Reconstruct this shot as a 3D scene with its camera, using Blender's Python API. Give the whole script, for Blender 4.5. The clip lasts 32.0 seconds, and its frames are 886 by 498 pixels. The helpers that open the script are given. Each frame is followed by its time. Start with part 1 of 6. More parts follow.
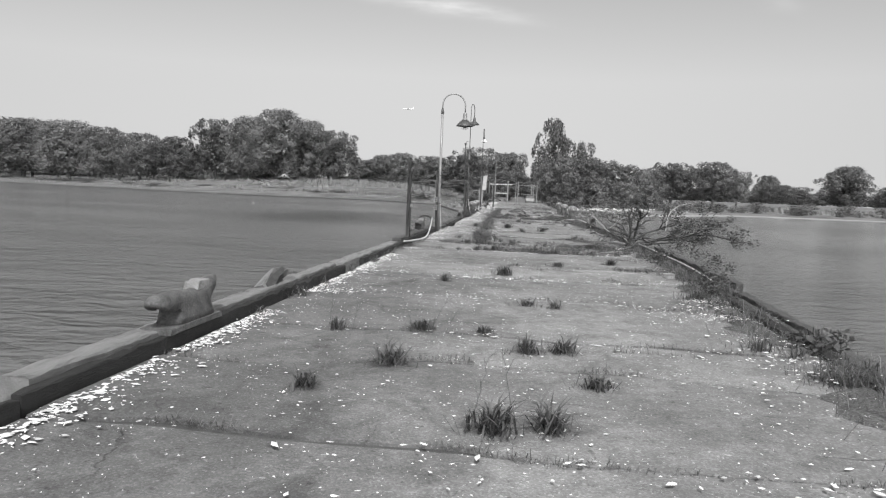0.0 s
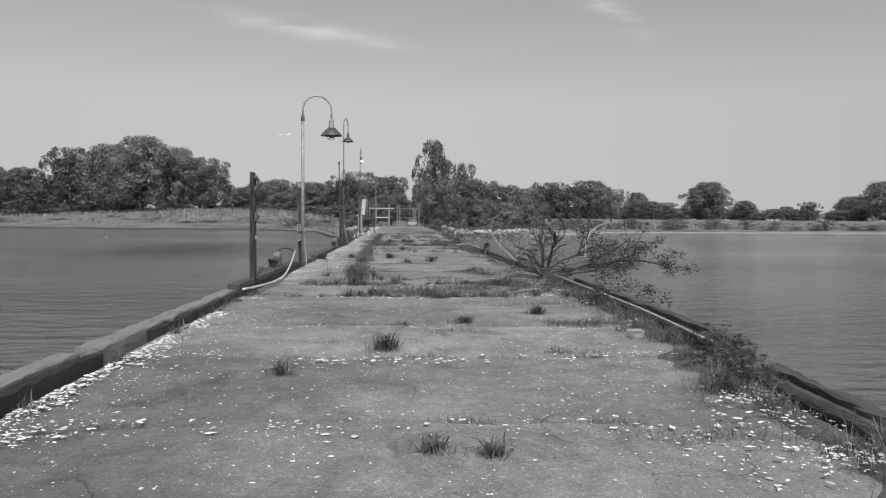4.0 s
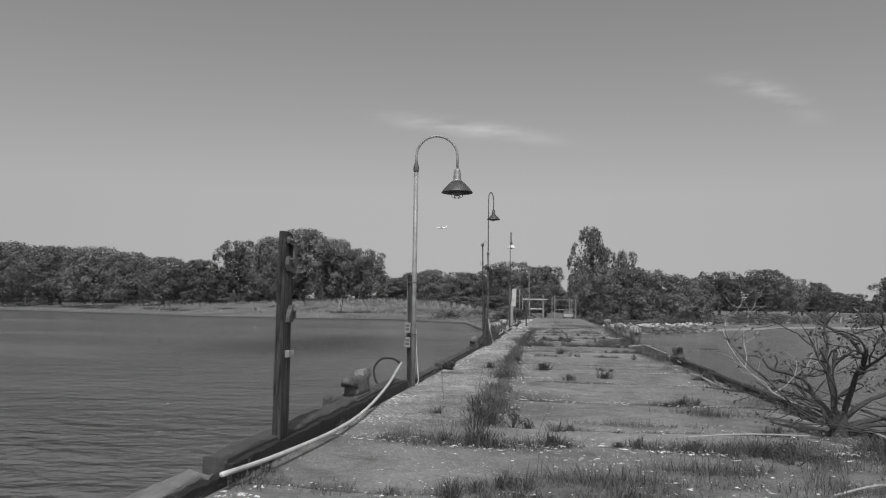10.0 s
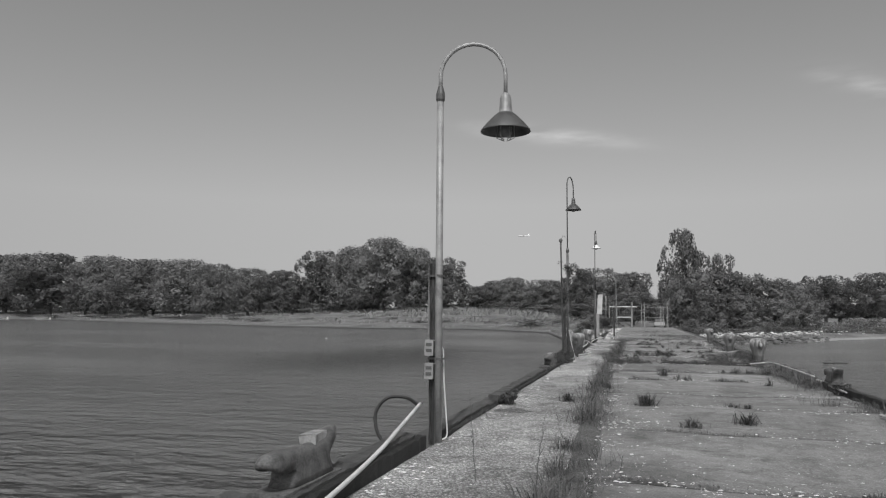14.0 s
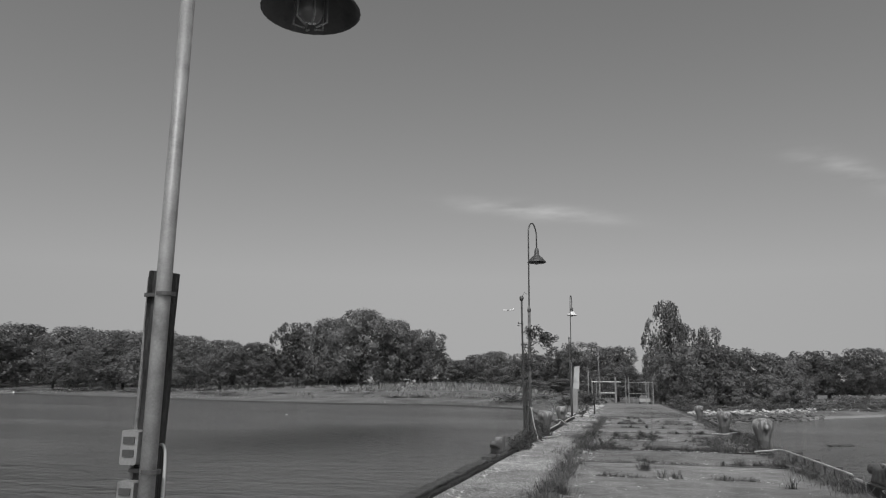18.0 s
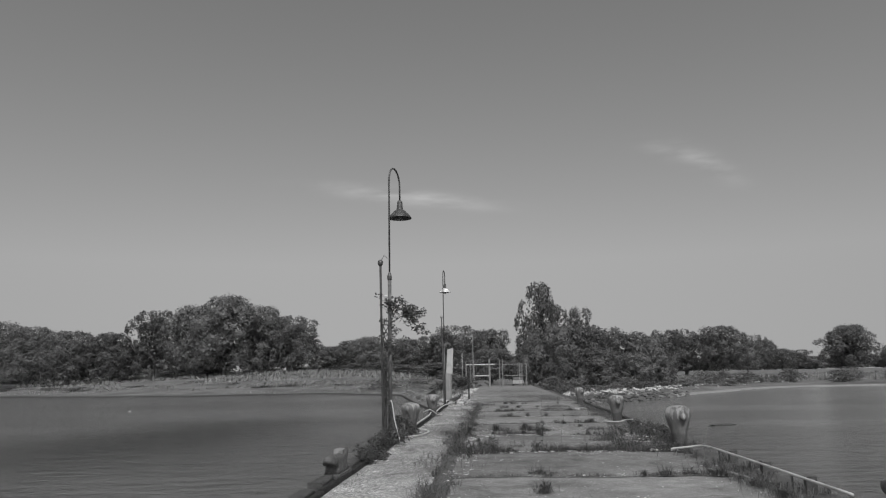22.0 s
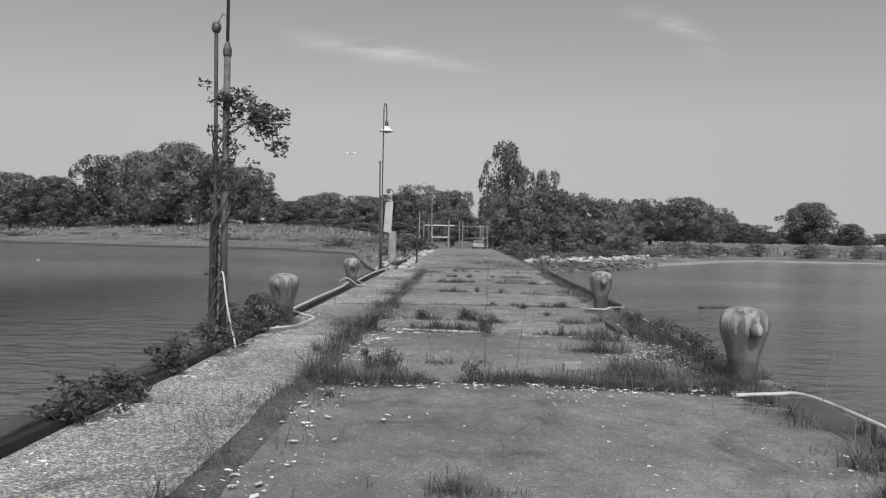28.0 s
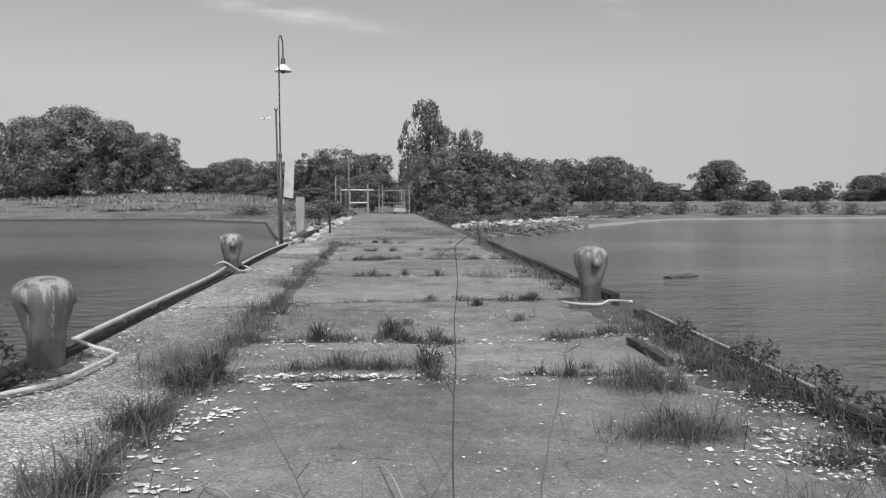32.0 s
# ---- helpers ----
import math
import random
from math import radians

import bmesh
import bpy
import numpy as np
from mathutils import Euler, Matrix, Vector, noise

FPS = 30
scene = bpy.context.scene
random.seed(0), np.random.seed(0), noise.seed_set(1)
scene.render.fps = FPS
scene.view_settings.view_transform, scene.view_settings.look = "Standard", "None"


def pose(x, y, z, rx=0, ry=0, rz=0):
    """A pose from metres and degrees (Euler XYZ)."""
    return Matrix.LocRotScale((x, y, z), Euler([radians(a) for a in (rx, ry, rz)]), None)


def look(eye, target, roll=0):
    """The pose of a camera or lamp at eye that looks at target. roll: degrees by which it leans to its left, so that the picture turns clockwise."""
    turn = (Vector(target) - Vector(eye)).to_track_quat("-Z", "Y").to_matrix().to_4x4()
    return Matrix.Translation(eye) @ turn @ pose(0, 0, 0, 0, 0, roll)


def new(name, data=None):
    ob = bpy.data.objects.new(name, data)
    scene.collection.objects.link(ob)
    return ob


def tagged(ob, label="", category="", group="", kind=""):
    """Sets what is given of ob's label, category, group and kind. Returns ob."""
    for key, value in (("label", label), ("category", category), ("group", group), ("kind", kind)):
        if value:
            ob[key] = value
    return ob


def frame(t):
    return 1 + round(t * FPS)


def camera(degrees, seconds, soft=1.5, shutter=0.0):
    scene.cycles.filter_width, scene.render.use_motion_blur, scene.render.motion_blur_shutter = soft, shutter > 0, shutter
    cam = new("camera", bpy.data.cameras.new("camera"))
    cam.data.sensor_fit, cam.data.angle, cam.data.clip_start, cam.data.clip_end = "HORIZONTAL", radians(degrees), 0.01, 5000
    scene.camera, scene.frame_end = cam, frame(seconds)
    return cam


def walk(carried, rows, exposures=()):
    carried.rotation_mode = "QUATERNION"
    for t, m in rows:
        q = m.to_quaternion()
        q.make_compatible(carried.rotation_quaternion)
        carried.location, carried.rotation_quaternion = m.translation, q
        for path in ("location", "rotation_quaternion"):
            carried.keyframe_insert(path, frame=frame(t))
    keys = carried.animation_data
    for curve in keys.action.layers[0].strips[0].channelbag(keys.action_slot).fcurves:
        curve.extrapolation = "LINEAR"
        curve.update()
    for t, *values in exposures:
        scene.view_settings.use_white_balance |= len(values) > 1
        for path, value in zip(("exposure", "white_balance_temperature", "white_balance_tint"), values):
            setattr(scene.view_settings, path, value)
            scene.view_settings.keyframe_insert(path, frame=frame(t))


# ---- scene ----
cam = camera(62.1, 32.0, 1.2)
PATH = [
    (0, (0.165, 0.704, 1.499), (-0.046, 2.687, 1.345), 2.3),
    (0.5, (0.104, 1.314, 1.488), (-0.01, 3.307, 1.355), 1.8),
    (1, (0.138, 1.955, 1.514), (-0.075, 3.94, 1.403), 1.4),
    (1.5, (0.124, 2.64, 1.507), (0.018, 4.635, 1.4), 1.6),
    (2, (0.118, 3.335, 1.477), (0.071, 5.332, 1.375), 1.2),
    (2.5, (0.176, 4.005, 1.51), (0.065, 6.0, 1.417), 0.7),
    (3, (0.125, 4.677, 1.536), (0.164, 6.675, 1.452), 1.1),
    (3.5, (0.101, 5.351, 1.492), (0.205, 7.346, 1.408), 0.5),
    (5.5, (-0.016, 8.238, 1.524), (0.078, 10.235, 1.485), 0.1),
    (6, (-0.075, 8.856, 1.615), (0.063, 10.851, 1.631), 0.0),
    (6.5, (-0.14, 9.471, 1.612), (-0.32, 11.457, 1.762), -0.1),
    (7, (-0.11, 9.942, 1.591), (-0.471, 11.902, 1.76), 0.8),
    (7.5, (-0.181, 10.51, 1.642), (-0.588, 12.459, 1.826), 1.3),
    (8, (-0.167, 11.089, 1.642), (-0.697, 13.005, 1.864), 1.2),
    (8.5, (-0.091, 11.682, 1.626), (-0.626, 13.596, 1.852), 0.8),
    (9, (-0.048, 12.298, 1.648), (-0.372, 14.263, 1.823), 0.3),
    (9.5, (-0.11, 13.136, 1.587), (-0.359, 15.113, 1.76), -0.2),
    (10, (-0.065, 13.877, 1.608), (-0.379, 15.845, 1.769), 0.8),
    (10.5, (-0.06, 14.616, 1.644), (-0.266, 16.6, 1.793), 1.6),
    (11, (-0.089, 15.432, 1.642), (-0.48, 17.386, 1.814), 1.3),
    (11.5, (-0.136, 16.136, 1.608), (-0.658, 18.061, 1.756), 1.6),
    (12, (-0.218, 16.869, 1.629), (-0.721, 18.802, 1.719), 1.7),
    (12.5, (-0.258, 17.637, 1.662), (-0.89, 19.531, 1.772), 1.3),
    (13, (-0.37, 18.331, 1.674), (-1.0, 20.223, 1.829), 1.3),
    (13.5, (-0.464, 19.054, 1.644), (-1.006, 20.971, 1.818), 0.2),
    (15.5, (-0.31, 21.374, 1.542), (-0.833, 23.29, 1.772), 0.9),
    (16, (-0.364, 22.049, 1.548), (-0.869, 23.968, 1.8), 1.5),
    (16.5, (-0.337, 22.771, 1.528), (-0.899, 24.667, 1.83), 1.2),
    (17, (-0.257, 23.429, 1.574), (-0.883, 25.301, 1.895), 1.0),
    (17.5, (-0.257, 24.154, 1.593), (-0.726, 26.065, 1.949), 0.8),
    (18, (-0.206, 24.929, 1.552), (-0.695, 26.83, 1.934), 0.7),
    (18.5, (-0.163, 25.624, 1.567), (-0.812, 27.483, 1.918), 0.8),
    (19, (-0.252, 26.272, 1.632), (-0.716, 28.182, 2.0), 0.4),
    (19.5, (-0.301, 27.01, 1.561), (-0.716, 28.932, 1.925), -0.7),
    (20, (-0.438, 27.691, 1.559), (-0.899, 29.613, 1.868), -0.2),
    (20.5, (-0.566, 28.375, 1.598), (-0.871, 30.327, 1.91), -0.9),
    (21, (-0.627, 29.083, 1.66), (-0.999, 31.016, 2.009), -0.8),
    (21.5, (-0.595, 29.733, 1.643), (-0.957, 31.666, 2.007), -0.7),
    (22, (-0.553, 30.435, 1.667), (-0.711, 32.399, 2.01), -1.1),
    (22.5, (-0.475, 31.138, 1.664), (-0.79, 33.084, 2.003), -0.7),
    (23, (-0.419, 31.854, 1.673), (-0.769, 33.799, 1.981), -0.4),
    (23.5, (-0.379, 32.579, 1.699), (-0.608, 34.54, 2.015), -0.6),
    (24, (-0.357, 33.313, 1.713), (-0.824, 35.233, 2.026), -0.0),
    (24.5, (-0.276, 34.016, 1.703), (-0.691, 35.948, 2.011), -0.2),
    (25, (-0.209, 34.786, 1.692), (-0.348, 36.765, 1.949), -1.2),
    (25.5, (-0.079, 35.482, 1.73), (-0.271, 37.458, 1.973), 0.3),
    (26, (-0.038, 36.17, 1.69), (-0.135, 38.165, 1.793), 0.6),
    (26.5, (-0.03, 36.912, 1.68), (0.008, 38.91, 1.749), 0.7),
    (28.5, (0.057, 39.731, 1.664), (-0.034, 41.728, 1.617), 1.4),
    (29, (0.059, 40.52, 1.693), (0.177, 42.516, 1.68), 2.4),
    (29.5, (0.05, 41.283, 1.65), (0.119, 43.282, 1.624), 1.9),
    (30, (0.05, 42.043, 1.642), (0.038, 44.041, 1.562), 1.5),
    (30.5, (-0.006, 42.77, 1.651), (0.0, 44.766, 1.513), 0.9),
    (31, (0.029, 43.593, 1.68), (-0.007, 45.59, 1.584), -0.6),
    (31.5, (-0.009, 44.349, 1.633), (0.018, 46.345, 1.512), 0.1),
    (32, (-0.017, 45.157, 1.648), (0.127, 47.147, 1.524), -0.1),
]
EXPOSURE = [(0, 0.38), (1, 0.19), (2, 0.09), (3.5, 0.07), (6, 0.05), (7, -0.15), (9, -0.26), (13, -0.16), (16, -0.3), (18, -0.42), (21, -0.4), (25, -0.4), (26, -0.42), (28.5, 0.0), (31, 0.08), (32, 0.08)]
walk(cam, [(t, look(eye, aim, roll)) for t, eye, aim, roll in PATH], EXPOSURE)

# ---- world, sun ----
SUN = Vector((0.12, -0.78, 0.95)).normalized()
world = bpy.data.worlds.new("sky")
scene.world = world
world.use_nodes = True
wt = world.node_tree
wt.nodes.clear()
w_out, w_bg = wt.nodes.new("ShaderNodeOutputWorld"), wt.nodes.new("ShaderNodeBackground")
sky = wt.nodes.new("ShaderNodeTexSky")
sky.sky_type, sky.sun_disc = "NISHITA", False
sky.sun_elevation = math.asin(SUN.z)
sky.sun_rotation = math.atan2(SUN.x, SUN.y)
sky.air_density, sky.dust_density, sky.ozone_density = 1.0, 2.8, 1.0
grey = wt.nodes.new("ShaderNodeRGBToBW")
w_bg.inputs["Strength"].default_value = 0.14
wt.links.new(sky.outputs["Color"], grey.inputs["Color"])
# the haze keeps its brightness down to the horizon
s_co, s_sep, s_com = wt.nodes.new("ShaderNodeTexCoord"), wt.nodes.new("ShaderNodeSeparateXYZ"), wt.nodes.new("ShaderNodeCombineXYZ")
s_low = wt.nodes.new("ShaderNodeMath")
s_low.operation, s_low.inputs[1].default_value = "MAXIMUM", 0.15
wt.links.new(s_co.outputs["Generated"], s_sep.inputs[0]), wt.links.new(s_sep.outputs["Z"], s_low.inputs[0])
for s_from, s_to in ((s_sep.outputs["X"], "X"), (s_sep.outputs["Y"], "Y"), (s_low.outputs[0], "Z")):
    wt.links.new(s_from, s_com.inputs[s_to])
wt.links.new(s_com.outputs[0], sky.inputs["Vector"])


def w_math(op, a, b=None):
    n = wt.nodes.new("ShaderNodeMath")
    n.operation = op
    for i, v in enumerate((a, b)):
        if v is None:
            continue
        if isinstance(v, (int, float)):
            n.inputs[i].default_value = v
        else:
            wt.links.new(v, n.inputs[i])
    return n.outputs[0]


# thin cirrus wisps, high over the shore
w_co = wt.nodes.new("ShaderNodeTexCoord")
w_sep = wt.nodes.new("ShaderNodeSeparateXYZ")
wt.links.new(w_co.outputs["Generated"], w_sep.inputs[0])
w_az = w_math("DIVIDE", w_sep.outputs["X"], w_sep.outputs["Y"])
w_el = w_math("DIVIDE", w_sep.outputs["Z"], w_sep.outputs["Y"])
w_noise = wt.nodes.new("ShaderNodeTexNoise")
w_noise.inputs["Scale"].default_value, w_noise.inputs["Detail"].default_value = 14.0, 6.0
w_map = wt.nodes.new("ShaderNodeMapping")
w_map.inputs["Scale"].default_value = (1.0, 1.0, 4.5)
wt.links.new(w_co.outputs["Generated"], w_map.inputs[0])
wt.links.new(w_map.outputs[0], w_noise.inputs["Vector"])
ahead_only = w_math("GREATER_THAN", w_sep.outputs["Y"], 0.2)
clouds = 0.0
for az, el, slope, half_w, half_h, amount in ((-0.10, 0.246, -0.13, 0.085, 0.009, 0.24), (-0.17, 0.258, -0.16, 0.08, 0.011, 0.15),
                                              (0.285, 0.283, -0.55, 0.035, 0.016, 0.22), (0.235, 0.302, -0.25, 0.04, 0.012, 0.13)):
    u = w_math("SUBTRACT", w_az, az)
    v = w_math("SUBTRACT", w_math("SUBTRACT", w_el, el), w_math("MULTIPLY", u, slope))
    r = w_math("ADD", w_math("POWER", w_math("DIVIDE", u, half_w), 2.0), w_math("POWER", w_math("DIVIDE", v, half_h), 2.0))
    g = w_math("MULTIPLY", w_math("EXPONENT", w_math("MULTIPLY", r, -1.0)), amount)
    clouds = w_math("ADD", g, clouds)
wisp = w_math("MULTIPLY", w_math("MULTIPLY", clouds, ahead_only), w_math("MULTIPLY", w_math("MAXIMUM", w_math("SUBTRACT", w_noise.outputs["Fac"], 0.34), 0.0), 5.2))
bright = w_math("MULTIPLY", grey.outputs["Val"], w_math("ADD", wisp, 1.0))
wt.links.new(bright, w_bg.inputs["Color"])
wt.links.new(w_bg.outputs[0], w_out.inputs["Surface"])

sun = new("sun", bpy.data.lights.new("sun", "SUN"))
sun.data.energy, sun.data.angle, sun.data.color = 2.4, radians(0.53), (1.0, 1.0, 1.0)
sun.matrix_world = look(SUN * 100, (0, 0, 0))


# ---- materials (black-and-white place: tones only) ----
def material(name, tone, rough=0.85, vary=0.25, scale=6.0, fine=60.0, bump=0.3, depth=0.01, metal=0.0, stretch=(1, 1, 1), stain=0.0, stain_scale=1.2,
             fleck=0.0, fleck_scale=140.0, spec=0.5, island=0.0, piece=0.0, local=False):
    """Grey procedural surface: broad tone variation, fine grain, stains, flecks and relief."""
    m = bpy.data.materials.new(name)
    m.use_nodes = True
    nt = m.node_tree
    bsdf = nt.nodes["Principled BSDF"]
    bsdf.inputs["Roughness"].default_value, bsdf.inputs["Metallic"].default_value = rough, metal
    bsdf.inputs["Specular IOR Level"].default_value = spec

    def calc(op, a, b):
        n = nt.nodes.new("ShaderNodeMath")
        n.operation = op
        for i, v in enumerate((a, b)):
            if isinstance(v, (int, float)):
                n.inputs[i].default_value = v
            else:
                nt.links.new(v, n.inputs[i])
        return n.outputs[0]

    if local:
        co = nt.nodes.new("ShaderNodeTexCoord").outputs["Object"]
    else:
        co = nt.nodes.new("ShaderNodeNewGeometry").outputs["Position"]
    mp = nt.nodes.new("ShaderNodeMapping")
    mp.inputs["Scale"].default_value = stretch
    nt.links.new(co, mp.inputs[0])

    def tex(s, detail, rough_=0.6):
        n = nt.nodes.new("ShaderNodeTexNoise")
        n.inputs["Scale"].default_value, n.inputs["Detail"].default_value, n.inputs["Roughness"].default_value = s, detail, rough_
        nt.links.new(mp.outputs[0], n.inputs["Vector"])
        return n.outputs["Fac"]

    broad, grain = tex(scale, 6), tex(fine, 3, 0.7)
    f = calc("ADD", calc("MULTIPLY", calc("SUBTRACT", broad, 0.5), 2.6 * vary), calc("MULTIPLY", calc("SUBTRACT", grain, 0.5), 1.6 * vary))
    if island:
        geo = nt.nodes.new("ShaderNodeNewGeometry")
        f = calc("ADD", f, calc("MULTIPLY", calc("SUBTRACT", geo.outputs["Random Per Island"], 0.5), 2 * island))
    if piece:
        info = nt.nodes.new("ShaderNodeObjectInfo")
        f = calc("ADD", f, calc("MULTIPLY", calc("SUBTRACT", info.outputs["Random"], 0.5), 2 * piece))
    value = calc("MULTIPLY", calc("MAXIMUM", calc("ADD", f, 1.0), 0.15), tone)
    if stain:
        st = nt.nodes.new("ShaderNodeMapRange")
        st.inputs["From Min"].default_value, st.inputs["From Max"].default_value = 0.52, 0.68
        st.inputs["To Min"].default_value, st.inputs["To Max"].default_value = 1.0, 1.0 - stain
        nt.links.new(tex(stain_scale, 7, 0.65), st.inputs["Value"])
        value = calc("MULTIPLY", value, st.outputs[0])
    if fleck:
        vo = nt.nodes.new("ShaderNodeTexVoronoi")
        vo.inputs["Scale"].default_value = fleck_scale
        nt.links.new(mp.outputs[0], vo.inputs["Vector"])
        sp = nt.nodes.new("ShaderNodeSeparateColor")
        nt.links.new(vo.outputs["Color"], sp.inputs[0])
        value = calc("MULTIPLY", value, calc("ADD", calc("MULTIPLY", calc("SUBTRACT", calc("POWER", sp.outputs[0], 1.6), 0.38), 2.2 * fleck), 1.0))
    rgb = nt.nodes.new("ShaderNodeCombineColor")
    for k in range(3):
        nt.links.new(value, rgb.inputs[k])
    nt.links.new(rgb.outputs[0], bsdf.inputs["Base Color"])
    if bump:
        bp = nt.nodes.new("ShaderNodeBump")
        bp.inputs["Strength"].default_value, bp.inputs["Distance"].default_value = bump, depth
        nt.links.new(calc("ADD", grain, calc("MULTIPLY", broad, 1.5)), bp.inputs["Height"])
        nt.links.new(bp.outputs[0], bsdf.inputs["Normal"])
    return m


def nodes_of(m):
    """Shorthands for building a node tree: maths, noise and ranges."""
    m.use_nodes = True
    nt = m.node_tree

    def link(v, sock):
        if isinstance(v, (int, float)):
            sock.default_value = v
        else:
            nt.links.new(v, sock)

    def calc(op, x, y=0.0):
        n = nt.nodes.new("ShaderNodeMath")
        n.operation = op
        link(x, n.inputs[0]), link(y, n.inputs[1])
        return n.outputs[0]

    def fractal(co, s, detail=6, rough=0.6, warp=0.0):
        n = nt.nodes.new("ShaderNodeTexNoise")
        n.inputs["Scale"].default_value, n.inputs["Detail"].default_value = s, detail
        n.inputs["Roughness"].default_value, n.inputs["Distortion"].default_value = rough, warp
        nt.links.new(co, n.inputs["Vector"])
        return n.outputs["Fac"]

    def span(v, a0, a1, b0, b1):
        n = nt.nodes.new("ShaderNodeMapRange")
        for key, val in zip(("From Min", "From Max", "To Min", "To Max"), (a0, a1, b0, b1)):
            n.inputs[key].default_value = val
        nt.links.new(v, n.inputs["Value"])
        return n.outputs[0]
    return nt, calc, fractal, span


def slab_material(name, tone, fleck, fleck_scale, worn, crack):
    """Old concrete: broad patches, dark stains, worn pale spots, aggregate flecks, hairline cracks."""
    m = bpy.data.materials.new(name)
    nt, calc, fractal, span = nodes_of(m)
    bsdf = nt.nodes["Principled BSDF"]
    bsdf.inputs["Roughness"].default_value, bsdf.inputs["Specular IOR Level"].default_value = 0.9, 0.3
    co = nt.nodes.new("ShaderNodeNewGeometry").outputs["Position"]
    info = nt.nodes.new("ShaderNodeObjectInfo")
    v = span(fractal(co, 0.32, 8, 0.62), 0.3, 0.7, 0.70, 1.28)
    v = calc("MULTIPLY", v, span(fractal(co, 1.7, 7, 0.65, 0.6), 0.3, 0.7, 0.76, 1.24))
    v = calc("MULTIPLY", v, span(fractal(co, 0.75, 8, 0.7, 1.2), 0.53, 0.66, 1.0, 0.62))
    v = calc("MULTIPLY", v, span(fractal(co, 3.1, 6, 0.7), 0.60, 0.72, 1.0, 1.0 + worn))
    v = calc("MULTIPLY", v, span(fractal(co, 7, 4, 0.7), 0.3, 0.7, 0.86, 1.14))
    v = calc("MULTIPLY", v, span(fractal(co, 24, 2, 0.6), 0.655, 0.70, 1.0, 1.75))
    v = calc("MULTIPLY", v, span(fractal(co, 15, 3, 0.6), 0.30, 0.37, 0.62, 1.0))
    v = calc("MULTIPLY", v, span(fractal(co, 38, 3, 0.7), 0.25, 0.75, 0.87, 1.13))
    v = calc("MULTIPLY", v, span(info.outputs["Random"], 0.0, 1.0, 0.84, 1.13))
    # the outer slabs get darker towards one side, with a ragged edge
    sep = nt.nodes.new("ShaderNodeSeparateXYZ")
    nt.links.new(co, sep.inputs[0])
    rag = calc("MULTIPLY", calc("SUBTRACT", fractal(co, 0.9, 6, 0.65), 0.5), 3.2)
    side_dark = calc("MULTIPLY", span(calc("ADD", sep.outputs["X"], rag), -1.6, 0.4, 1.0, 0.0), span(sep.outputs["Y"], 12.0, 17.0, 1.0, 0.0))
    v = calc("MULTIPLY", v, span(side_dark, 0.0, 1.0, 1.0, 0.66))
    vo = nt.nodes.new("ShaderNodeTexVoronoi")
    vo.inputs["Scale"].default_value = fleck_scale
    nt.links.new(co, vo.inputs["Vector"])
    sp = nt.nodes.new("ShaderNodeSeparateColor")
    nt.links.new(vo.outputs["Color"], sp.inputs[0])
    v = calc("MULTIPLY", v, span(calc("POWER", sp.outputs[0], 2.2), 0.0, 1.0, 1.0 - 0.45 * fleck, 1.0 + fleck))
    pebble = span(vo.outputs["Distance"], 0.0, 0.7, 1.0, 0.0)
    ed = nt.nodes.new("ShaderNodeTexVoronoi")
    ed.feature = "DISTANCE_TO_EDGE"
    ed.inputs["Scale"].default_value = 0.42
    mix = nt.nodes.new("ShaderNodeVectorMath")
    mix.operation = "MULTIPLY_ADD"
    wob = nt.nodes.new("ShaderNodeTexNoise")
    wob.inputs["Scale"].default_value, wob.inputs["Detail"].default_value = 1.3, 6
    nt.links.new(co, wob.inputs["Vector"]), nt.links.new(wob.outputs["Color"], mix.inputs[0])
    mix.inputs[1].default_value = (1.1, 1.1, 0)
    nt.links.new(co, mix.inputs[2]), nt.links.new(mix.outputs[0], ed.inputs["Vector"])
    line = calc("MULTIPLY", span(ed.outputs["Distance"], 0.0, 0.0035, 1.0, 0.0), span(fractal(co, 0.5, 2), 0.48, 0.56, 0.0, crack))
    v = calc("MULTIPLY", v, span(line, 0.0, 1.0, 1.0, 0.5))
    rgb = nt.nodes.new("ShaderNodeCombineColor")
    v = calc("MULTIPLY", v, tone)
    for k in range(3):
        nt.links.new(v, rgb.inputs[k])
    nt.links.new(rgb.outputs[0], bsdf.inputs["Base Color"])
    h = calc("ADD", calc("MULTIPLY", fractal(co, 45, 4, 0.7), 0.5), calc("MULTIPLY", pebble, 0.6 * fleck))
    h = calc("SUBTRACT", calc("ADD", h, calc("MULTIPLY", fractal(co, 4, 6), 1.2)), calc("MULTIPLY", line, 1.5))
    bp = nt.nodes.new("ShaderNodeBump")
    bp.inputs["Strength"].default_value, bp.inputs["Distance"].default_value = 0.7, 0.012
    nt.links.new(h, bp.inputs["Height"]), nt.links.new(bp.outputs[0], bsdf.inputs["Normal"])
    return m


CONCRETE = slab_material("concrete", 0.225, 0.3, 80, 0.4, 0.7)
GRAVEL = slab_material("exposed_gravel", 0.33, 1.05, 58, 0.2, 0.4)
SOIL = material("soil", 0.09, 0.95, 0.35, 3.0, 40, 0.8, 0.02, stain=0.4)
TIMBER = material("dark_timber", 0.024, 0.75, 0.40, 3.0, 30, 0.7, 0.012, stretch=(3, 0.4, 3), stain=0.5, stain_scale=2)
UPRIGHT = material("upright_timber", 0.06, 0.8, 2.2, 6.0, 40, 1.0, 0.03, stretch=(4, 4, 0.3), stain=0.6, stain_scale=3)
WEATHERED = material("weathered_timber", 0.21, 0.85, 0.35, 3.0, 30, 0.7, 0.012, stretch=(4, 0.5, 4), stain=0.45, stain_scale=2)
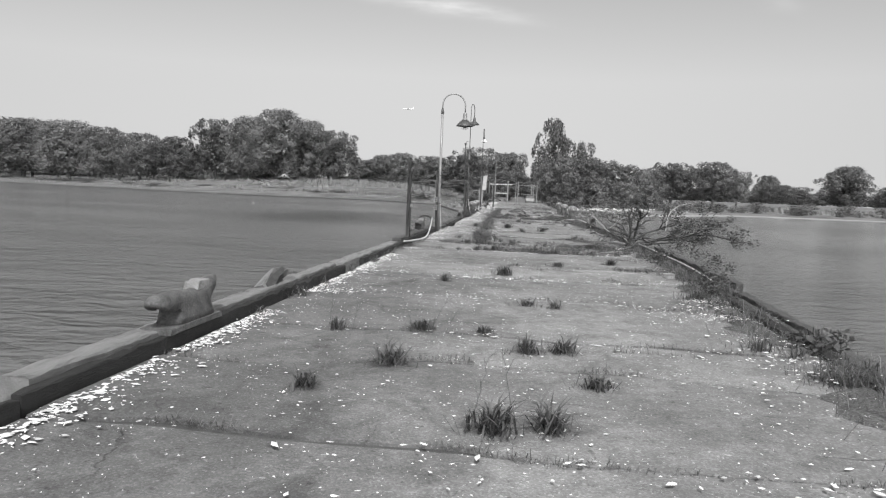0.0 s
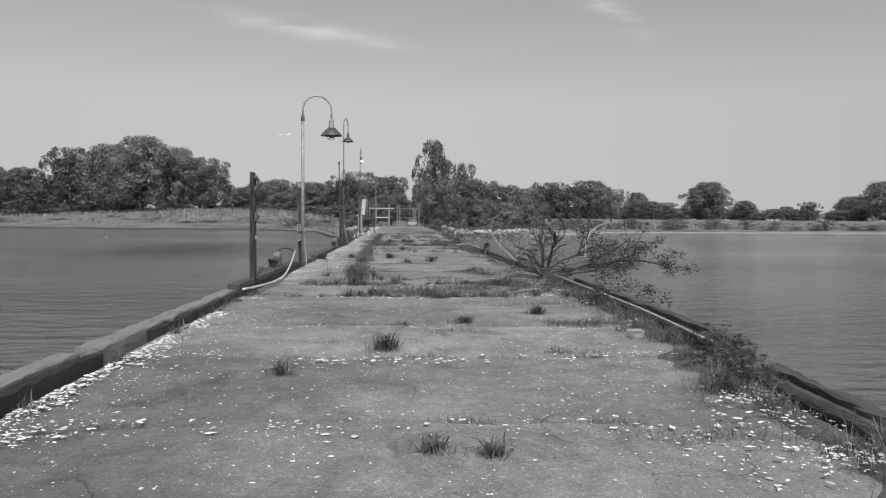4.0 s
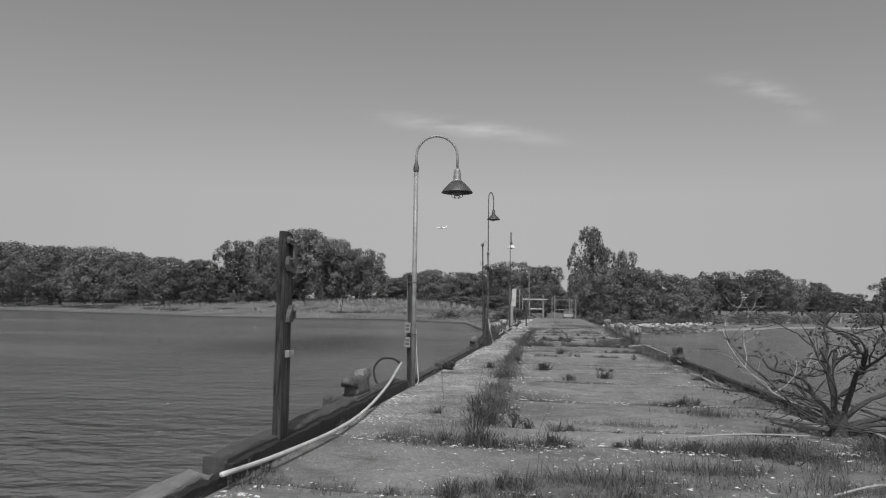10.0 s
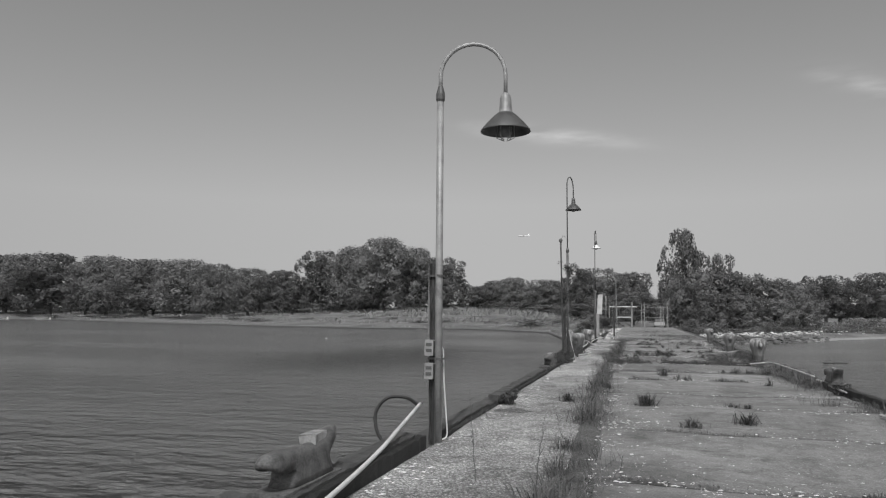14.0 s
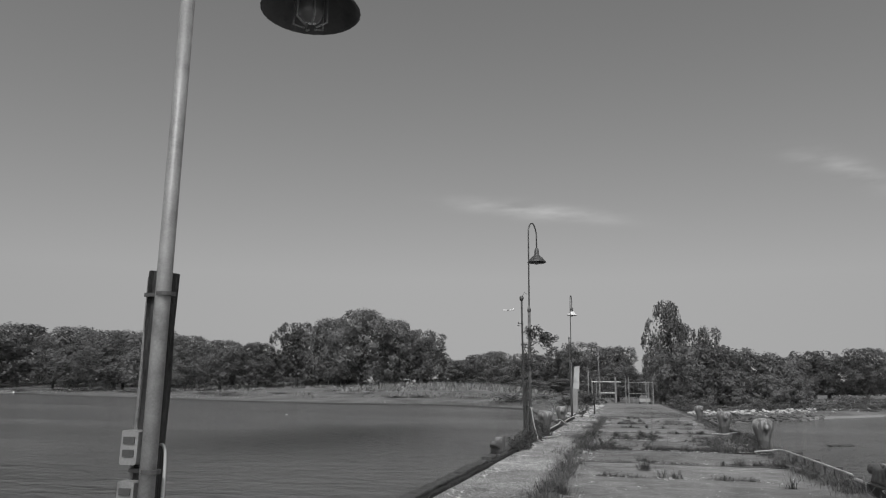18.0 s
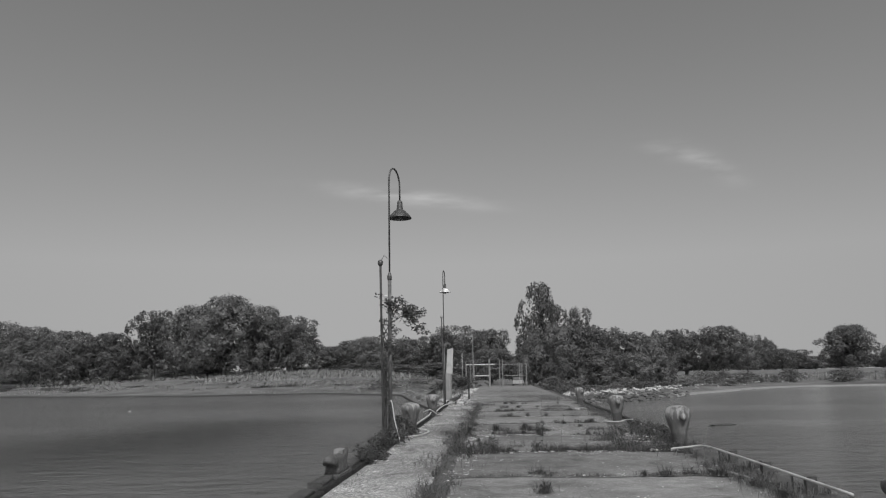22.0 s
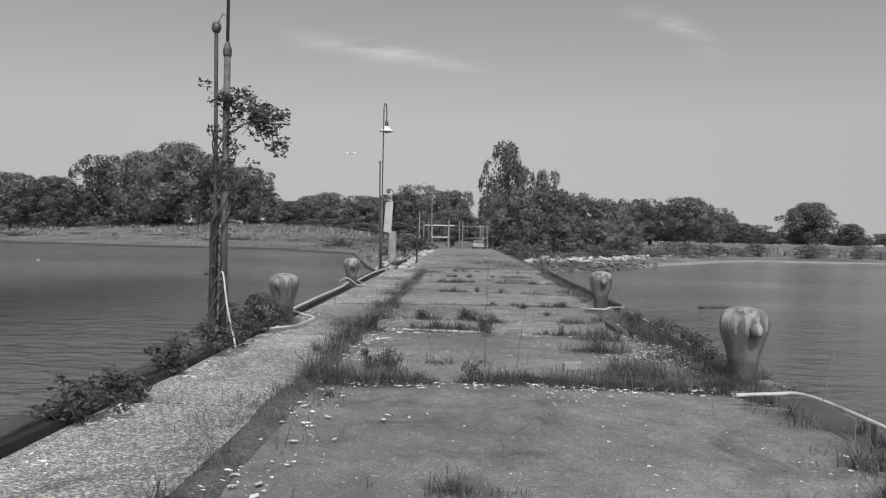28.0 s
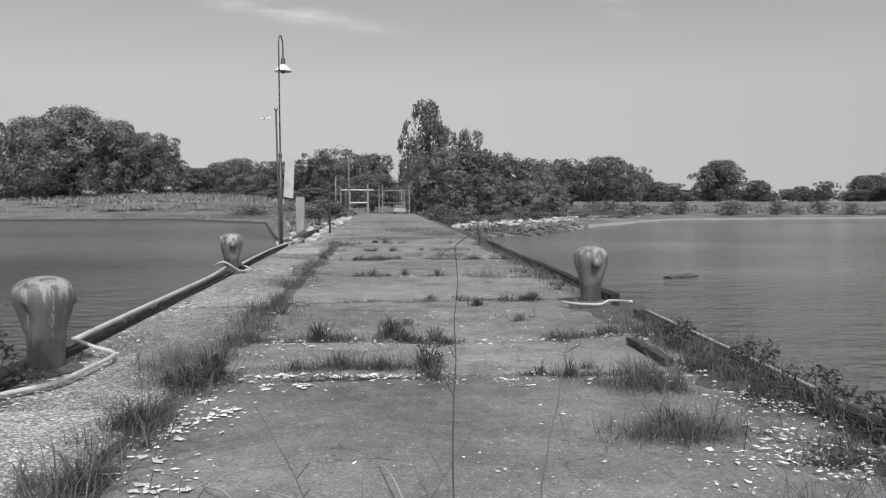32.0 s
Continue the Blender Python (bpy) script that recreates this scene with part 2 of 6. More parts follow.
GREYWOOD = material("grey_wood", 0.28, 0.85, 0.35, 3.0, 26, 0.7, 0.01, stretch=(4, 4, 0.5), stain=0.4)
SHELL = material("shell", 0.74, 0.6, 0.12, 8.0, 80, 0.2, 0.003, island=0.32)
def bollard_material():
    """Rusted iron with pale bird-lime on the crown that runs down in streaks."""
    m = bpy.data.materials.new("streaked_iron")
    nt, calc, fractal, span = nodes_of(m)
    bsdf = nt.nodes["Principled BSDF"]
    co = nt.nodes.new("ShaderNodeTexCoord").outputs["Object"]
    info = nt.nodes.new("ShaderNodeObjectInfo")
    shift = nt.nodes.new("ShaderNodeVectorMath")
    nt.links.new(co, shift.inputs[0]), nt.links.new(info.outputs["Location"], shift.inputs[1])

    def stretched(s):
        mp = nt.nodes.new("ShaderNodeMapping")
        mp.inputs["Scale"].default_value = s
        nt.links.new(shift.outputs[0], mp.inputs[0])
        return mp.outputs[0]
    sep = nt.nodes.new("ShaderNodeSeparateXYZ")
    nt.links.new(co, sep.inputs[0])
    streak = fractal(stretched((1, 1, 0.10)), 13, 4, 0.6)
    broad = fractal(stretched((1, 1, 0.4)), 5, 5, 0.6)
    fine = fractal(stretched((1, 1, 1)), 60, 3, 0.7)
    reach = calc("ADD", span(sep.outputs["Z"], 0.45, 0.95, -0.5, 0.42), calc("MULTIPLY", calc("SUBTRACT", streak, 0.5), 3.4))
    lime = calc("MULTIPLY", span(reach, 0.05, 0.35, 0.0, 1.0), span(fine, 0.25, 0.6, 0.55, 1.0))
    iron = calc("MULTIPLY", span(broad, 0.3, 0.7, 0.075, 0.19), span(fine, 0.25, 0.75, 0.8, 1.2))
    iron = calc("MULTIPLY", iron, span(calc("ADD", sep.outputs["Z"], calc("MULTIPLY", broad, 0.2)), 0.40, 0.46, 0.55, 1.0))
    v = calc("ADD", iron, calc("MULTIPLY", lime, 0.22))
    rgb = nt.nodes.new("ShaderNodeCombineColor")
    for k in range(3):
        nt.links.new(v, rgb.inputs[k])
    nt.links.new(rgb.outputs[0], bsdf.inputs["Base Color"])
    nt.links.new(span(lime, 0, 1, 0.45, 0.85), bsdf.inputs["Roughness"])
    bp = nt.nodes.new("ShaderNodeBump")
    bp.inputs["Strength"].default_value, bp.inputs["Distance"].default_value = 0.6, 0.008
    nt.links.new(calc("ADD", fine, calc("MULTIPLY", broad, 2.0)), bp.inputs["Height"]), nt.links.new(bp.outputs[0], bsdf.inputs["Normal"])
    return m


BOLLARD_IRON = bollard_material()
CARPAINT = material("pale_car_paint", 0.42, 0.3, 0.1, 3.0, 40, 0.05, 0.001)
WETMUD = material("wet_mud", 0.045, 0.6, 0.3, 0.6, 8, 0.5, 0.03)
IRON = material("rusty_iron", 0.13, 0.65, 0.9, 7.0, 50, 0.9, 0.012, metal=0.15, stain=0.45, stain_scale=3, local=True)
OLDTIMBER = material("old_timber", 0.075, 0.85, 0.6, 3.0, 30, 0.8, 0.012, stretch=(4, 0.6, 4), stain=0.5, stain_scale=2)
STEEL = material("galvanised_steel", 0.30, 0.5, 0.4, 5.0, 60, 0.2, 0.003, metal=0.2, stain=0.35, stain_scale=4)
DARKSTEEL = material("dark_steel", 0.10, 0.5, 0.3, 6.0, 60, 0.3, 0.003, metal=0.3, stain=0.4, stain_scale=4)
ENAMEL = material("white_enamel", 0.78, 0.35, 0.12, 5.0, 60, 0.1, 0.002, stain=0.15)
PIPEWHITE = material("white_pipe", 0.62, 0.45, 0.12, 4.0, 50, 0.1, 0.002, stain=0.25, stain_scale=3)
HOSE = material("pale_hose", 0.58, 0.6, 0.2, 4.0, 50, 0.2, 0.003, stain=0.35, stain_scale=3)
RUBBER = material("black_rubber", 0.03, 0.6, 0.2, 8.0, 60, 0.2, 0.002)
GLASS = material("clouded_glass", 0.16, 0.15, 0.1, 6.0, 60, 0.05, 0.001)
ROCK = material("rock", 0.40, 0.9, 0.30, 1.5, 20, 0.8, 0.03, piece=0.25, stain=0.35, island=0.2)
BARK = material("bark", 0.17, 0.9, 0.35, 2.0, 20, 0.9, 0.03, stretch=(3, 3, 0.6))
DEADWOOD = material("dead_wood", 0.06, 0.85, 0.4, 6.0, 40, 0.6, 0.01, stain=0.4, stain_scale=3)
PALEWOOD = material("bleached_wood", 0.40, 0.8, 0.25, 6.0, 40, 0.5, 0.006)


def leaf_material(name, tone, island=0.45, through_=0.35, piece=0.12):
    m = bpy.data.materials.new(name)
    m.use_nodes = True
    nt = m.node_tree
    bsdf, out = nt.nodes["Principled BSDF"], nt.nodes["Material Output"]
    bsdf.inputs["Roughness"].default_value, bsdf.inputs["Specular IOR Level"].default_value = 0.55, 0.3
    geo, info = nt.nodes.new("ShaderNodeNewGeometry"), nt.nodes.new("ShaderNodeObjectInfo")
    total = None
    for sock, amount in ((geo.outputs["Random Per Island"], island), (info.outputs["Random"], piece)):
        n = nt.nodes.new("ShaderNodeMath")
        n.operation = "MULTIPLY_ADD"
        nt.links.new(sock, n.inputs[0])
        n.inputs[1].default_value, n.inputs[2].default_value = 2 * amount * tone, -amount * tone
        if total is not None:
            a = nt.nodes.new("ShaderNodeMath")
            nt.links.new(total, a.inputs[0]), nt.links.new(n.outputs[0], a.inputs[1])
            total = a.outputs[0]
        else:
            total = n.outputs[0]
    a = nt.nodes.new("ShaderNodeMath")
    nt.links.new(total, a.inputs[0])
    a.inputs[1].default_value = tone
    rgb = nt.nodes.new("ShaderNodeCombineColor")
    for k in range(3):
        nt.links.new(a.outputs[0], rgb.inputs[k])
    nt.links.new(rgb.outputs[0], bsdf.inputs["Base Color"])
    tr, mix = nt.nodes.new("ShaderNodeBsdfTranslucent"), nt.nodes.new("ShaderNodeMixShader")
    nt.links.new(rgb.outputs[0], tr.inputs["Color"])
    mix.inputs[0].default_value = through_
    nt.links.new(bsdf.outputs[0], mix.inputs[1]), nt.links.new(tr.outputs[0], mix.inputs[2])
    nt.links.new(mix.outputs[0], out.inputs["Surface"])
    return m


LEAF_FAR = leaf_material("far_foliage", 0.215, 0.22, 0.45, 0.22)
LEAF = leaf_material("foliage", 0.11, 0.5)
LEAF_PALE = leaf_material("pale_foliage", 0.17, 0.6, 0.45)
GRASS = leaf_material("grass", 0.135, 0.5)
DRYGRASS = leaf_material("dry_grass", 0.22, 0.45)
REED = leaf_material("reed", 0.62, 0.15, 0.5)
STEM = leaf_material("stem", 0.10, 0.3, 0.1)


def water_material():
    m = bpy.data.materials.new("harbour_water")
    m.use_nodes = True
    nt = m.node_tree
    bsdf = nt.nodes["Principled BSDF"]
    bsdf.inputs["Base Color"].default_value = (0.135, 0.135, 0.135, 1)
    bsdf.inputs["Roughness"].default_value, bsdf.inputs["IOR"].default_value = 0.12, 1.33
    co = nt.nodes.new("ShaderNodeNewGeometry").outputs["Position"]
    heights = None
    for s, stretch, amount in ((0.85, (0.42, 1.0, 1.0), 1.1), (2.2, (0.55, 1.0, 1.0), 1.05), (5.2, (0.6, 1.0, 1.0), 0.34), (0.3, (0.5, 1.0, 1.0), 1.0), (0.1, (0.5, 1.0, 1.0), 1.6)):
        mp = nt.nodes.new("ShaderNodeMapping")
        mp.inputs["Scale"].default_value, mp.inputs["Rotation"].default_value = stretch, (0, 0, radians(12))
        nt.links.new(co, mp.inputs[0])
        n = nt.nodes.new("ShaderNodeTexNoise")
        n.inputs["Scale"].default_value, n.inputs["Detail"].default_value = s, 4
        nt.links.new(mp.outputs[0], n.inputs["Vector"])
        k = nt.nodes.new("ShaderNodeMath")
        k.operation = "MULTIPLY_ADD"
        nt.links.new(n.outputs["Fac"], k.inputs[0])
        k.inputs[1].default_value, k.inputs[2].default_value = amount, 0.0
        if heights is not None:
            nt.links.new(heights, k.inputs[2])
        heights = k.outputs[0]
    bp = nt.nodes.new("ShaderNodeBump")
    bp.inputs["Strength"].default_value, bp.inputs["Distance"].default_value = 1.0, 0.22
    # gusts: calmer and rougher patches
    mp = nt.nodes.new("ShaderNodeMapping")
    mp.inputs["Scale"].default_value = (0.35, 1.3, 1.0)
    nt.links.new(co, mp.inputs[0])
    n = nt.nodes.new("ShaderNodeTexNoise")
    n.inputs["Scale"].default_value, n.inputs["Detail"].default_value = 0.045, 5
    nt.links.new(mp.outputs[0], n.inputs["Vector"])
    mr = nt.nodes.new("ShaderNodeMapRange")
    mr.inputs["From Min"].default_value, mr.inputs["From Max"].default_value = 0.38, 0.66
    mr.inputs["To Min"].default_value, mr.inputs["To Max"].default_value = 0.16, 1.0
    nt.links.new(n.outputs["Fac"], mr.inputs["Value"])

    def calc(op, a, b):
        k = nt.nodes.new("ShaderNodeMath")
        k.operation = op
        for i, v in enumerate((a, b)):
            if isinstance(v, (int, float)):
                k.inputs[i].default_value = v
            else:
                nt.links.new(v, k.inputs[i])
        return k.outputs[0]

    # the lee of the pier is calmer; one cat's-paw ruffles the harbour on the other side
    sep = nt.nodes.new("ShaderNodeSeparateXYZ")
    nt.links.new(co, sep.inputs[0])
    lee = nt.nodes.new("ShaderNodeMapRange")
    for key, val in zip(("From Min", "From Max", "To Min", "To Max"), (2.0, 14.0, 1.0, 0.5)):
        lee.inputs[key].default_value = val
    nt.links.new(sep.outputs["X"], lee.inputs["Value"])
    rad = calc("ADD", calc("POWER", calc("DIVIDE", calc("ADD", sep.outputs["X"], 18.0), 6.0), 2.0), calc("POWER", calc("DIVIDE", calc("SUBTRACT", sep.outputs["Y"], 70.0), 15.0), 2.0))
    paw = calc("MULTIPLY", calc("EXPONENT", calc("MULTIPLY", rad, -1.0), 0.0), calc("MULTIPLY", n.outputs["Fac"], 4.0))
    nt.links.new(calc("ADD", calc("MULTIPLY", mr.outputs[0], lee.outputs[0]), paw), bp.inputs["Distance"])
    # weed: the cat's-paw's dimmer reflection, painted darker into the body colour, no plants
    weed = calc("MULTIPLY", calc("EXPONENT", calc("MULTIPLY", rad, -1.0), 0.0), calc("MULTIPLY", heights, 0.16))
    body = calc("MAXIMUM", calc("MULTIPLY", calc("SUBTRACT", 1.0, weed), 0.135), 0.05)
    rgb = nt.nodes.new("ShaderNodeCombineColor")
    for k in range(3):
        nt.links.new(body, rgb.inputs[k])
    nt.links.new(rgb.outputs[0], bsdf.inputs["Base Color"])
    nt.links.new(heights, bp.inputs["Height"]), nt.links.new(bp.outputs[0], bsdf.inputs["Normal"])
    return m


WATER = water_material()


# ---- building helpers ----
def part(name, bm, mat, parent=None, label=""):
    """Links a bmesh, or (vertices, faces), as one mesh object under its thing."""
    me = bpy.data.meshes.new(name)
    if isinstance(bm, tuple):
        me.from_pydata(bm[0], [], bm[1])
    else:
        bmesh.ops.recalc_face_normals(bm, faces=bm.faces)
        bm.to_mesh(me)
        bm.free()
    me.materials.append(mat)
    ob = new(name, me)
    ob.parent = parent
    return tagged(ob, label)


def smooth(ob):
    ob.data.polygons.foreach_set("use_smooth", [True] * len(ob.data.polygons))
    return ob


def soften(me, normals):
    """Leaves share the shading of the mass they lie on."""
    me.polygons.foreach_set("use_smooth", [True] * len(me.polygons))
    normals = normals / (np.linalg.norm(normals, axis=1)[:, None] + 1e-9)
    me.normals_split_custom_set_from_vertices(normals.tolist())
    return me


def thing(name, label, category, at=(0, 0, 0), turn=0.0, group="", kind=""):
    ob = new(name)
    ob.matrix_world = pose(*at, 0, 0, turn)
    return tagged(ob, label, category, group, kind)


def box(bm, x0, x1, y0, y1, z0, z1, rough=0.0, cuts=1, rng=random):
    """A box cut along y, with uneven corners."""
    rings = []
    for i in range(cuts + 1):
        y = y0 + (y1 - y0) * i / cuts
        ring = []
        b = min(x1 - x0, z1 - z0) * 0.08
        for x, z in ((x0 + b, z0), (x1 - b, z0), (x1, z0 + b), (x1, z1 - b), (x1 - b, z1), (x0 + b, z1), (x0, z1 - b), (x0, z0 + b)):
            ring.append(bm.verts.new((x + rng.uniform(-rough, rough), y + rng.uniform(-rough, rough), z + rng.uniform(-rough, rough))))
        rings.append(ring)
    for a, c in zip(rings, rings[1:]):
        for k in range(8):
            bm.faces.new((a[k], a[(k + 1) % 8], c[(k + 1) % 8], c[k]))
    bm.faces.new(rings[0]), bm.faces.new(rings[-1])
    return bm


def tube(bm, points, radii, n=8, cap=True):
    """A round tube along points; radii one number or one for each point."""
    pts = [Vector(p) for p in points]
    if isinstance(radii, (int, float)):
        radii = [radii] * len(pts)
    rings, side = [], None
    for i, p in enumerate(pts):
        way = (pts[min(i + 1, len(pts) - 1)] - pts[max(i - 1, 0)]).normalized()
        ref = Vector((0, 0, 1)) if abs(way.z) < 0.9 else Vector((1, 0, 0))
        side = way.cross(ref).normalized() if side is None else (side - way * side.dot(way)).normalized()
        up = way.cross(side)
        rings.append([bm.verts.new(p + radii[i] * (side * math.cos(2 * math.pi * k / n) + up * math.sin(2 * math.pi * k / n))) for k in range(n)])
    for a, c in zip(rings, rings[1:]):
        for k in range(n):
            bm.faces.new((a[k], a[(k + 1) % n], c[(k + 1) % n], c[k]))
    if cap:
        bm.faces.new(rings[0]), bm.faces.new(rings[-1])
    return bm


def lathe(bm, profile, n=20, at=(0, 0, 0), wobble=0.0, rng=random):
    """A turned body from (radius, height) pairs."""
    rings = []
    for r, z in profile:
        rings.append([bm.verts.new((at[0] + r * (1 + rng.uniform(-wobble, wobble)) * math.cos(2 * math.pi * k / n),
                                    at[1] + r * (1 + rng.uniform(-wobble, wobble)) * math.sin(2 * math.pi * k / n), at[2] + z)) for k in range(n)])
    for a, c in zip(rings, rings[1:]):
        for k in range(n):
            bm.faces.new((a[k], a[(k + 1) % n], c[(k + 1) % n], c[k]))
    if profile[0][0] > 0.002:
        bm.faces.new(rings[0])
    if profile[-1][0] > 0.002:
        bm.faces.new(rings[-1])
    return bm


def lump(bm, at, size, rough=0.25, rng=random, sub=2):
    """A rough stone-like body."""
    made = bmesh.ops.create_icosphere(bm, subdivisions=sub, radius=1.0)
    off = Vector((rng.uniform(0, 50), rng.uniform(0, 50), rng.uniform(0, 50)))
    for v in made["verts"]:
        k = 1 + rough * 2 * noise.noise(v.co * 1.3 + off) + rough * noise.noise(v.co * 3.1 + off)
        v.co = Vector(at) + Vector((v.co.x * size[0], v.co.y * size[1], v.co.z * size[2])) * k
    return bm


def blades(rng, spots, mats_height):
    """Grass blades as (vertices, faces): spots are rows of x, y, z, height, lean, width."""
    s = np.asarray(spots, float)
    n = len(s)
    az, bend = rng.uniform(0, 2 * np.pi, n), rng.uniform(0.3, 1.0, n) * s[:, 4]
    dx, dy = np.cos(az), np.sin(az)
    wx, wy = -dy * s[:, 5] / 2, dx * s[:, 5] / 2
    h = s[:, 3]
    base = s[:, :3]
    mid = base + np.stack([dx * bend * h * 0.35, dy * bend * h * 0.35, h * 0.6], 1)
    tip = base + np.stack([dx * bend * h, dy * bend * h, h * (1.0 - 0.25 * bend)], 1)
    w = np.stack([wx, wy, np.zeros(n)], 1)
    v = np.stack([base - w, base + w, mid + w * 0.8, mid - w * 0.8, tip], 1).reshape(-1, 3)
    i = np.arange(n) * 5
    faces = [(a, a + 1, a + 2, a + 3) for a in i] + [(a + 3, a + 2, a + 4) for a in i]
    return v.tolist(), faces


def leaf_cards(rng, centres, spread, count, size, flat=0.5, droop=0.0):
    """Leaf quads scattered round centres, as (vertices, faces)."""
    c = np.repeat(np.asarray(centres, float), count, axis=0)
    n = len(c)
    off = rng.normal(0, 1, (n, 3))
    off /= np.linalg.norm(off, axis=1)[:, None] + 1e-9
    off *= (rng.uniform(0.25, 1, n) ** 0.5)[:, None] * np.repeat(np.asarray(spread, float).reshape(-1, 1) * np.ones((len(centres), 1)), count, axis=0)
    off[:, 2] *= 0.8
    p = c + off
    a = rng.normal(0, 1, (n, 3))
    a[:, 2] *= flat
    a /= np.linalg.norm(a, axis=1)[:, None]
    b = rng.normal(0, 1, (n, 3))
    b -= (b * a).sum(1)[:, None] * a
    b /= np.linalg.norm(b, axis=1)[:, None]
    ln = size * rng.uniform(0.6, 1.3, n)[:, None]
    a, b = a * ln, b * ln * 0.45
    v = np.stack([p - a, p + b, p + a - [0, 0, droop * size], p - b], 1).reshape(-1, 3)
    i = np.arange(n) * 4
    return v.tolist(), [(k, k + 1, k + 2, k + 3) for k in i]


# ---- the ground: harbour bed, shore and land in one sheet ----
WATER_Z = -1.2
SHORE_X = np.array([-2500, -702.5, -251.5, -141.1, -86.9, -60.8, -36.8, -17.7, -10.5, -6.4, -3.4, 2.6, 5.5, 8.5, 13.5, 23.4, 45.2, 71.2, 99.1, 159.1, 399, 898.9, 2500], float)
SHORE_Y = np.array([900, 446, 280, 214, 182, 172, 174, 152, 112, 92, 88, 90, 96, 108, 110, 130, 163, 168, 172, 178, 195, 220, 300], float)


def land_height(x, y):
    d = y - np.interp(x, SHORE_X, SHORE_Y)
    left = x < 0
    beach = np.where(left, 38.0 + np.clip(x + 5, -14, 0) * -0.2, 6.0) * np.where(left & (x > -20), 0.5, 1.0)
    top = np.where(left, -0.35, np.where(x > 4.6, -0.62, 0.0))
    up = WATER_Z + (top - WATER_Z) * np.clip(d / beach, -3, 1) ** 1
    up = np.where(d < 0, WATER_Z + np.clip(d * 0.12, -2.5, 0), up)
    far = np.clip((d - 30) / 200, 0, 1) * 1.2
    far = far + np.where(left, 3.5 * np.clip((d - 16) / 62, 0, 1) * np.clip((-12 - x) / 30, 0, 1), 1.6 * np.clip((d - 20) / 140, 0, 1) * np.clip((x - 30) / 30, 0, 1))
    return up + far


gx = np.unique(np.concatenate([np.linspace(-3000, -400, 14), np.linspace(-400, -60, 60), np.linspace(-60, 80, 120), np.linspace(80, 400, 60), np.linspace(400, 3000, 14)]))
gy = np.unique(np.concatenate([np.linspace(-1500, 60, 14), np.linspace(60, 260, 160), np.linspace(260, 3500, 24)]))
GX, GY = np.meshgrid(gx, gy)
GZ = land_height(GX, GY)
for i in range(GZ.shape[0]):
    for j in range(GZ.shape[1]):
        if abs(GX[i, j]) < 400 and 60 < GY[i, j] < 300:
            p = Vector((GX[i, j] * 0.11, GY[i, j] * 0.11, 0))
            GZ[i, j] += 0.18 * noise.noise(p) + 0.08 * noise.noise(p * 4)
near = (np.abs(GX) < 5.2) & (GY > 60)
GZ[near] = np.minimum(GZ[near], -0.45)
nx, ny = len(gx), len(gy)
gv = np.stack([GX.ravel(), GY.ravel(), GZ.ravel()], 1).tolist()
gf = [(r * nx + c, r * nx + c + 1, (r + 1) * nx + c + 1, (r + 1) * nx + c) for r in range(ny - 1) for c in range(nx - 1)]
LAND = material("shore_ground", 0.165, 0.95, 0.75, 0.22, 3.0, 0.8, 0.08, stretch=(0.5, 1.2, 1), stain=0.4, stain_scale=0.1)
tagged(smooth(part("ground", (gv, gf), LAND)), "muddy shore and low grassy land round the harbour", "ground", kind="structure")

bx = np.linspace(20, 300, 120)
by = np.interp(bx, SHORE_X, SHORE_Y)
bw = 0.7 + 0.25 * np.sin(bx * 0.11) + 0.3 * np.sin(bx * 0.37)
bv = [(x, y - 0.4 + (w + 1) * k / 3, WATER_Z - 0.02 + 0.28 * (k / 3) ** 0.7) for x, y, w in zip(bx, by, bw) for k in range(4)]
bf = [(i * 4 + k, i * 4 + 4 + k, i * 4 + 5 + k, i * 4 + 1 + k) for i in range(119) for k in range(3)]
SAND = material("pale_sand", 0.27, 0.9, 0.25, 0.4, 8, 0.4, 0.03)
tagged(smooth(part("beach", (bv, bf), SAND)), "narrow pale beach along the far waterline", "beach", kind="structure")

mx = np.linspace(-420, -7, 160)
my = np.interp(mx, SHORE_X, SHORE_Y)
mw = (2.2 + 1.4 * np.sin(mx * 0.09) + 0.9 * np.sin(mx * 0.31)) * np.clip((-mx - 10) / 30, 0.0, 1.0) - 0.6 * (mx > -20)
mv = [(x, y - 0.5 + (w + 1) * k / 3, WATER_Z - 0.03 + 0.26 * (k / 3) ** 0.6) for x, y, w in zip(mx, my, mw) for k in range(4)]
mf = [(i * 4 + k, i * 4 + 4 + k, i * 4 + 5 + k, i * 4 + 1 + k) for i in range(159) for k in range(3)]
tagged(smooth(part("mud_edge", (mv, mf), WETMUD)), "strip of wet dark mud along the waterline", "mud", kind="structure")

wv = [(-3000, -1500, WATER_Z), (3000, -1500, WATER_Z), (3000, 900, WATER_Z), (-3000, 900, WATER_Z)]
tagged(part("water", (wv, [(0, 1, 2, 3)]), WATER), "grey rippled harbour water reflecting the sky", "water", kind="structure")


# ---- the pier ----
def left_edge(y):
    return np.interp(y, [0, 8, 17, 24, 34, 45, 62, 75, 110, 160], [-2.86, -2.93, -2.98, -3.02, -3.12, -3.3, -3.62, -3.95, -4.4, -5.0])


def right_edge(y):
    return np.interp(y, [0, 8, 12, 14.5, 17, 24, 40, 47, 52, 57, 75, 110, 160], [3.15, 3.2, 3.28, 3.5, 3.68, 3.75, 3.45, 3.36, 3.42, 3.6, 3.85, 3.9, 3.9])


def strip_edge(y):
    return np.interp(y, [24, 30, 36, 46, 60, 75], [-1.2, -1.35, -1.6, -1.88, -2.02, -2.25])


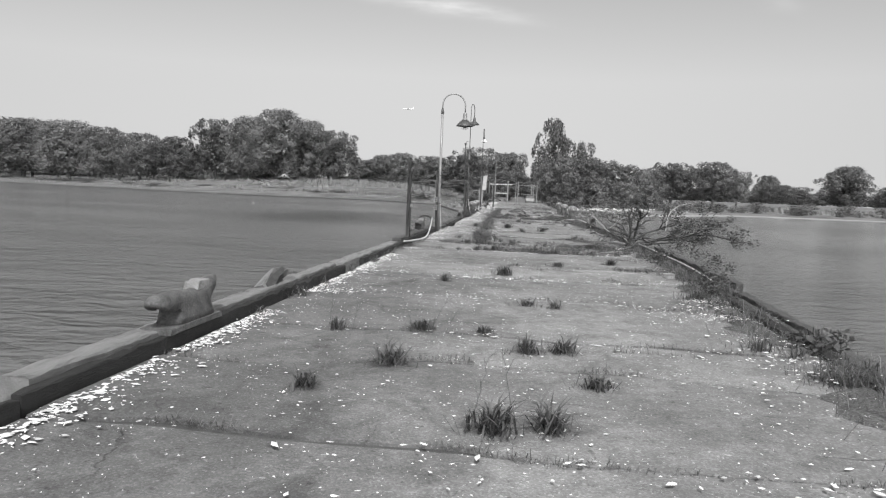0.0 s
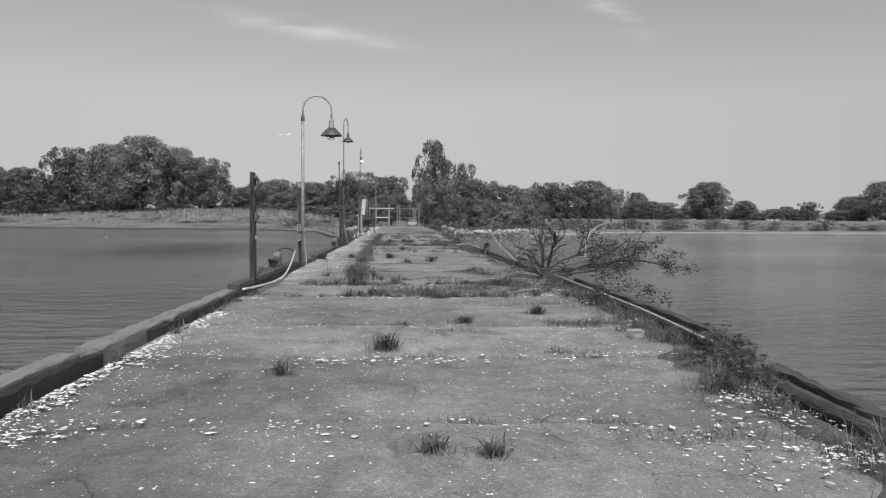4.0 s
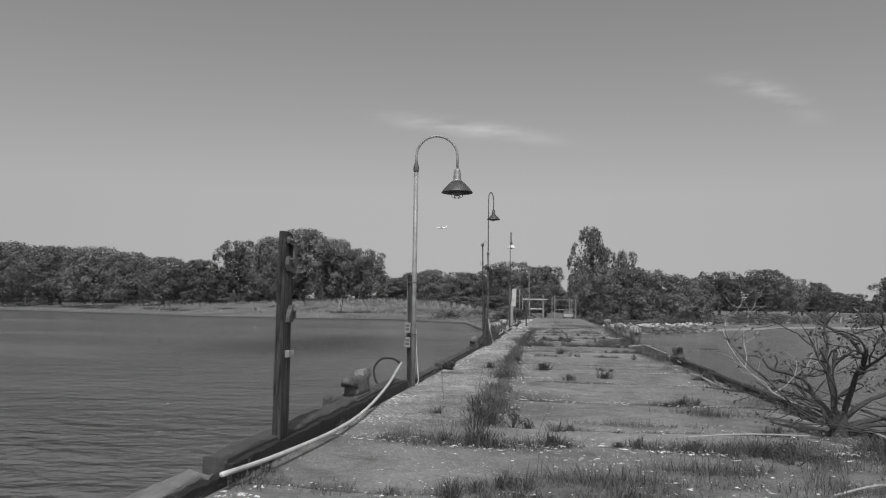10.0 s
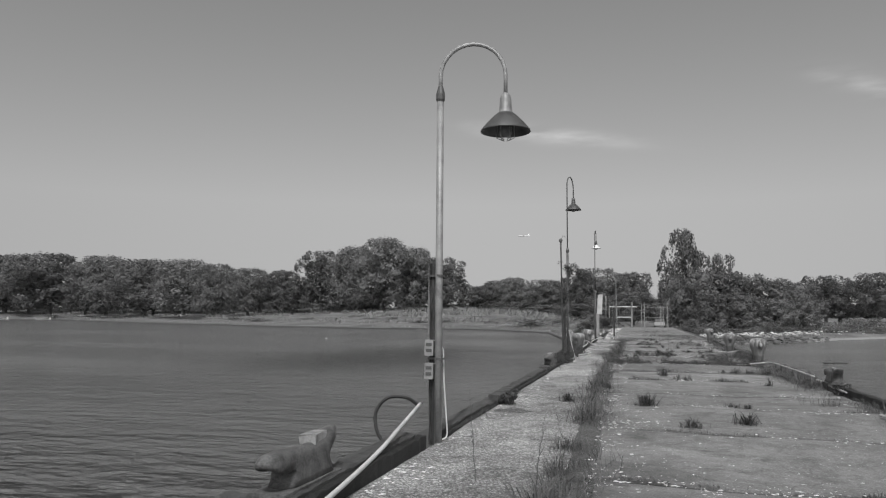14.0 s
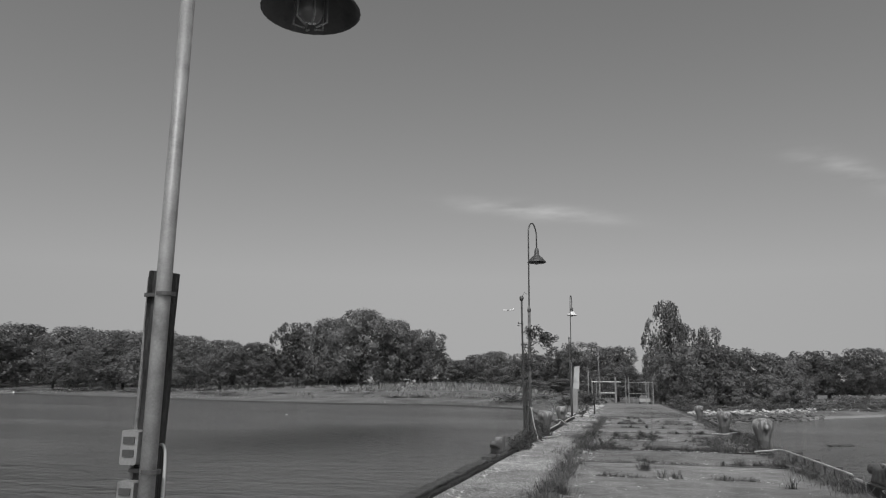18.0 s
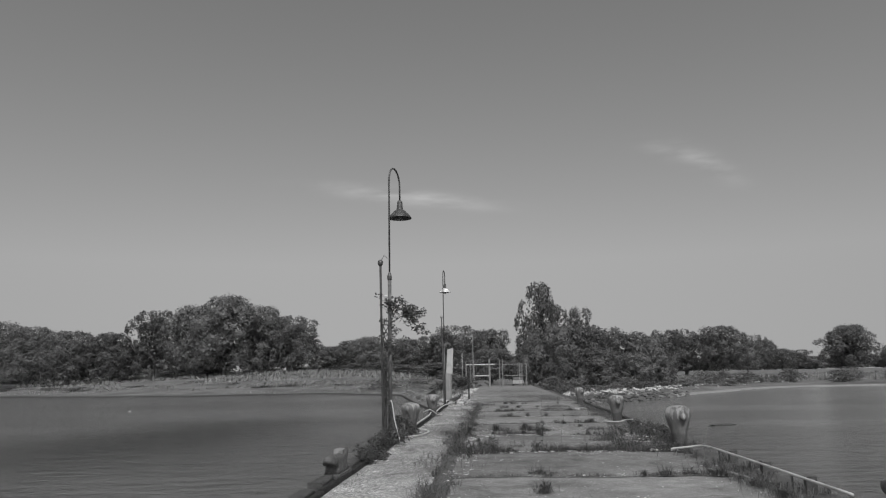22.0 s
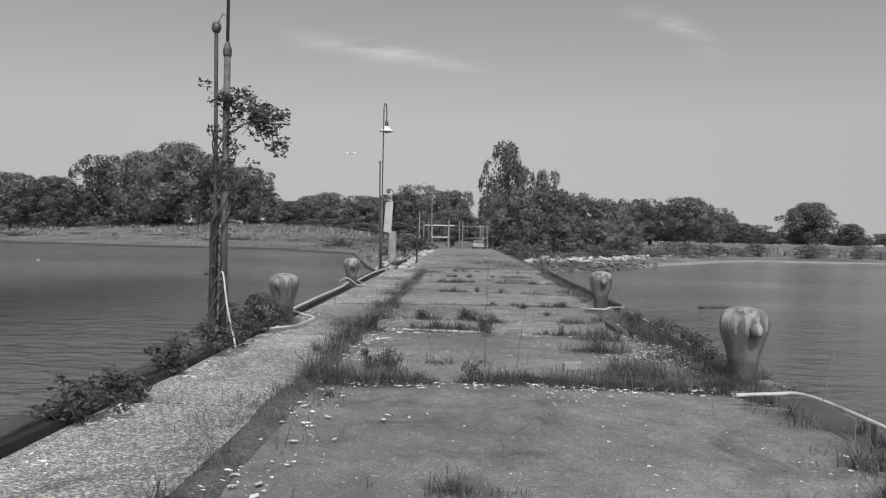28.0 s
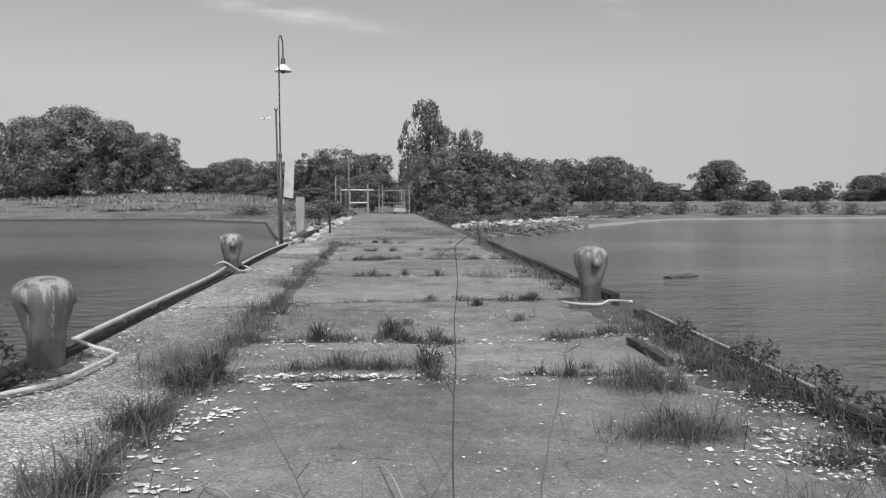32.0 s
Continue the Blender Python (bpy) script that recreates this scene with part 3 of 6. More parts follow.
rng0 = np.random.default_rng(3)
pier = thing("pier_deck", "long neglected concrete pier deck split into slabs", "pier", kind="structure")
bm = bmesh.new()
prev = None
for y in np.linspace(-12, 160, 87):
    a, b = left_edge(y) - 0.55, right_edge(y) + 0.55
    ring = [bm.verts.new(p) for p in ((a, y, -0.05), (b, y, -0.05), (b, y, -3.2), (a, y, -3.2))]
    if prev:
        for k in range(4):
            bm.faces.new((prev[k], prev[(k + 1) % 4], ring[(k + 1) % 4], ring[k]))
    prev = ring
part("pier_base", bm, SOIL, pier, "dark earth and old concrete core under the slabs")

JOINTS = [-12, -6, 0.5, 2.6, 4.95, 6.95, 8.45, 11.5, 14.2, 16.35, 20.3, 23.0, 24.2, 27.4, 30.9, 34.3, 36.4, 40.2, 43.5, 47.6, 52.1, 54.1, 57.5, 62.0, 67.0, 71.0, 76.0, 81.0, 87.0, 94.0, 102.0, 112.0, 124.0, 136.0, 148.0, 160.0]


def wavy(x, seed, amp):
    return 1.4 * amp * noise.noise(Vector((x * 0.6, seed * 7.3, 0))) + 0.4 * amp * noise.noise(Vector((x * 2.1, seed * 3.1, 5)))


def slab(name, y0, y1, s0, s1, lo, hi, z, mat, amp=0.22, tilt=0.0):
    """A slab whose two cross joints wander and whose edges are chipped."""
    bm = bmesh.new()
    nxs, nys = 26, 6
    gap = 0.035
    grid = []
    for i in range(nxs + 1):
        row = []
        for j in range(nys + 1):
            u, v = i / nxs, j / nys
            yc = y0 + (y1 - y0) * v
            x = lo(yc) + (hi(yc) - lo(yc)) * u
            ya, yb = y0 + wavy(x, s0, amp) + gap, y1 + wavy(x, s1, amp) - gap
            y = ya + (yb - ya) * v
            edge = j in (0, nys)
            dz = 0.012 * noise.noise(Vector((x * 0.5, y * 0.5, 9))) + 0.006 * noise.noise(Vector((x * 2, y * 2, 4))) + tilt * (v - 0.5)
            row.append(bm.verts.new((x, y, z + dz - (0.012 if edge else 0))))
        grid.append(row)
    for i in range(nxs):
        for j in range(nys):
            bm.faces.new((grid[i][j], grid[i + 1][j], grid[i + 1][j + 1], grid[i][j + 1]))
    rim = [grid[i][0] for i in range(nxs + 1)] + [grid[nxs][j] for j in range(1, nys + 1)] + [grid[i][nys] for i in range(nxs - 1, -1, -1)] + [grid[0][j] for j in range(nys - 1, 0, -1)]
    low = [bm.verts.new((v.co.x, v.co.y, z - 0.18)) for v in rim]
    for k in range(len(rim)):
        bm.faces.new((rim[k], rim[(k + 1) % len(rim)], low[(k + 1) % len(rim)], low[k]))
    return part(name, bm, mat, pier)


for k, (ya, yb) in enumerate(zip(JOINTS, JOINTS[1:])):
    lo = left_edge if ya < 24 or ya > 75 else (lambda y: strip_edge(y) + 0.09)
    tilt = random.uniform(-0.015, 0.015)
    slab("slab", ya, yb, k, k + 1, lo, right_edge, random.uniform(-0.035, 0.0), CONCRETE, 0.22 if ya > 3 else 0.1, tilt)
walk_joints = [24.2, 29.6, 34.9, 40.6, 46.0, 51.2, 57.0, 63.5, 70.0, 76.5]
for k, (ya, yb) in enumerate(zip(walk_joints, walk_joints[1:])):
    ob = slab("walkway_slab", ya, yb, 40 + k, 41 + k, left_edge, strip_edge, random.uniform(0.0, 0.015), GRAVEL, 0.06)
    tagged(ob, "speckled exposed-gravel walkway slab")

# ---- kerbs: timber stringers along both edges ----
R = random.Random(11)
kerb_l = thing("kerb_left", "dark creosoted timber kerb along the pier edge", "kerb", kind="structure")
for ya, yb, h, w in ((-8, 4.9, 0.15, 0.22), (4.95, 13.65, 0.155, 0.22), (13.7, 20.2, 0.14, 0.26), (20.3, 28.45, 0.2, 0.24), (29.1, 33.6, 0.06, 0.14),
                     (33.7, 41.5, 0.09, 0.22), (41.55, 48.2, 0.12, 0.24), (48.3, 55.5, 0.09, 0.16), (55.6, 63.3, 0.09, 0.14), (63.4, 71.0, 0.13, 0.22), (71.1, 77.0, 0.12, 0.2), (77.4, 84.0, 0.16, 0.2), (85.0, 93.0, 0.14, 0.2), (94.5, 104.0, 0.12, 0.2)):
    xa = float(left_edge((ya + yb) / 2))
    slope = (float(left_edge(yb)) - float(left_edge(ya))) / (yb - ya)
    for name, x0, x1, ea, eb, top, mat, label in (("timber", xa - 0.09, xa - 0.005, 1.5 if ya == 13.7 else 0, 0, h - 0.03, TIMBER, ""),
                                                  ("outer_timber", xa - 0.1 - w, xa - 0.1, R.uniform(0, 0.3), R.uniform(0, 0.3), h + R.uniform(0.0, 0.02), WEATHERED if yb < 20.3 else OLDTIMBER, "weathered pale outer timber")):
        bm = bmesh.new()
        n = max(6, int((yb - ya) / 0.12))
        box(bm, x0, x1, ya + ea, yb - eb, -0.5, top, 0.006, n, R)
        for v in bm.verts:
            v.co.x += slope * (v.co.y - (ya + yb) / 2)
            wear = noise.noise(Vector((v.co.x * 4, v.co.y * 1.3, 3.3))) + 0.5 * noise.noise(Vector((v.co.x * 9, v.co.y * 5, 1.3)))
            if v.co.z > 0:
                v.co.z += 0.018 * wear - (0.04 if wear > 0.45 else 0) + 0.02 * noise.noise(Vector((v.co.x * 20, v.co.y * 11, 4.4)))
                v.co.x += 0.018 * noise.noise(Vector((v.co.z * 6, v.co.y * 2.1, 7.7)))
        part(name, bm, mat, kerb_l, label)
kerb_r = thing("kerb_right", "rotten timber kerb with worn pale edge along the pier", "kerb", kind="structure")
for ya, yb, h in ((-8, 3.0, 0.16), (3.1, 9.3, 0.03), (9.4, 13.9, 0.06), (14.1, 24.3, 0.11), (26.0, 33.0, 0.12), (33.2, 39.0, 0.16), (48.4, 55.6, 0.09),
                  (57.0, 64.0, 0.14), (64.2, 71.0, 0.12), (71.2, 77.0, 0.14)):
    bm = bmesh.new()
    xa = float(right_edge((ya + yb) / 2))
    slope = (float(right_edge(yb)) - float(right_edge(ya))) / (yb - ya)
    box(bm, xa + 0.01, xa + 0.17, ya, yb, -0.2, h, 0.012, 24, R)
    for v in bm.verts:
        v.co.x += slope * (v.co.y - (ya + yb) / 2)
    part("timber", bm, TIMBER, kerb_r)
    bm = bmesh.new()
    box(bm, xa + (0.46 if 8 < ya < 25 else 0.24), xa + (0.6 if 8 < ya < 25 else 0.46), ya + R.uniform(0, 0.4), yb - R.uniform(0, 0.4), -0.7, h - (R.uniform(0.03, 0.06) if 8 < ya < 25 else R.uniform(0.3, 0.4)), 0.018, 24, R)
    for v in bm.verts:
        v.co.x += slope * (v.co.y - (ya + yb) / 2)
    part("outer_timber", bm, OLDTIMBER if 8 < ya < 25 else TIMBER, kerb_r, "splintered outer timber")


# ---- mooring fittings ----
def bollard(at, turn, label, seed, horns=(0, 180)):
    """Egg-headed iron bollard with two blunt horns, a hollow under each, and lime running down from the crown."""
    b = thing("bollard", label, "bollard", at, turn, "bollards along the pier")
    prof = [(0.20, 0.0), (0.192, 0.06), (0.19, 0.18), (0.193, 0.30), (0.207, 0.37), (0.228, 0.44), (0.25, 0.51), (0.272, 0.58), (0.292, 0.65), (0.306, 0.72), (0.308, 0.78), (0.296, 0.835), (0.268, 0.88), (0.222, 0.915), (0.16, 0.938), (0.09, 0.952), (0.001, 0.956)]
    prof = [(r * 0.88, z * 0.97) for r, z in prof]
    n = 48

    def skin(r, z, k, off=0.0):
        a = 2 * math.pi * k / n
        dent = 0.0
        for h in (0.0, math.pi):
            d = (a - h + math.pi) % (2 * math.pi) - math.pi
            dent += 0.085 * math.exp(-(d / 0.36) ** 2 - ((z - 0.55) / 0.13) ** 2)
        rib = 0.012 * math.sin(a * 7 + seed) * max(0.0, min(1.0, (z - 0.55) / 0.2)) * min(1.0, r / 0.2)
        rr = max(0.0005, r - dent + rib + 0.012 * noise.noise(Vector((math.cos(a) * 2, math.sin(a) * 2 + seed, z * 4))) + off)
        return Vector((rr * math.cos(a), rr * math.sin(a), z + off * 0.6))
    bm = bmesh.new()
    rings = [[bm.verts.new(skin(r, z, k)) for k in range(n)] for r, z in prof]
    for a_, c_ in zip(rings, rings[1:]):
        for k in range(n):
            bm.faces.new((a_[k], a_[(k + 1) % n], c_[(k + 1) % n], c_[k]))
    bm.faces.new(rings[0])
    body = smooth(part("post", bm, BOLLARD_IRON, b))
    bm = bmesh.new()
    lathe(bm, [(0.33, -0.06), (0.33, 0.01), (0.30, 0.03), (0.20, 0.045)], 24, rng=R)
    part("base_flange", bm, IRON, b)
    for az in horns:
        out, z = 0.26, 0.68
        bm = bmesh.new()
        tube(bm, [(out - 0.16, 0, z + 0.03), (out - 0.07, 0, z + 0.03), (out, 0, z - 0.005), (out + 0.05, 0, z - 0.035), (out + 0.07, 0, z - 0.05)], [0.09, 0.095, 0.08, 0.055, 0.012], 14)
        for v in bm.verts:
            v.co = pose(0, 0, 0, 0, 0, az) @ v.co
        smooth(part("horn", bm, BOLLARD_IRON, body, "blunt iron horn"))
    return b


rust_b = bollard((3.25, 47.65, 0.02), -78, "rusty iron bollard with pale streaked head, in weeds", 1)
bm = bmesh.new()
box(bm, -0.36, 0.36, -0.3, 0.55, -0.12, 0.0, 0.012, 5, R)
part("plinth", bm, CONCRETE, rust_b, "pale concrete plinth")
bollard((3.25, 56.9, 0.02), -85, "rusty iron bollard with pale ribs beside the kerb", 2)
bollard((-3.38, 52.55, 0.02), 60, "iron bollard with weathered pale head among creepers", 3, (0,))
bollard((-3.77, 62.9, 0.02), -70, "rusty streaked iron bollard on the pier edge", 4)
bollard((3.7, 74.5, 0.0), -60, "small-looking rusty iron bollard far along the pier", 5)


BIRD_LIME = material("bird_lime", 0.27, 0.9, 0.45, 9, 60, 0.6, 0.01, stain=0.3, stain_scale=8)


def cleat(at, turn, label):
    c = thing("mooring_cleat", label, "cleat", at, turn, "mooring cleats on the kerbs")
    bm = bmesh.new()
    box(bm, -0.15, 0.15, -0.46, 0.46, -0.03, 0.03, 0.004, 4, R)
    part("base_plate", bm, IRON, c)
    outline = [(-0.32, 0.02), (-0.26, 0.1), (-0.28, 0.19), (-0.44, 0.225), (-0.55, 0.25), (-0.56, 0.3), (-0.48, 0.345), (-0.3, 0.355), (-0.12, 0.335), (0.08, 0.32), (0.2, 0.345), (0.34, 0.385),
               (0.46, 0.42), (0.53, 0.42), (0.53, 0.37), (0.46, 0.29), (0.40, 0.19), (0.40, 0.09), (0.44, 0.02)]
    bm = bmesh.new()
    rings = []
    for x, k in ((-0.10, 0.72), (-0.092, 0.84), (-0.07, 0.93), (-0.035, 0.985), (0, 1.0), (0.035, 0.985), (0.07, 0.93), (0.092, 0.84), (0.10, 0.72)):
        rings.append([bm.verts.new((x * (1.3 if z < 0.12 else 1.0), y * k, 0.02 + (z - 0.02) * (k if z > 0.2 else 1) + 0.012 * noise.noise(Vector((x * 9, y * 9, z * 9))))) for y, z in outline])
    for a_, c_ in zip(rings, rings[1:]):
        for k in range(len(outline)):
            bm.faces.new((a_[k], a_[(k + 1) % len(outline)], c_[(k + 1) % len(outline)], c_[k]))
    bm.faces.new(rings[0]), bm.faces.new(rings[-1])
    bmesh.ops.triangulate(bm, faces=[f for f in bm.faces if len(f.verts) > 4])
    smooth(part("horned_body", bm, IRON, c))
    c.scale = (1.0, 1.2, 0.94)
    bm = bmesh.new()
    box(bm, -0.075, 0.075, 0.12, 0.33, 0.30, 0.40, 0.014, 3, R)
    (part("lime_crust", bm, BIRD_LIME, c, "white crusted lump on the bar"))
    return c


cleat((-3.05, 7.45, 0.15), 0, "corroded iron mooring cleat with white crust on the kerb")
cleat((-3.3, 25.5, 0.2), 0, "corroded iron mooring cleat with white crust on the kerb")
cleat((-3.44, 43.05, 0.11), 0, "corroded iron mooring cleat with white crust on the kerb")
cleat((3.72, 38.9, 0.12), 180, "dark corroded iron cleat beside weeds")
frag = thing("timber_fragment", "splintered timber fragment standing on the kerb edge", "wood", (-3.2, 10.3, 0.19))
for k in range(7):
    a, r = R.uniform(0, 6.28), R.uniform(0, 0.1)
    p = Vector((r * math.cos(a), (k - 3.5) * 0.07, -0.05))
    d = Vector((R.uniform(-0.05, 0.05), R.uniform(0.25, 0.6), R.uniform(0.04, 0.17)))
    bm = bmesh.new()
    tube(bm, [p, p + d * 0.5 + Vector((0, 0, R.uniform(-0.02, 0.02))), p + d], [0.07, R.uniform(0.04, 0.07), R.uniform(0.012, 0.04)], 5)
    part("splinter", bm, OLDTIMBER if k % 2 else WEATHERED, frag)
frag.scale = (1.5, 1.7, 1.6)
bm = bmesh.new()
rings = []
for z, k in ((-1.4, 1.0), (0.0, 1.0), (0.1, 0.98), (0.17, 0.95), (0.19, 0.8)):
    rings.append([bm.verts.new((0.17 * k * math.cos(a) * (1 - 0.12 * (i % 4 == 0)), 0.17 * k * math.sin(a) * (1 - 0.12 * (i % 4 == 0)), z + 0.05 * noise.noise(Vector((math.cos(a) * 2, math.sin(a) * 2, 7))) * (z > 0.05))) for i, a in enumerate(np.linspace(0, 2 * math.pi, 32, endpoint=False))])
for a_, c_ in zip(rings, rings[1:]):
    for k in range(32):
        bm.faces.new((a_[k], a_[(k + 1) % 32], c_[(k + 1) % 32], c_[k]))
bm.faces.new(rings[-1])
pile = tagged(part("pile_head", bm, OLDTIMBER), "fluted weathered pile head standing against the kerb", "pile")
pile.location = (-3.47, 24.75, 0.06)
pile.scale = (0.8, 0.9, 1.0)

# ---- timber mooring post with iron hooks ----
post = thing("timber_post", "tall square creosoted timber post with iron brackets", "post", (-3.115, 21.76, 0), 90)
bm = bmesh.new()
box(bm, -0.12, 0.12, -0.045, 0.045, -1.9, 2.47, 0.0, 1, R)
bmesh.ops.subdivide_edges(bm, edges=[e for e in bm.edges if abs(e.verts[0].co.z - e.verts[1].co.z) > 2], cuts=18)
for v in bm.verts:
    v.co.x += 0.008 * noise.noise(v.co * 3)
    v.co.y += 0.008 * noise.noise(v.co * 3 + Vector((9, 0, 0)))
for v in bm.verts:
    if v.co.z > 2.4:
        v.co.z -= 0.16 * (v.co.x + 0.12) + 0.02 * abs(v.co.y) / 0.045
        v.co.x *= 0.92
part("shaft", bm, UPRIGHT, post)


def plate(bm, outline, y0, y1):
    """A flat iron of the given outline in x and z, from y0 out to y1."""
    a, b = [bm.verts.new((x, y0, z)) for x, z in outline], [bm.verts.new((x, y1, z)) for x, z in outline]
    for k in range(len(outline)):
        bm.faces.new((a[k], a[(k + 1) % len(outline)], b[(k + 1) % len(outline)], b[k]))
    bmesh.ops.triangulate(bm, faces=[bm.faces.new(a), bm.faces.new(b)])
    return bm


bm = bmesh.new()
plate(bm, [(-0.10, 2.31), (-0.11, 2.35), (-0.085, 2.385), (-0.05, 2.38), (-0.03, 2.35), (0.1, 2.335), (0.15, 2.34), (0.165, 2.28), (0.13, 2.265), (0.1, 2.29), (-0.06, 2.295)], -0.045, -0.085)
tube(bm, [(-0.07, -0.08, 2.345), (-0.07, -0.12, 2.34)], 0.022, 10)
tube(bm, [(0.135, -0.08, 2.305), (0.135, -0.12, 2.30)], 0.022, 10)
part("upper_bracket", bm, DARKSTEEL, post, "rusty iron bracket with two bolt heads")
bm = bmesh.new()
plate(bm, [(0.0, 2.31), (0.075, 2.31), (0.055, 2.07), (0.035, 2.05), (0.0, 2.05), (-0.02, 2.07)], -0.088, -0.112)
part("strap", bm, DARKSTEEL, post, "worn flat iron strap")
bm = bmesh.new()
plate(bm, [(-0.125, 2.07), (-0.12, 2.14), (-0.085, 2.165), (-0.05, 2.14), (-0.035, 2.09), (0.04, 2.08), (0.06, 2.12), (0.09, 2.13), (0.12, 2.09), (0.118, 2.04), (0.085, 1.995), (0.0, 1.985), (-0.09, 2.0)], -0.045, -0.09)
tube(bm, [(-0.075, -0.085, 2.13), (-0.075, -0.115, 2.125)], 0.02, 10)
tube(bm, [(0.08, -0.085, 2.1), (0.08, -0.115, 2.095)], 0.02, 10)
part("clevis", bm, DARKSTEEL, post, "rounded iron clevis plate")
bm = bmesh.new()
plate(bm, [(-0.06, 1.43), (-0.055, 1.50), (-0.02, 1.58), (0.03, 1.62), (0.08, 1.60), (0.11, 1.54), (0.11, 1.44), (0.03, 1.425)], -0.045, -0.075)
tube(bm, [(-0.055, -0.078, 1.44), (-0.045, -0.085, 1.52), (0.0, -0.09, 1.6), (0.05, -0.09, 1.625), (0.09, -0.08, 1.61)], 0.012, 8)
part("hook_plate", bm, IRON, post, "rounded worn iron plate with a bright rim")
bm = bmesh.new()
box(bm, 0.1, 0.15, -0.09, -0.03, 1.47, 1.56, 0.004, 1, R)
part("lug", bm, DARKSTEEL, post, "dark iron lug")
bm = bmesh.new()
box(bm, -0.045, 0.035, -0.095, -0.04, 1.045, 1.12, 0.004, 1, R)
tube(bm, [(0.02, -0.07, 1.085), (0.10, -0.08, 1.09)], 0.016, 8)
tube(bm, [(0.075, -0.075, 1.06), (0.08, -0.08, 1.12)], 0.022, 8)
part("clamp", bm, STEEL, post, "pale galvanised clamp")

# ---- lamps ----
def street_lamp(at, joint, top, radius, drop, azimuth, pole_r, upper_r, shade_mat, label, guard=True, lean=0.0, steel=STEEL, low=None):
    """A gooseneck lamp: lower pole to the joint, thinner pipe bent over to a bell shade."""
    lamp = thing("pier_lamp", label, "lamp", at, azimuth, "gooseneck lamps along the pier")
    bm = bmesh.new()
    tube(bm, [(0, 0, -0.05), (0, 0, joint * 0.5), (lean * joint, 0, joint)], [pole_r * 1.05, pole_r, pole_r * 0.95], 12)
    smooth(part("pole", bm, low or steel, lamp))
    bm = bmesh.new()
    lathe(bm, [(pole_r * 1.1, -0.07), (pole_r * 1.25, -0.05), (pole_r * 1.25, 0.03), (upper_r * 1.3, 0.12), (upper_r * 1.1, 0.14)], 12, (lean * joint, 0, joint))
    part("collar", bm, DARKSTEEL, lamp)
    x0 = lean * joint
    pts = [(x0, 0, joint), (x0, 0, top - radius)]
    pts += [(x0 + radius - radius * math.cos(math.pi * k / 14), 0, top - radius + radius * math.sin(math.pi * k / 14)) for k in range(1, 15)]
    sx, sz = x0 + 2 * radius, top - radius - drop
    pts.append((sx, 0, sz))
    bm = bmesh.new()
    tube(bm, pts, upper_r, 10)
    smooth(part("gooseneck", bm, steel, lamp))
    bm = bmesh.new()
    lathe(bm, [(upper_r * 1.2, 0.03), (0.06, 0.0), (0.075, -0.05), (0.085, -0.2), (0.095, -0.24), (0.12, -0.26)], 16, (sx, 0, sz))
    smooth(part("housing", bm, steel if shade_mat is not ENAMEL else DARKSTEEL, lamp, "lamp holder housing"))
    bm = bmesh.new()
    prof = [(0.10, -0.24), (0.15, -0.285), (0.22, -0.36), (0.275, -0.425), (0.305, -0.47), (0.31, -0.485), (0.30, -0.485), (0.265, -0.43), (0.21, -0.37), (0.14, -0.30), (0.09, -0.27)]
    prof = [(r * 1.07, z * 1.02) for r, z in prof]
    lathe(bm, prof, 28, (sx, 0, sz))
    shade = smooth(part("shade", bm, shade_mat, lamp, "flared metal shade"))
    bm = bmesh.new()
    lathe(bm, [(0.07, -0.28), (0.085, -0.33), (0.085, -0.52), (0.06, -0.56), (0.001, -0.57)], 14, (sx, 0, sz))
    smooth(part("globe", bm, GLASS, shade, "clouded glass globe"))
    if guard:
        for k in range(6):
            a = math.pi * k / 3
            bm = bmesh.new()
            tube(bm, [(sx + 0.11 * math.cos(a), 0.11 * math.sin(a), sz - 0.36), (sx + 0.115 * math.cos(a), 0.115 * math.sin(a), sz - 0.58), (sx + 0.04 * math.cos(a), 0.04 * math.sin(a), sz - 0.61)], 0.007, 5)
            part("guard_wire", bm, STEEL, shade)
    return lamp


lamp1 = street_lamp((-3.07, 28.97, 0), 4.55, 5.25, 0.435, 0.28, 8, 0.048, 0.027, DARKSTEEL, "galvanised gooseneck lamp with dark shade, strapped to timber post")
lamp2 = street_lamp((-3.53, 49.6, 0), 4.3, 7.38, 0.42, 0.40, 78, 0.05, 0.024, DARKSTEEL, "tall dark gooseneck lamp with creeper on its pole", False, steel=DARKSTEEL, low=IRON)
lamp3 = street_lamp((-3.98, 72.5, 0), 3.4, 7.78, 0.36, 0.38, 86, 0.055, 0.026, ENAMEL, "tall gooseneck lamp with white enamel shade", False, steel=DARKSTEEL)
lamp4 = street_lamp((-6.85, 140.0, -0.3), 5.5, 9.4, 0.55, 0.3, 0, 0.06, 0.035, DARKSTEEL, "far grey gooseneck lamp by the fence", False)


def stub_post(at, h, w, label, mat=UPRIGHT, below=1.6, lean=0.0):
    p = thing("post_stub", label, "post", at)
    bm = bmesh.new()
    box(bm, -w / 2, w / 2, -w / 2, w / 2, -below, h, 0.0, 1, R)
    bmesh.ops.subdivide_edges(bm, edges=[e for e in bm.edges if abs(e.verts[0].co.z - e.verts[1].co.z) > 1], cuts=10)
    for v in bm.verts:
        v.co += Vector((noise.noise(v.co * 4 + Vector(at)), noise.noise(v.co * 4 - Vector(at)), noise.noise(v.co * 9) * (2 if v.co.z > h - 0.1 else 0))) * 0.02
        v.co.x += lean * v.co.z
    part("shaft", bm, mat, p)
    return p


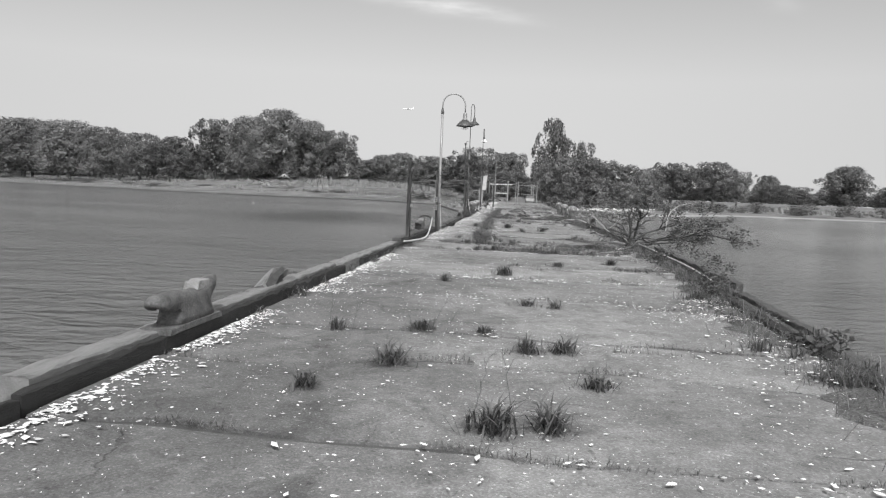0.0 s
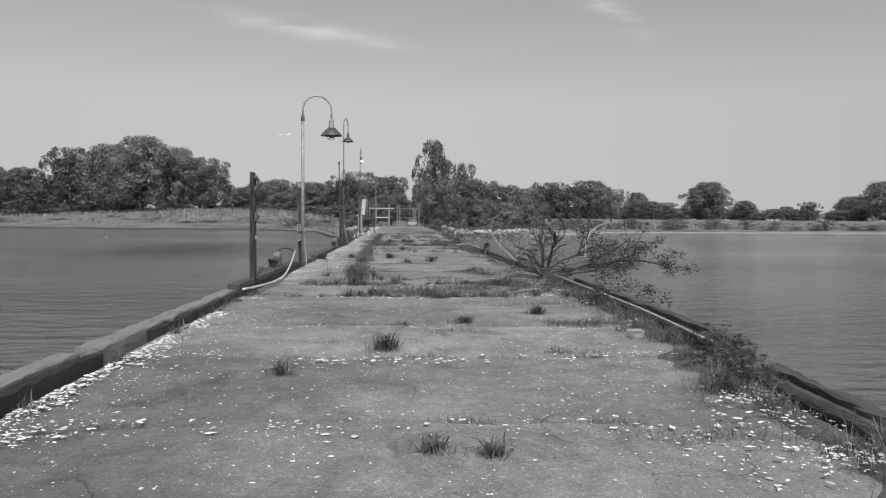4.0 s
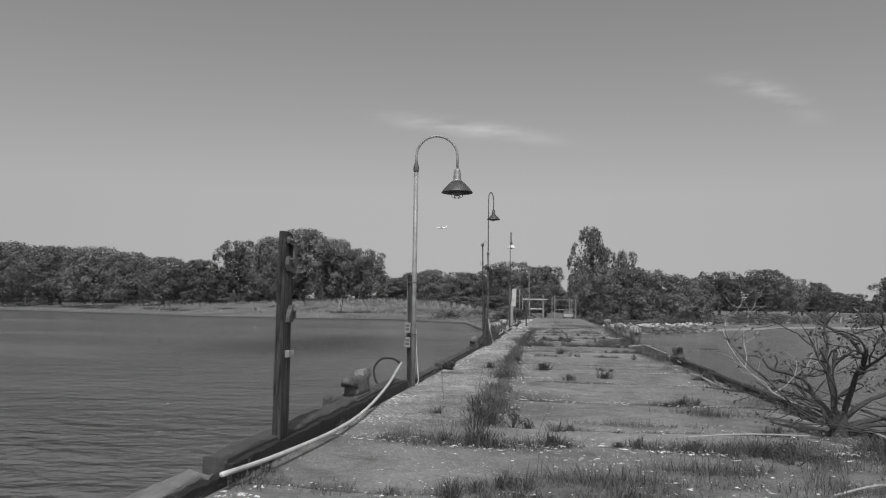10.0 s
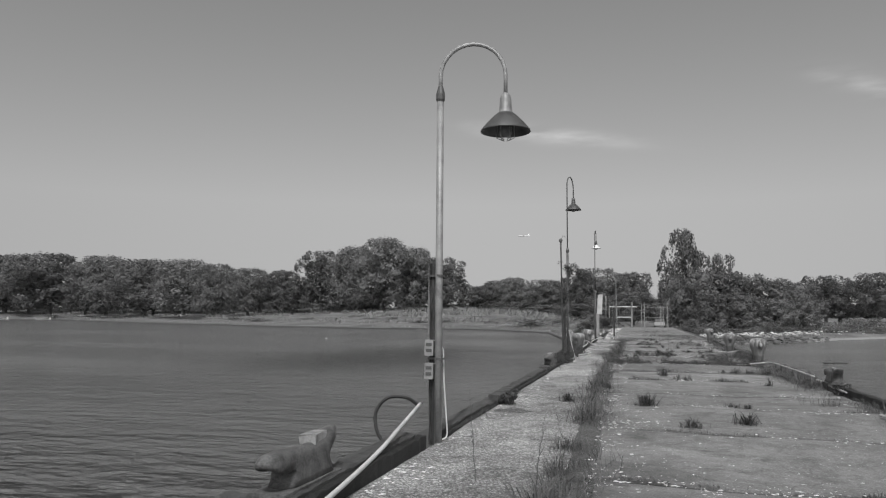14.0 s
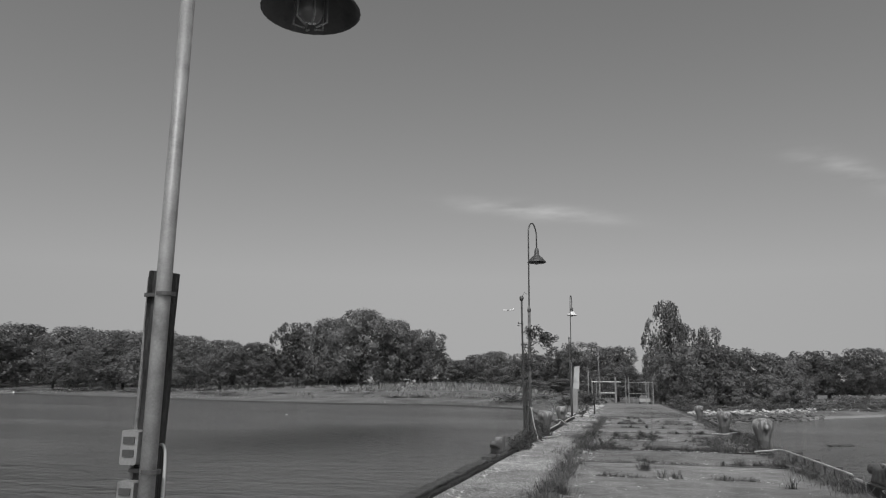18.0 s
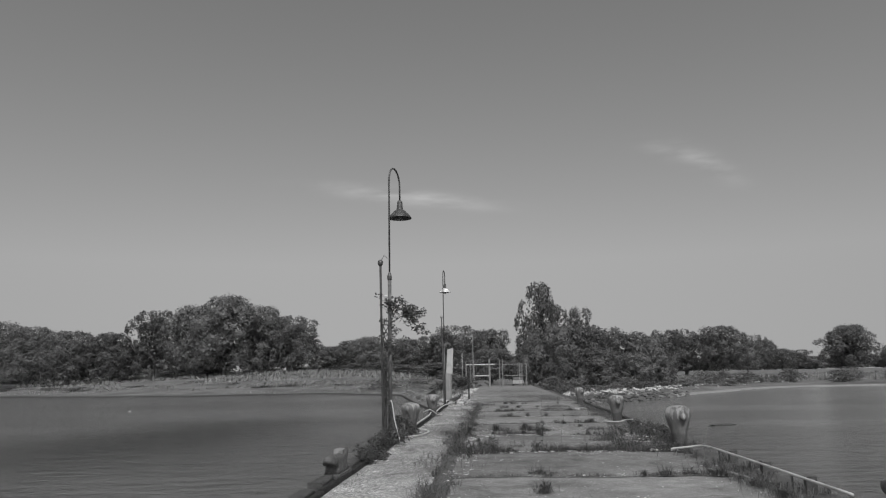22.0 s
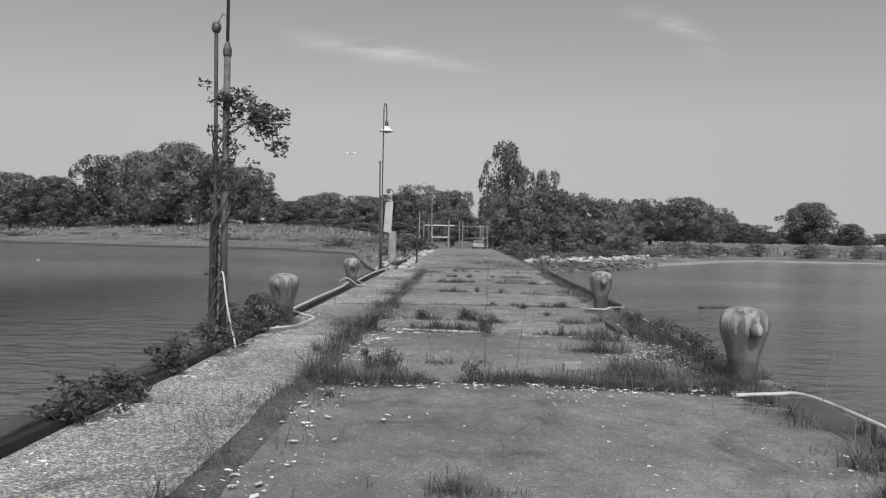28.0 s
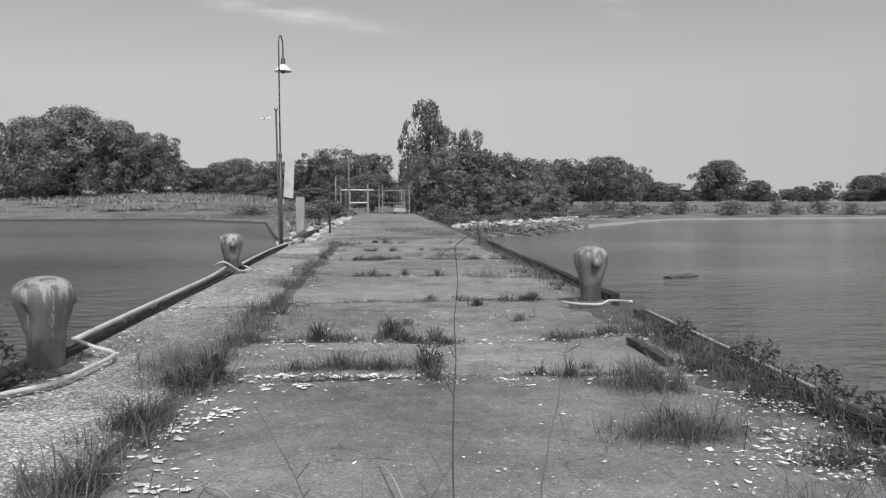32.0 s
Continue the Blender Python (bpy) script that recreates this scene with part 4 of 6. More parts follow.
lamp_stub = stub_post((-3.145, 29.08, 0), 2.3, 0.125, "dark timber post stub carrying the lamp pole and meter boxes")
for z in (2.14, 1.06):
    bm = bmesh.new()
    lathe(bm, [(0.052, -0.012), (0.06, -0.012), (0.06, 0.012), (0.052, 0.012)], 14, (0.095, -0.11, z))
    box(bm, -0.07, 0.06, -0.1, -0.068, z - 0.012, z + 0.012, 0.0, 1, R)
    part("strap", bm, DARKSTEEL, lamp_stub, "dark iron strap round the pole")
bm = bmesh.new()
box(bm, -0.085, -0.064, -0.062, 0.05, 0.9, 2.26, 0.004, 10, R)
part("split_face", bm, WEATHERED, lamp_stub, "pale weathered face of the timber")
for z in (1.2, 0.9):
    e = thing("switch_box", "small grey electrical box on the lamp post", "box", (-3.19, 28.99, z))
    bm = bmesh.new()
    box(bm, -0.075, 0.075, -0.075, 0.03, -0.12, 0.12, 0.002, 1, R)
    case = part("case", bm, STEEL, e)
    e.scale = (0.78, 0.78, 0.85)
    for dz in (0.05, -0.04):
        bm = bmesh.new()
        box(bm, -0.05, 0.05, -0.085, -0.07, dz - 0.025, dz + 0.025, 0.001, 1, R)
        part("cover", bm, DARKSTEEL, case, "dark cover flap")
stub_post((-3.66, 49.55, 0), 1.9, 0.095, "timber post stub wound with creeper beside the lamp")
for x, y, h, r, tag in ((-3.84, 50.0, 4.76, 0.035, "leaning thin rusty pipe with capped end"), (-4.08, 72.3, 5.05, 0.035, "thin pipe with small round fitting on top")):
    p = thing("pipe_pole", tag, "pole", (x, y, 0))
    bm = bmesh.new()
    tube(bm, [(0.06, 0, -0.1), (0.03, 0, h * 0.5), (0, 0, h - 0.08)], r * 0.9, 8)
    part("pole", bm, DARKSTEEL, p)
    bm = bmesh.new()
    lump(bm, (0, 0, h), (0.075, 0.075, 0.09), 0.1, R)
    smooth(part("cap", bm, DARKSTEEL if y < 60 else STEEL, p))
    if y < 60:
        bm = bmesh.new()
        tube(bm, [(0.02, 0, h + 0.05), (0.1, -0.02, h + 0.2), (0.2, 0, h + 0.12)], 0.008, 5)
        part("bare_wire", bm, DARKSTEEL, p)
board = thing("notice_board", "blank weathered white board fixed to the lamp pole", "board", (-3.67, 72.45, 2.55))
bm = bmesh.new()
box(bm, -0.17, 0.17, -0.02, 0.02, -0.72, 0.72, 0.006, 6, R)
for v in bm.verts:
    v.co.x += 0.05 * v.co.z
    v.co.z *= 0.96 + 0.25 * v.co.x
part("panel", bm, material("board_paint", 0.45, 0.7, 0.15, 3, 40, 0.2, 0.003, stain=0.2), board)
stub_post((-4.65, 84.0, -0.3), 2.3, 0.42, "split grey timber pile head", GREYWOOD, 1.2)
stub_post((-3.3, 86.0, 0), 2.5, 0.12, "thin dark post by the rubble", UPRIGHT, 0.6)

# ---- pipes and hoses ----
def run(name, pts, r, mat, label, category="pipe", n=8):
    c = []
    pts = [Vector(p) for p in pts]
    for i in range(len(pts) - 1):
        p0, p1, p2, p3 = pts[max(i - 1, 0)], pts[i], pts[i + 1], pts[min(i + 2, len(pts) - 1)]
        for k in range(6):
            t = k / 6
            c.append(0.5 * ((2 * p1) + (p2 - p0) * t + (2 * p0 - 5 * p1 + 4 * p2 - p3) * t * t + (3 * p1 - p0 - 3 * p2 + p3) * t ** 3))
    c.append(pts[-1])
    bm = bmesh.new()
    tube(bm, c, r, n)
    return tagged(smooth(part(name, bm, mat)), label, category)


run("water_pipe", [(-2.93, 19.95, 0.16), (-2.85, 21.05, 0.12), (-2.82, 22.9, 0.08), (-2.9, 24.6, 0.1), (-3.1, 26.7, 0.2), (-3.20, 27.85, 0.34), (-3.32, 29.00, 0.47)], 0.023, PIPEWHITE, "white plastic pipe lying along the kerb and rising to the post", "pipe", 10)
run("hose_loop", [(-3.34, 28.95, 0.46), (-3.46, 28.85, 0.56), (-3.68, 28.75, 0.56), (-3.82, 28.70, 0.38), (-3.78, 28.65, 0.14), (-3.64, 28.65, -0.05)], 0.022, RUBBER, "black rubber hose looped at the pipe end", "hose")
run("conduit", [(-3.12, 29.1, 1.2), (-3.04, 29.08, 1.17), (-3.02, 29.07, 0.75), (-2.98, 29.05, 0.3), (-2.97, 29.05, 0.08), (-3.02, 29.0, 0.03)], 0.010, PIPEWHITE, "thin white conduit hanging beside the lamp", "conduit")
run("hose", [(-3.48, 51.20, 0.05), (-3.26, 51.55, 0.05), (-3.01, 51.85, 0.06), (-2.92, 52.40, 0.07), (-2.90, 53.00, 0.08), (-3.16, 53.15, 0.13), (-3.48, 53.40, 0.18)], 0.022, HOSE, "pale hose looped round the bollard foot", "hose")
run("edge_pipe", [(-3.46, 53.4, 0.17), (-3.53, 56, 0.18), (-3.63, 60, 0.18), (-3.76, 62.2, 0.2)], 0.03, HOSE, "pale pipe lying along the top of the kerb")
run("hose", [(-4.11, 62.50, 0.2), (-3.78, 62.20, 0.32), (-3.51, 62.50, 0.1), (-3.36, 63.10, 0.08), (-3.71, 63.60, 0.15)], 0.02, HOSE, "pale hose bent round the bollard", "hose")
run("edge_pipe", [(-3.66, 63.5, 0.17), (-3.75, 66, 0.18), (-3.86, 70, 0.18), (-3.82, 73.2, 0.17), (-3.6, 77, 0.12)], 0.03, HOSE, "pale pipe lying along the top of the kerb")
run("edge_pipe", [(2.86, 46.76, 0.09), (3.2, 46.68, 0.13), (3.46, 46.3, 0.18), (3.42, 44, 0.22), (3.44, 42, 0.22), (3.5, 39.9, 0.2)], 0.02, HOSE, "pale pipe on short stands along the broken edge")
for y in (45.2, 43.4, 41.6):
    bm = bmesh.new()
    tube(bm, [(3.43, y, -0.3), (3.43, y, 0.2)], 0.018, 6)
    box(bm, 3.6, 3.74, y - 0.07, y + 0.07, -0.6, 0.2, 0.01, 1, R)
    tagged(part("pipe_stand", bm, DARKSTEEL), "short rusty stand under the edge pipe", "stand", "pipe stands")
run("edge_pipe", [(3.58, 14.2, 0.12), (3.73, 17, 0.13), (3.78, 20, 0.13), (3.82, 24.2, 0.13)], 0.016, HOSE, "pale pipe lying along the rotten kerb")
run("edge_pipe", [(3.5, 50.6, 0.10), (3.53, 52, 0.115), (3.62, 55.4, 0.125)], 0.016, HOSE, "pale pipe lying along the rotten kerb")
run("hose", [(2.75, 56.80, 0.06), (2.92, 56.45, 0.07), (3.22, 56.30, 0.08), (3.42, 56.40, 0.12), (3.6, 55.90, 0.17)], 0.02, HOSE, "pale hose wound round the bollard foot", "hose")
run("white_cable", [(-3.51, 49.45, 1.1), (-3.46, 49.40, 1.05), (-3.38, 49.35, 0.6), (-3.28, 49.30, 0.25), (-3.22, 49.25, 0.05)], 0.013, PIPEWHITE, "thin white cable hanging from the creeper-covered post", "cable")

for x, y, a, l, w, h, tag in ((1.42, 48.55, 12, 0.27, 0.11, 0.09, "pale loose concrete block on the deck"), (3.04, 15.33, 25, 0.17, 0.15, 0.1, "broken concrete block by the kerb")):
    b = thing("concrete_block", tag, "block", (x, y, 0), a)
    bm = bmesh.new()
    box(bm, -l / 2, l / 2, -w / 2, w / 2, 0.0, h, 0.008, 3, R)
    bmesh.ops.subdivide_edges(bm, edges=bm.edges[:], cuts=2, use_grid_fill=True)
    for v in bm.verts:
        if v.co.z > 0.01:
            v.co += 0.012 * noise.noise_vector(v.co * 24 + Vector((x, y, 0)))
            v.co.z -= 0.016 * max(0.0, noise.noise(v.co * 9 + Vector((y, 0, x))))
    part("block", bm, material("block", 0.33, 0.9, 0.2, 8, 90, 0.6, 0.006, local=True), b)
bm = bmesh.new()
box(bm, -0.05, 0.05, -0.6, 0.6, 0.0, 0.06, 0.016, 9, R)
plank = tagged(part("plank", bm, DEADWOOD), "broken rotten plank lying near the kerb", "plank")
plank.matrix_world = pose(2.81, 52.97, 0.01, 0, 0, -180)
for p0, p1, r, tag in (((3.2, 33.4, 0.05), (3.35, 29.9, 0.04), 0.026, "bleached driftwood pole on the deck edge"), ((3.1, 25.8, 0.05), (3.42, 24.4, 0.1), 0.06, "split pale plank under the fallen tree"),
                       ((3.6, 40.1, 0.1), (3.45, 36.6, 0.12), 0.035, "thin driftwood pole lying in weeds"), ((2.9, 43.9, 0.02), (3.35, 42.2, 0.03), 0.02, "dry stick lying on the deck")):
    bm = bmesh.new()
    a0, a1 = Vector(p0), Vector(p1)
    tube(bm, [a0, a0.lerp(a1, 0.35) + Vector((0.03, 0, 0.01)), a0.lerp(a1, 0.7) - Vector((0.02, 0, 0)), a1], [r, r * 0.95, r * 0.8, r * 0.5], 7)
    tagged(part("driftwood", bm, PALEWOOD), tag, "driftwood")

# ---- fallen tree on the edge ----
def branchy(bm, rng, p, d, length, r, depth, tips, curl=0.35, split=3, rise=1.0):
    pts, rad = [p.copy()], [r]
    n = 7 if r > 0.008 else 4
    for k in range(n):
        d = (d + Vector((rng.uniform(-1, 1), rng.uniform(-1, 1), rng.uniform(-0.8, 0.8) * rise)) * curl * 0.4).normalized()
        p = p + d * (length / n)
        pts.append(p.copy())
        rad.append(r * (1 - 0.62 * (k + 1) / n) * rng.uniform(0.85, 1.2))
    tube(bm, pts, rad, 6 if r > 0.02 else 4)
    tips.append((p.copy(), depth))
    if depth > 0:
        for k in range(split):
            at = pts[rng.randint(2, n)]
            nd = (d + Vector((rng.uniform(-1, 1), rng.uniform(-1, 1), rng.uniform(-0.6, 0.9) * rise))).normalized()
            branchy(bm, rng, at, nd, length * rng.uniform(0.4, 0.7), r * 0.55, depth - 1, tips, curl, split, rise)


RT = random.Random(5)
fallen = thing("fallen_tree", "half-dead fallen tree with bare and leafy branches over the water", "tree", (3.62, 24.7, 0))
tips_leafy, tips_bare = [], []
for name, dirs, length, r, leafy, mat in (
        ("limb", (0.97, 0.15, 0.2), 2.7, 0.04, True, DEADWOOD), ("limb", (0.9, 0.5, 0.14), 2.8, 0.035, True, DEADWOOD), ("limb", (0.95, -0.3, -0.08), 2.5, 0.03, True, DEADWOOD), ("limb", (0.97, 0.0, 0.05), 2.7, 0.03, True, DEADWOOD),
        ("limb", (-0.2, 0.1, 0.75), 1.1, 0.05, False, DEADWOOD), ("limb", (0.25, -0.1, 0.7), 1.15, 0.055, False, DEADWOOD), ("limb", (0.75, 0.0, 0.5), 1.5, 0.045, False, DEADWOOD), ("limb", (-0.5, 0.0, 0.85), 1.4, 0.017, False, DEADWOOD),
        ("limb", (0.93, 0.1, 0.38), 1.6, 0.04, False, DEADWOOD), ("limb", (-0.85, 0.1, 0.45), 1.7, 0.013, False, PALEWOOD), ("limb", (-0.6, -0.6, 0.3), 0.9, 0.035, False, DEADWOOD), ("limb", (-0.9, 0.3, 0.1), 1.3, 0.02, False, DEADWOOD)):
    bm = bmesh.new()
    tips = []
    branchy(bm, RT, Vector((0, 0, 0.05)), Vector(dirs).normalized(), length, r, 2, tips, 1.15, 4, 0.3 if leafy else 0.75)
    part(name, bm, mat, fallen)
    (tips_leafy if leafy else tips_bare).extend(p for p, _ in tips)
bm = bmesh.new()
tube(bm, [(0, 0, -0.3), (0.0, 0, 0.05), (0.03, 0.02, 0.3)], [0.2, 0.17, 0.11], 10)
part("stump", bm, DEADWOOD, fallen)
bm = bmesh.new()
tube(bm, [(1.1, 0.1, 0.55), (1.12, 0.12, 0.95), (1.25, 0.15, 1.2), (1.5, 0.2, 1.38), (1.95, 0.3, 1.48)], [0.022, 0.02, 0.017, 0.012, 0.006], 6)
part("bare_branch", bm, PALEWOOD, fallen, "bleached bare branch")
npr = np.random.default_rng(21)
cl = [p for p in tips_leafy if p.x > 1.1]
cl = [tuple(p) for p in cl]
cl += [(1.5 + 2.1 * u + RT.gauss(0, 0.15), 0.3 + RT.gauss(0, 0.3), 0.72 - 0.35 * u + RT.gauss(0, 0.14)) for u in np.linspace(0, 1, 26)]
cl += [(1.3 + 1.7 * u + RT.gauss(0, 0.15), -0.8 * u + RT.gauss(0, 0.25), 0.2 - 0.65 * u + RT.gauss(0, 0.1)) for u in np.linspace(0, 1, 20)]
part("foliage", leaf_cards(npr, cl, 0.19, 40, 0.04), LEAF, fallen)
part("sparse_foliage", leaf_cards(npr, [tuple(p) for p in tips_bare], 0.10, 4, 0.035), LEAF, fallen)


# ---- trees and shrubs of the far shore ----
def crown_mesh(seed, lobes, leaf, count, low, lobe_size, peak=0.5, ragged=0.25, gaps=0.0, core=600):
    """Unit tree 1 wide and 1 tall: billowing lobes of leaves that lie along each lobe's skin."""
    g = np.random.default_rng(seed)
    shift = g.uniform(0, 30)
    cs, rs = [], []
    for k in range(lobes):
        u = low + 0.08 + (0.90 - low) * ((k + g.uniform(0, 1)) / lobes)
        a = k * 2.39996 + g.uniform(-0.5, 0.5)
        if u > peak:
            prof = math.sqrt(max(0.0, 1 - ((u - peak) / (1.02 - peak)) ** 2))
        else:
            prof = 0.72 + 0.28 * (u - low) / max(0.05, peak - low)
        prof *= 1 + ragged * 1.6 * noise.noise(Vector((math.cos(a) * 1.2 + shift, math.sin(a) * 1.2, u * 2.6)))
        size = lobe_size * g.uniform(0.6, 1.3)
        r = max(0.0, 0.43 * prof - size * 0.75) * g.uniform(0.7, 1.05)
        cs.append((r * math.cos(a), r * math.sin(a), min(u, 0.99 - size * 0.8)))
        rs.append(size)
    cs, rs = np.array(cs), np.array(rs)
    pick = g.choice(len(cs), count, p=rs ** 2 / (rs ** 2).sum())
    c, rr = cs[pick], rs[pick][:, None]
    d = g.normal(0, 1, (count, 3))
    d[:, :2] += c[:, :2] * 3.0
    d[:, 2] += 0.45
    d /= np.linalg.norm(d, axis=1)[:, None]
    dent = np.array([noise.noise(Vector(v)) for v in (d * 2.4 + c * 9 + shift).tolist()])[:, None]
    if gaps:
        solid = dent[:, 0] > gaps - 0.9
        c, rr, d, dent = c[solid], rr[solid], d[solid], dent[solid]
        count = len(c)
    p = c + d * rr * (g.uniform(0.72, 1.08, (count, 1)) + 0.42 * dent) * np.array([1, 1, 0.82])
    nrm = d + g.normal(0, 0.34, (count, 3))
    nrm /= np.linalg.norm(nrm, axis=1)[:, None]
    soft = d * 0.9 + g.normal(0, 0.22, (count, 3))
    if core:
        q = g.normal(0, 1, (core, 3))
        q = q / np.linalg.norm(q, axis=1)[:, None] * g.uniform(0.03, 0.31, (core, 1))
        q[:, 2] = low + 0.06 + (0.76 - low) * g.uniform(0, 1, core)
        e = g.normal(0, 1, (core, 3))
        e /= np.linalg.norm(e, axis=1)[:, None]
        p, nrm, soft = np.concatenate([p, q]), np.concatenate([nrm, e]), np.concatenate([soft, e])
    n = len(p)
    t = np.cross(nrm, g.normal(0, 1, (n, 3)))
    t /= np.linalg.norm(t, axis=1)[:, None] + 1e-9
    b = np.cross(nrm, t)
    ln = leaf * g.uniform(0.6, 1.35, (n, 1)) * np.where(np.arange(n) < count, 1.0, 1.9)[:, None]
    v = np.stack([p - t * ln, p - b * ln * 0.6, p + t * ln, p + b * ln * 0.6], 1).reshape(-1, 3)
    me = bpy.data.meshes.new("crown")
    me.from_pydata(v.tolist(), [], [(k, k + 1, k + 2, k + 3) for k in range(0, len(v), 4)])
    return soften(me, np.repeat(soft, 4, 0))


def trunk_mesh(seed):
    g = random.Random(seed)
    bm = bmesh.new()
    tube(bm, [(0, 0, -0.03), (g.uniform(-0.01, 0.01), 0, 0.2), (g.uniform(-0.03, 0.03), g.uniform(-0.03, 0.03), 0.5), (0, 0, 0.85)], [0.028, 0.022, 0.014, 0.004], 7)
    for k in range(8):
        z = g.uniform(0.2, 0.7)
        a = g.uniform(0, 6.28)
        d = Vector((math.cos(a), math.sin(a), g.uniform(0.4, 1.0))).normalized()
        tube(bm, [(0, 0, z), tuple(Vector((0, 0, z)) + d * 0.16), tuple(Vector((0, 0, z)) + d * 0.33 + Vector((0, 0, 0.04)))], [0.011, 0.007, 0.002], 5)
    me = bpy.data.meshes.new("trunk")
    bm.to_mesh(me)
    bm.free()
    me.materials.append(BARK)
    return me


CROWNS = [crown_mesh(100 + k, 66 + 6 * k, 0.0155, 9000, 0.04, 0.115, 0.42 + 0.04 * k, 0.25, 0.0, 1500) for k in range(4)]
CROWNS += [crown_mesh(120 + k, 56, 0.0155, 7000, 0.10, 0.105, 0.6, 0.45, 0.3, 1200) for k in range(3)]
BUSHES = [crown_mesh(140 + k, 36 + 4 * k, 0.025, 3100, 0.0, 0.135, 0.4, 0.4, 0.0, 500) for k in range(4)]
SCRUB = [crown_mesh(150 + k, 12, 0.028, 900, 0.0, 0.2, 0.35, 0.4, 0.4, 120) for k in range(3)]
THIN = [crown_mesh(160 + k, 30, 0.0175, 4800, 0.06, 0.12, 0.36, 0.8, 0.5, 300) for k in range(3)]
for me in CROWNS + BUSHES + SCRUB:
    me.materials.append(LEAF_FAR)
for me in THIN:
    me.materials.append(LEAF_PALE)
TRUNKS = [trunk_mesh(7 + k) for k in range(3)]
RF = random.Random(31)


def plant_tree(x, y, top, width, crowns, name="tree", label="broad dark leafy tree on the far shore", group="trees of the far shore", out=1.0):
    x, y, top, width = x * out, 12 + (y - 12) * out, 1.6 + (top - 1.6) * out, width * out
    back = 1.0
    while x < -100 and y < 400 and (y - 25) * back + 25 < float(np.interp(x * back, SHORE_X, SHORE_Y)) + 46 and name == "tree":
        back += 0.02
    x, y, top, width = x * back, (y - 25) * back + 25, 1.6 + (top - 1.6) * back, width * back
    z = float(land_height(np.array([x]), np.array([y]))[0]) - 0.2
    h = top - z
    t = thing(name, label, "tree" if name == "tree" else "shrub", (x, y, z), RF.uniform(0, 360), group)
    t.scale = (width * 1.25, width * 1.05, h * 1.035)
    for nm, me in (("trunk", RF.choice(TRUNKS)), ("crown", RF.choice(crowns))):
        ob = new(nm, me)
        ob.parent = t
    return t


for row in (
        ((-297.4, 250, 24, 40), (-259.4, 245, 25, 34), (-230.3, 240, 23, 30), (-210.3, 240, 23, 30), (-186.3, 238, 21.5, 26), (-166.3, 235, 20, 25), (-151.3, 235, 19.6, 24), (-133.2, 225, 17.3, 16), (-118.2, 220, 15.6, 16)),
        ((-106.2, 220, 14.8, 17), (-96.2, 225, 20.8, 17), (-84.2, 222, 21.5, 16), (-74.2, 218, 23.6, 23), (-65.2, 222, 21, 15), (-58.2, 225, 18.4, 14), (-38.3, 235, 13.1, 12), (-29.3, 240, 12.6, 14), (-14.3, 235, 15.4, 17), (-4.3, 235, 14.2, 13)),
        ((-331.4, 260, 24, 40), (-371.5, 270, 25, 42), (-416.6, 285, 25, 45), (-49.3, 232, 10.5, 14), (-21.3, 238, 13.0, 12)),
        ((36.0, 190, 10.6, 14), (46.0, 190, 11.2, 13), (53.0, 195, 9.4, 9), (40.9, 200, 10, 14))):
    for x, y, top, w in row:
        plant_tree(x, y, top, w, CROWNS if x < 30 and w < 22 else CROWNS[4:] if x > 30 else CROWNS[:4], out=1.2 if x < 0 else 1.38)
ROW_X, ROW_TOP = [-416, -331, -259, -210, -166, -133, -106, -96, -74, -58, -38, -14, 4], [25, 24, 25, 23, 20, 17, 15, 20, 23, 18, 13, 15, 9]
for k in range(30):
    x = -400 + k * 13.4 + RF.uniform(-4, 4)
    plant_tree(x, 262 + RF.uniform(-8, 14) + max(0, -x - 250) * 0.15, float(np.interp(x, ROW_X, ROW_TOP)) * RF.uniform(0.68, 0.92), RF.uniform(15, 24), CROWNS, out=1.2, label="leafy tree deep in the wood of the far shore")
for x, y, top, w in ((1.5, 218, 6.5, 13), (6.5, 205, 8, 11), (-4, 214, 8, 13)):
    plant_tree(x, y, top, w, CROWNS, label="leafy tree beyond the gate")
for x, y, top, w in ((79.6, 260, 12.1, 8), (96.7, 240, 14.8, 17), (156.7, 240, 15.6, 19), (176.4, 290, 12.5, 16), (203.6, 250, 15, 20), (233.6, 255, 14, 22)):
    plant_tree(x, y, top - 1.0, w, CROWNS[:4], out=1.85, label="round dark tree standing apart on the low shore")
for k in range(34):
    plant_tree(118 + k * 13 + RF.uniform(-5, 5), 470 + RF.uniform(-20, 20), RF.uniform(8.5, 14.5), RF.uniform(12, 20), CROWNS, label="hazy low tree of the distant wood")
for k in range(24):
    plant_tree(60 + k * 11.5 + RF.uniform(-4, 4), 335 + RF.uniform(-12, 12), RF.uniform(4, 8), RF.uniform(14, 22), BUSHES, "shrub", "low hazy wood along the distant shore", "low wood of the distant shore", 1.6)
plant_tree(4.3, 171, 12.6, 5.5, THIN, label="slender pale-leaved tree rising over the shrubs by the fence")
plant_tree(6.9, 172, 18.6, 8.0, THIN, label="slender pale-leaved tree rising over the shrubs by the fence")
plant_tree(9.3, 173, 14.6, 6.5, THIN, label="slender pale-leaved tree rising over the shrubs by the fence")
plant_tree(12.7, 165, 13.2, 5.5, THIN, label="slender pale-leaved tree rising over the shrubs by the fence")
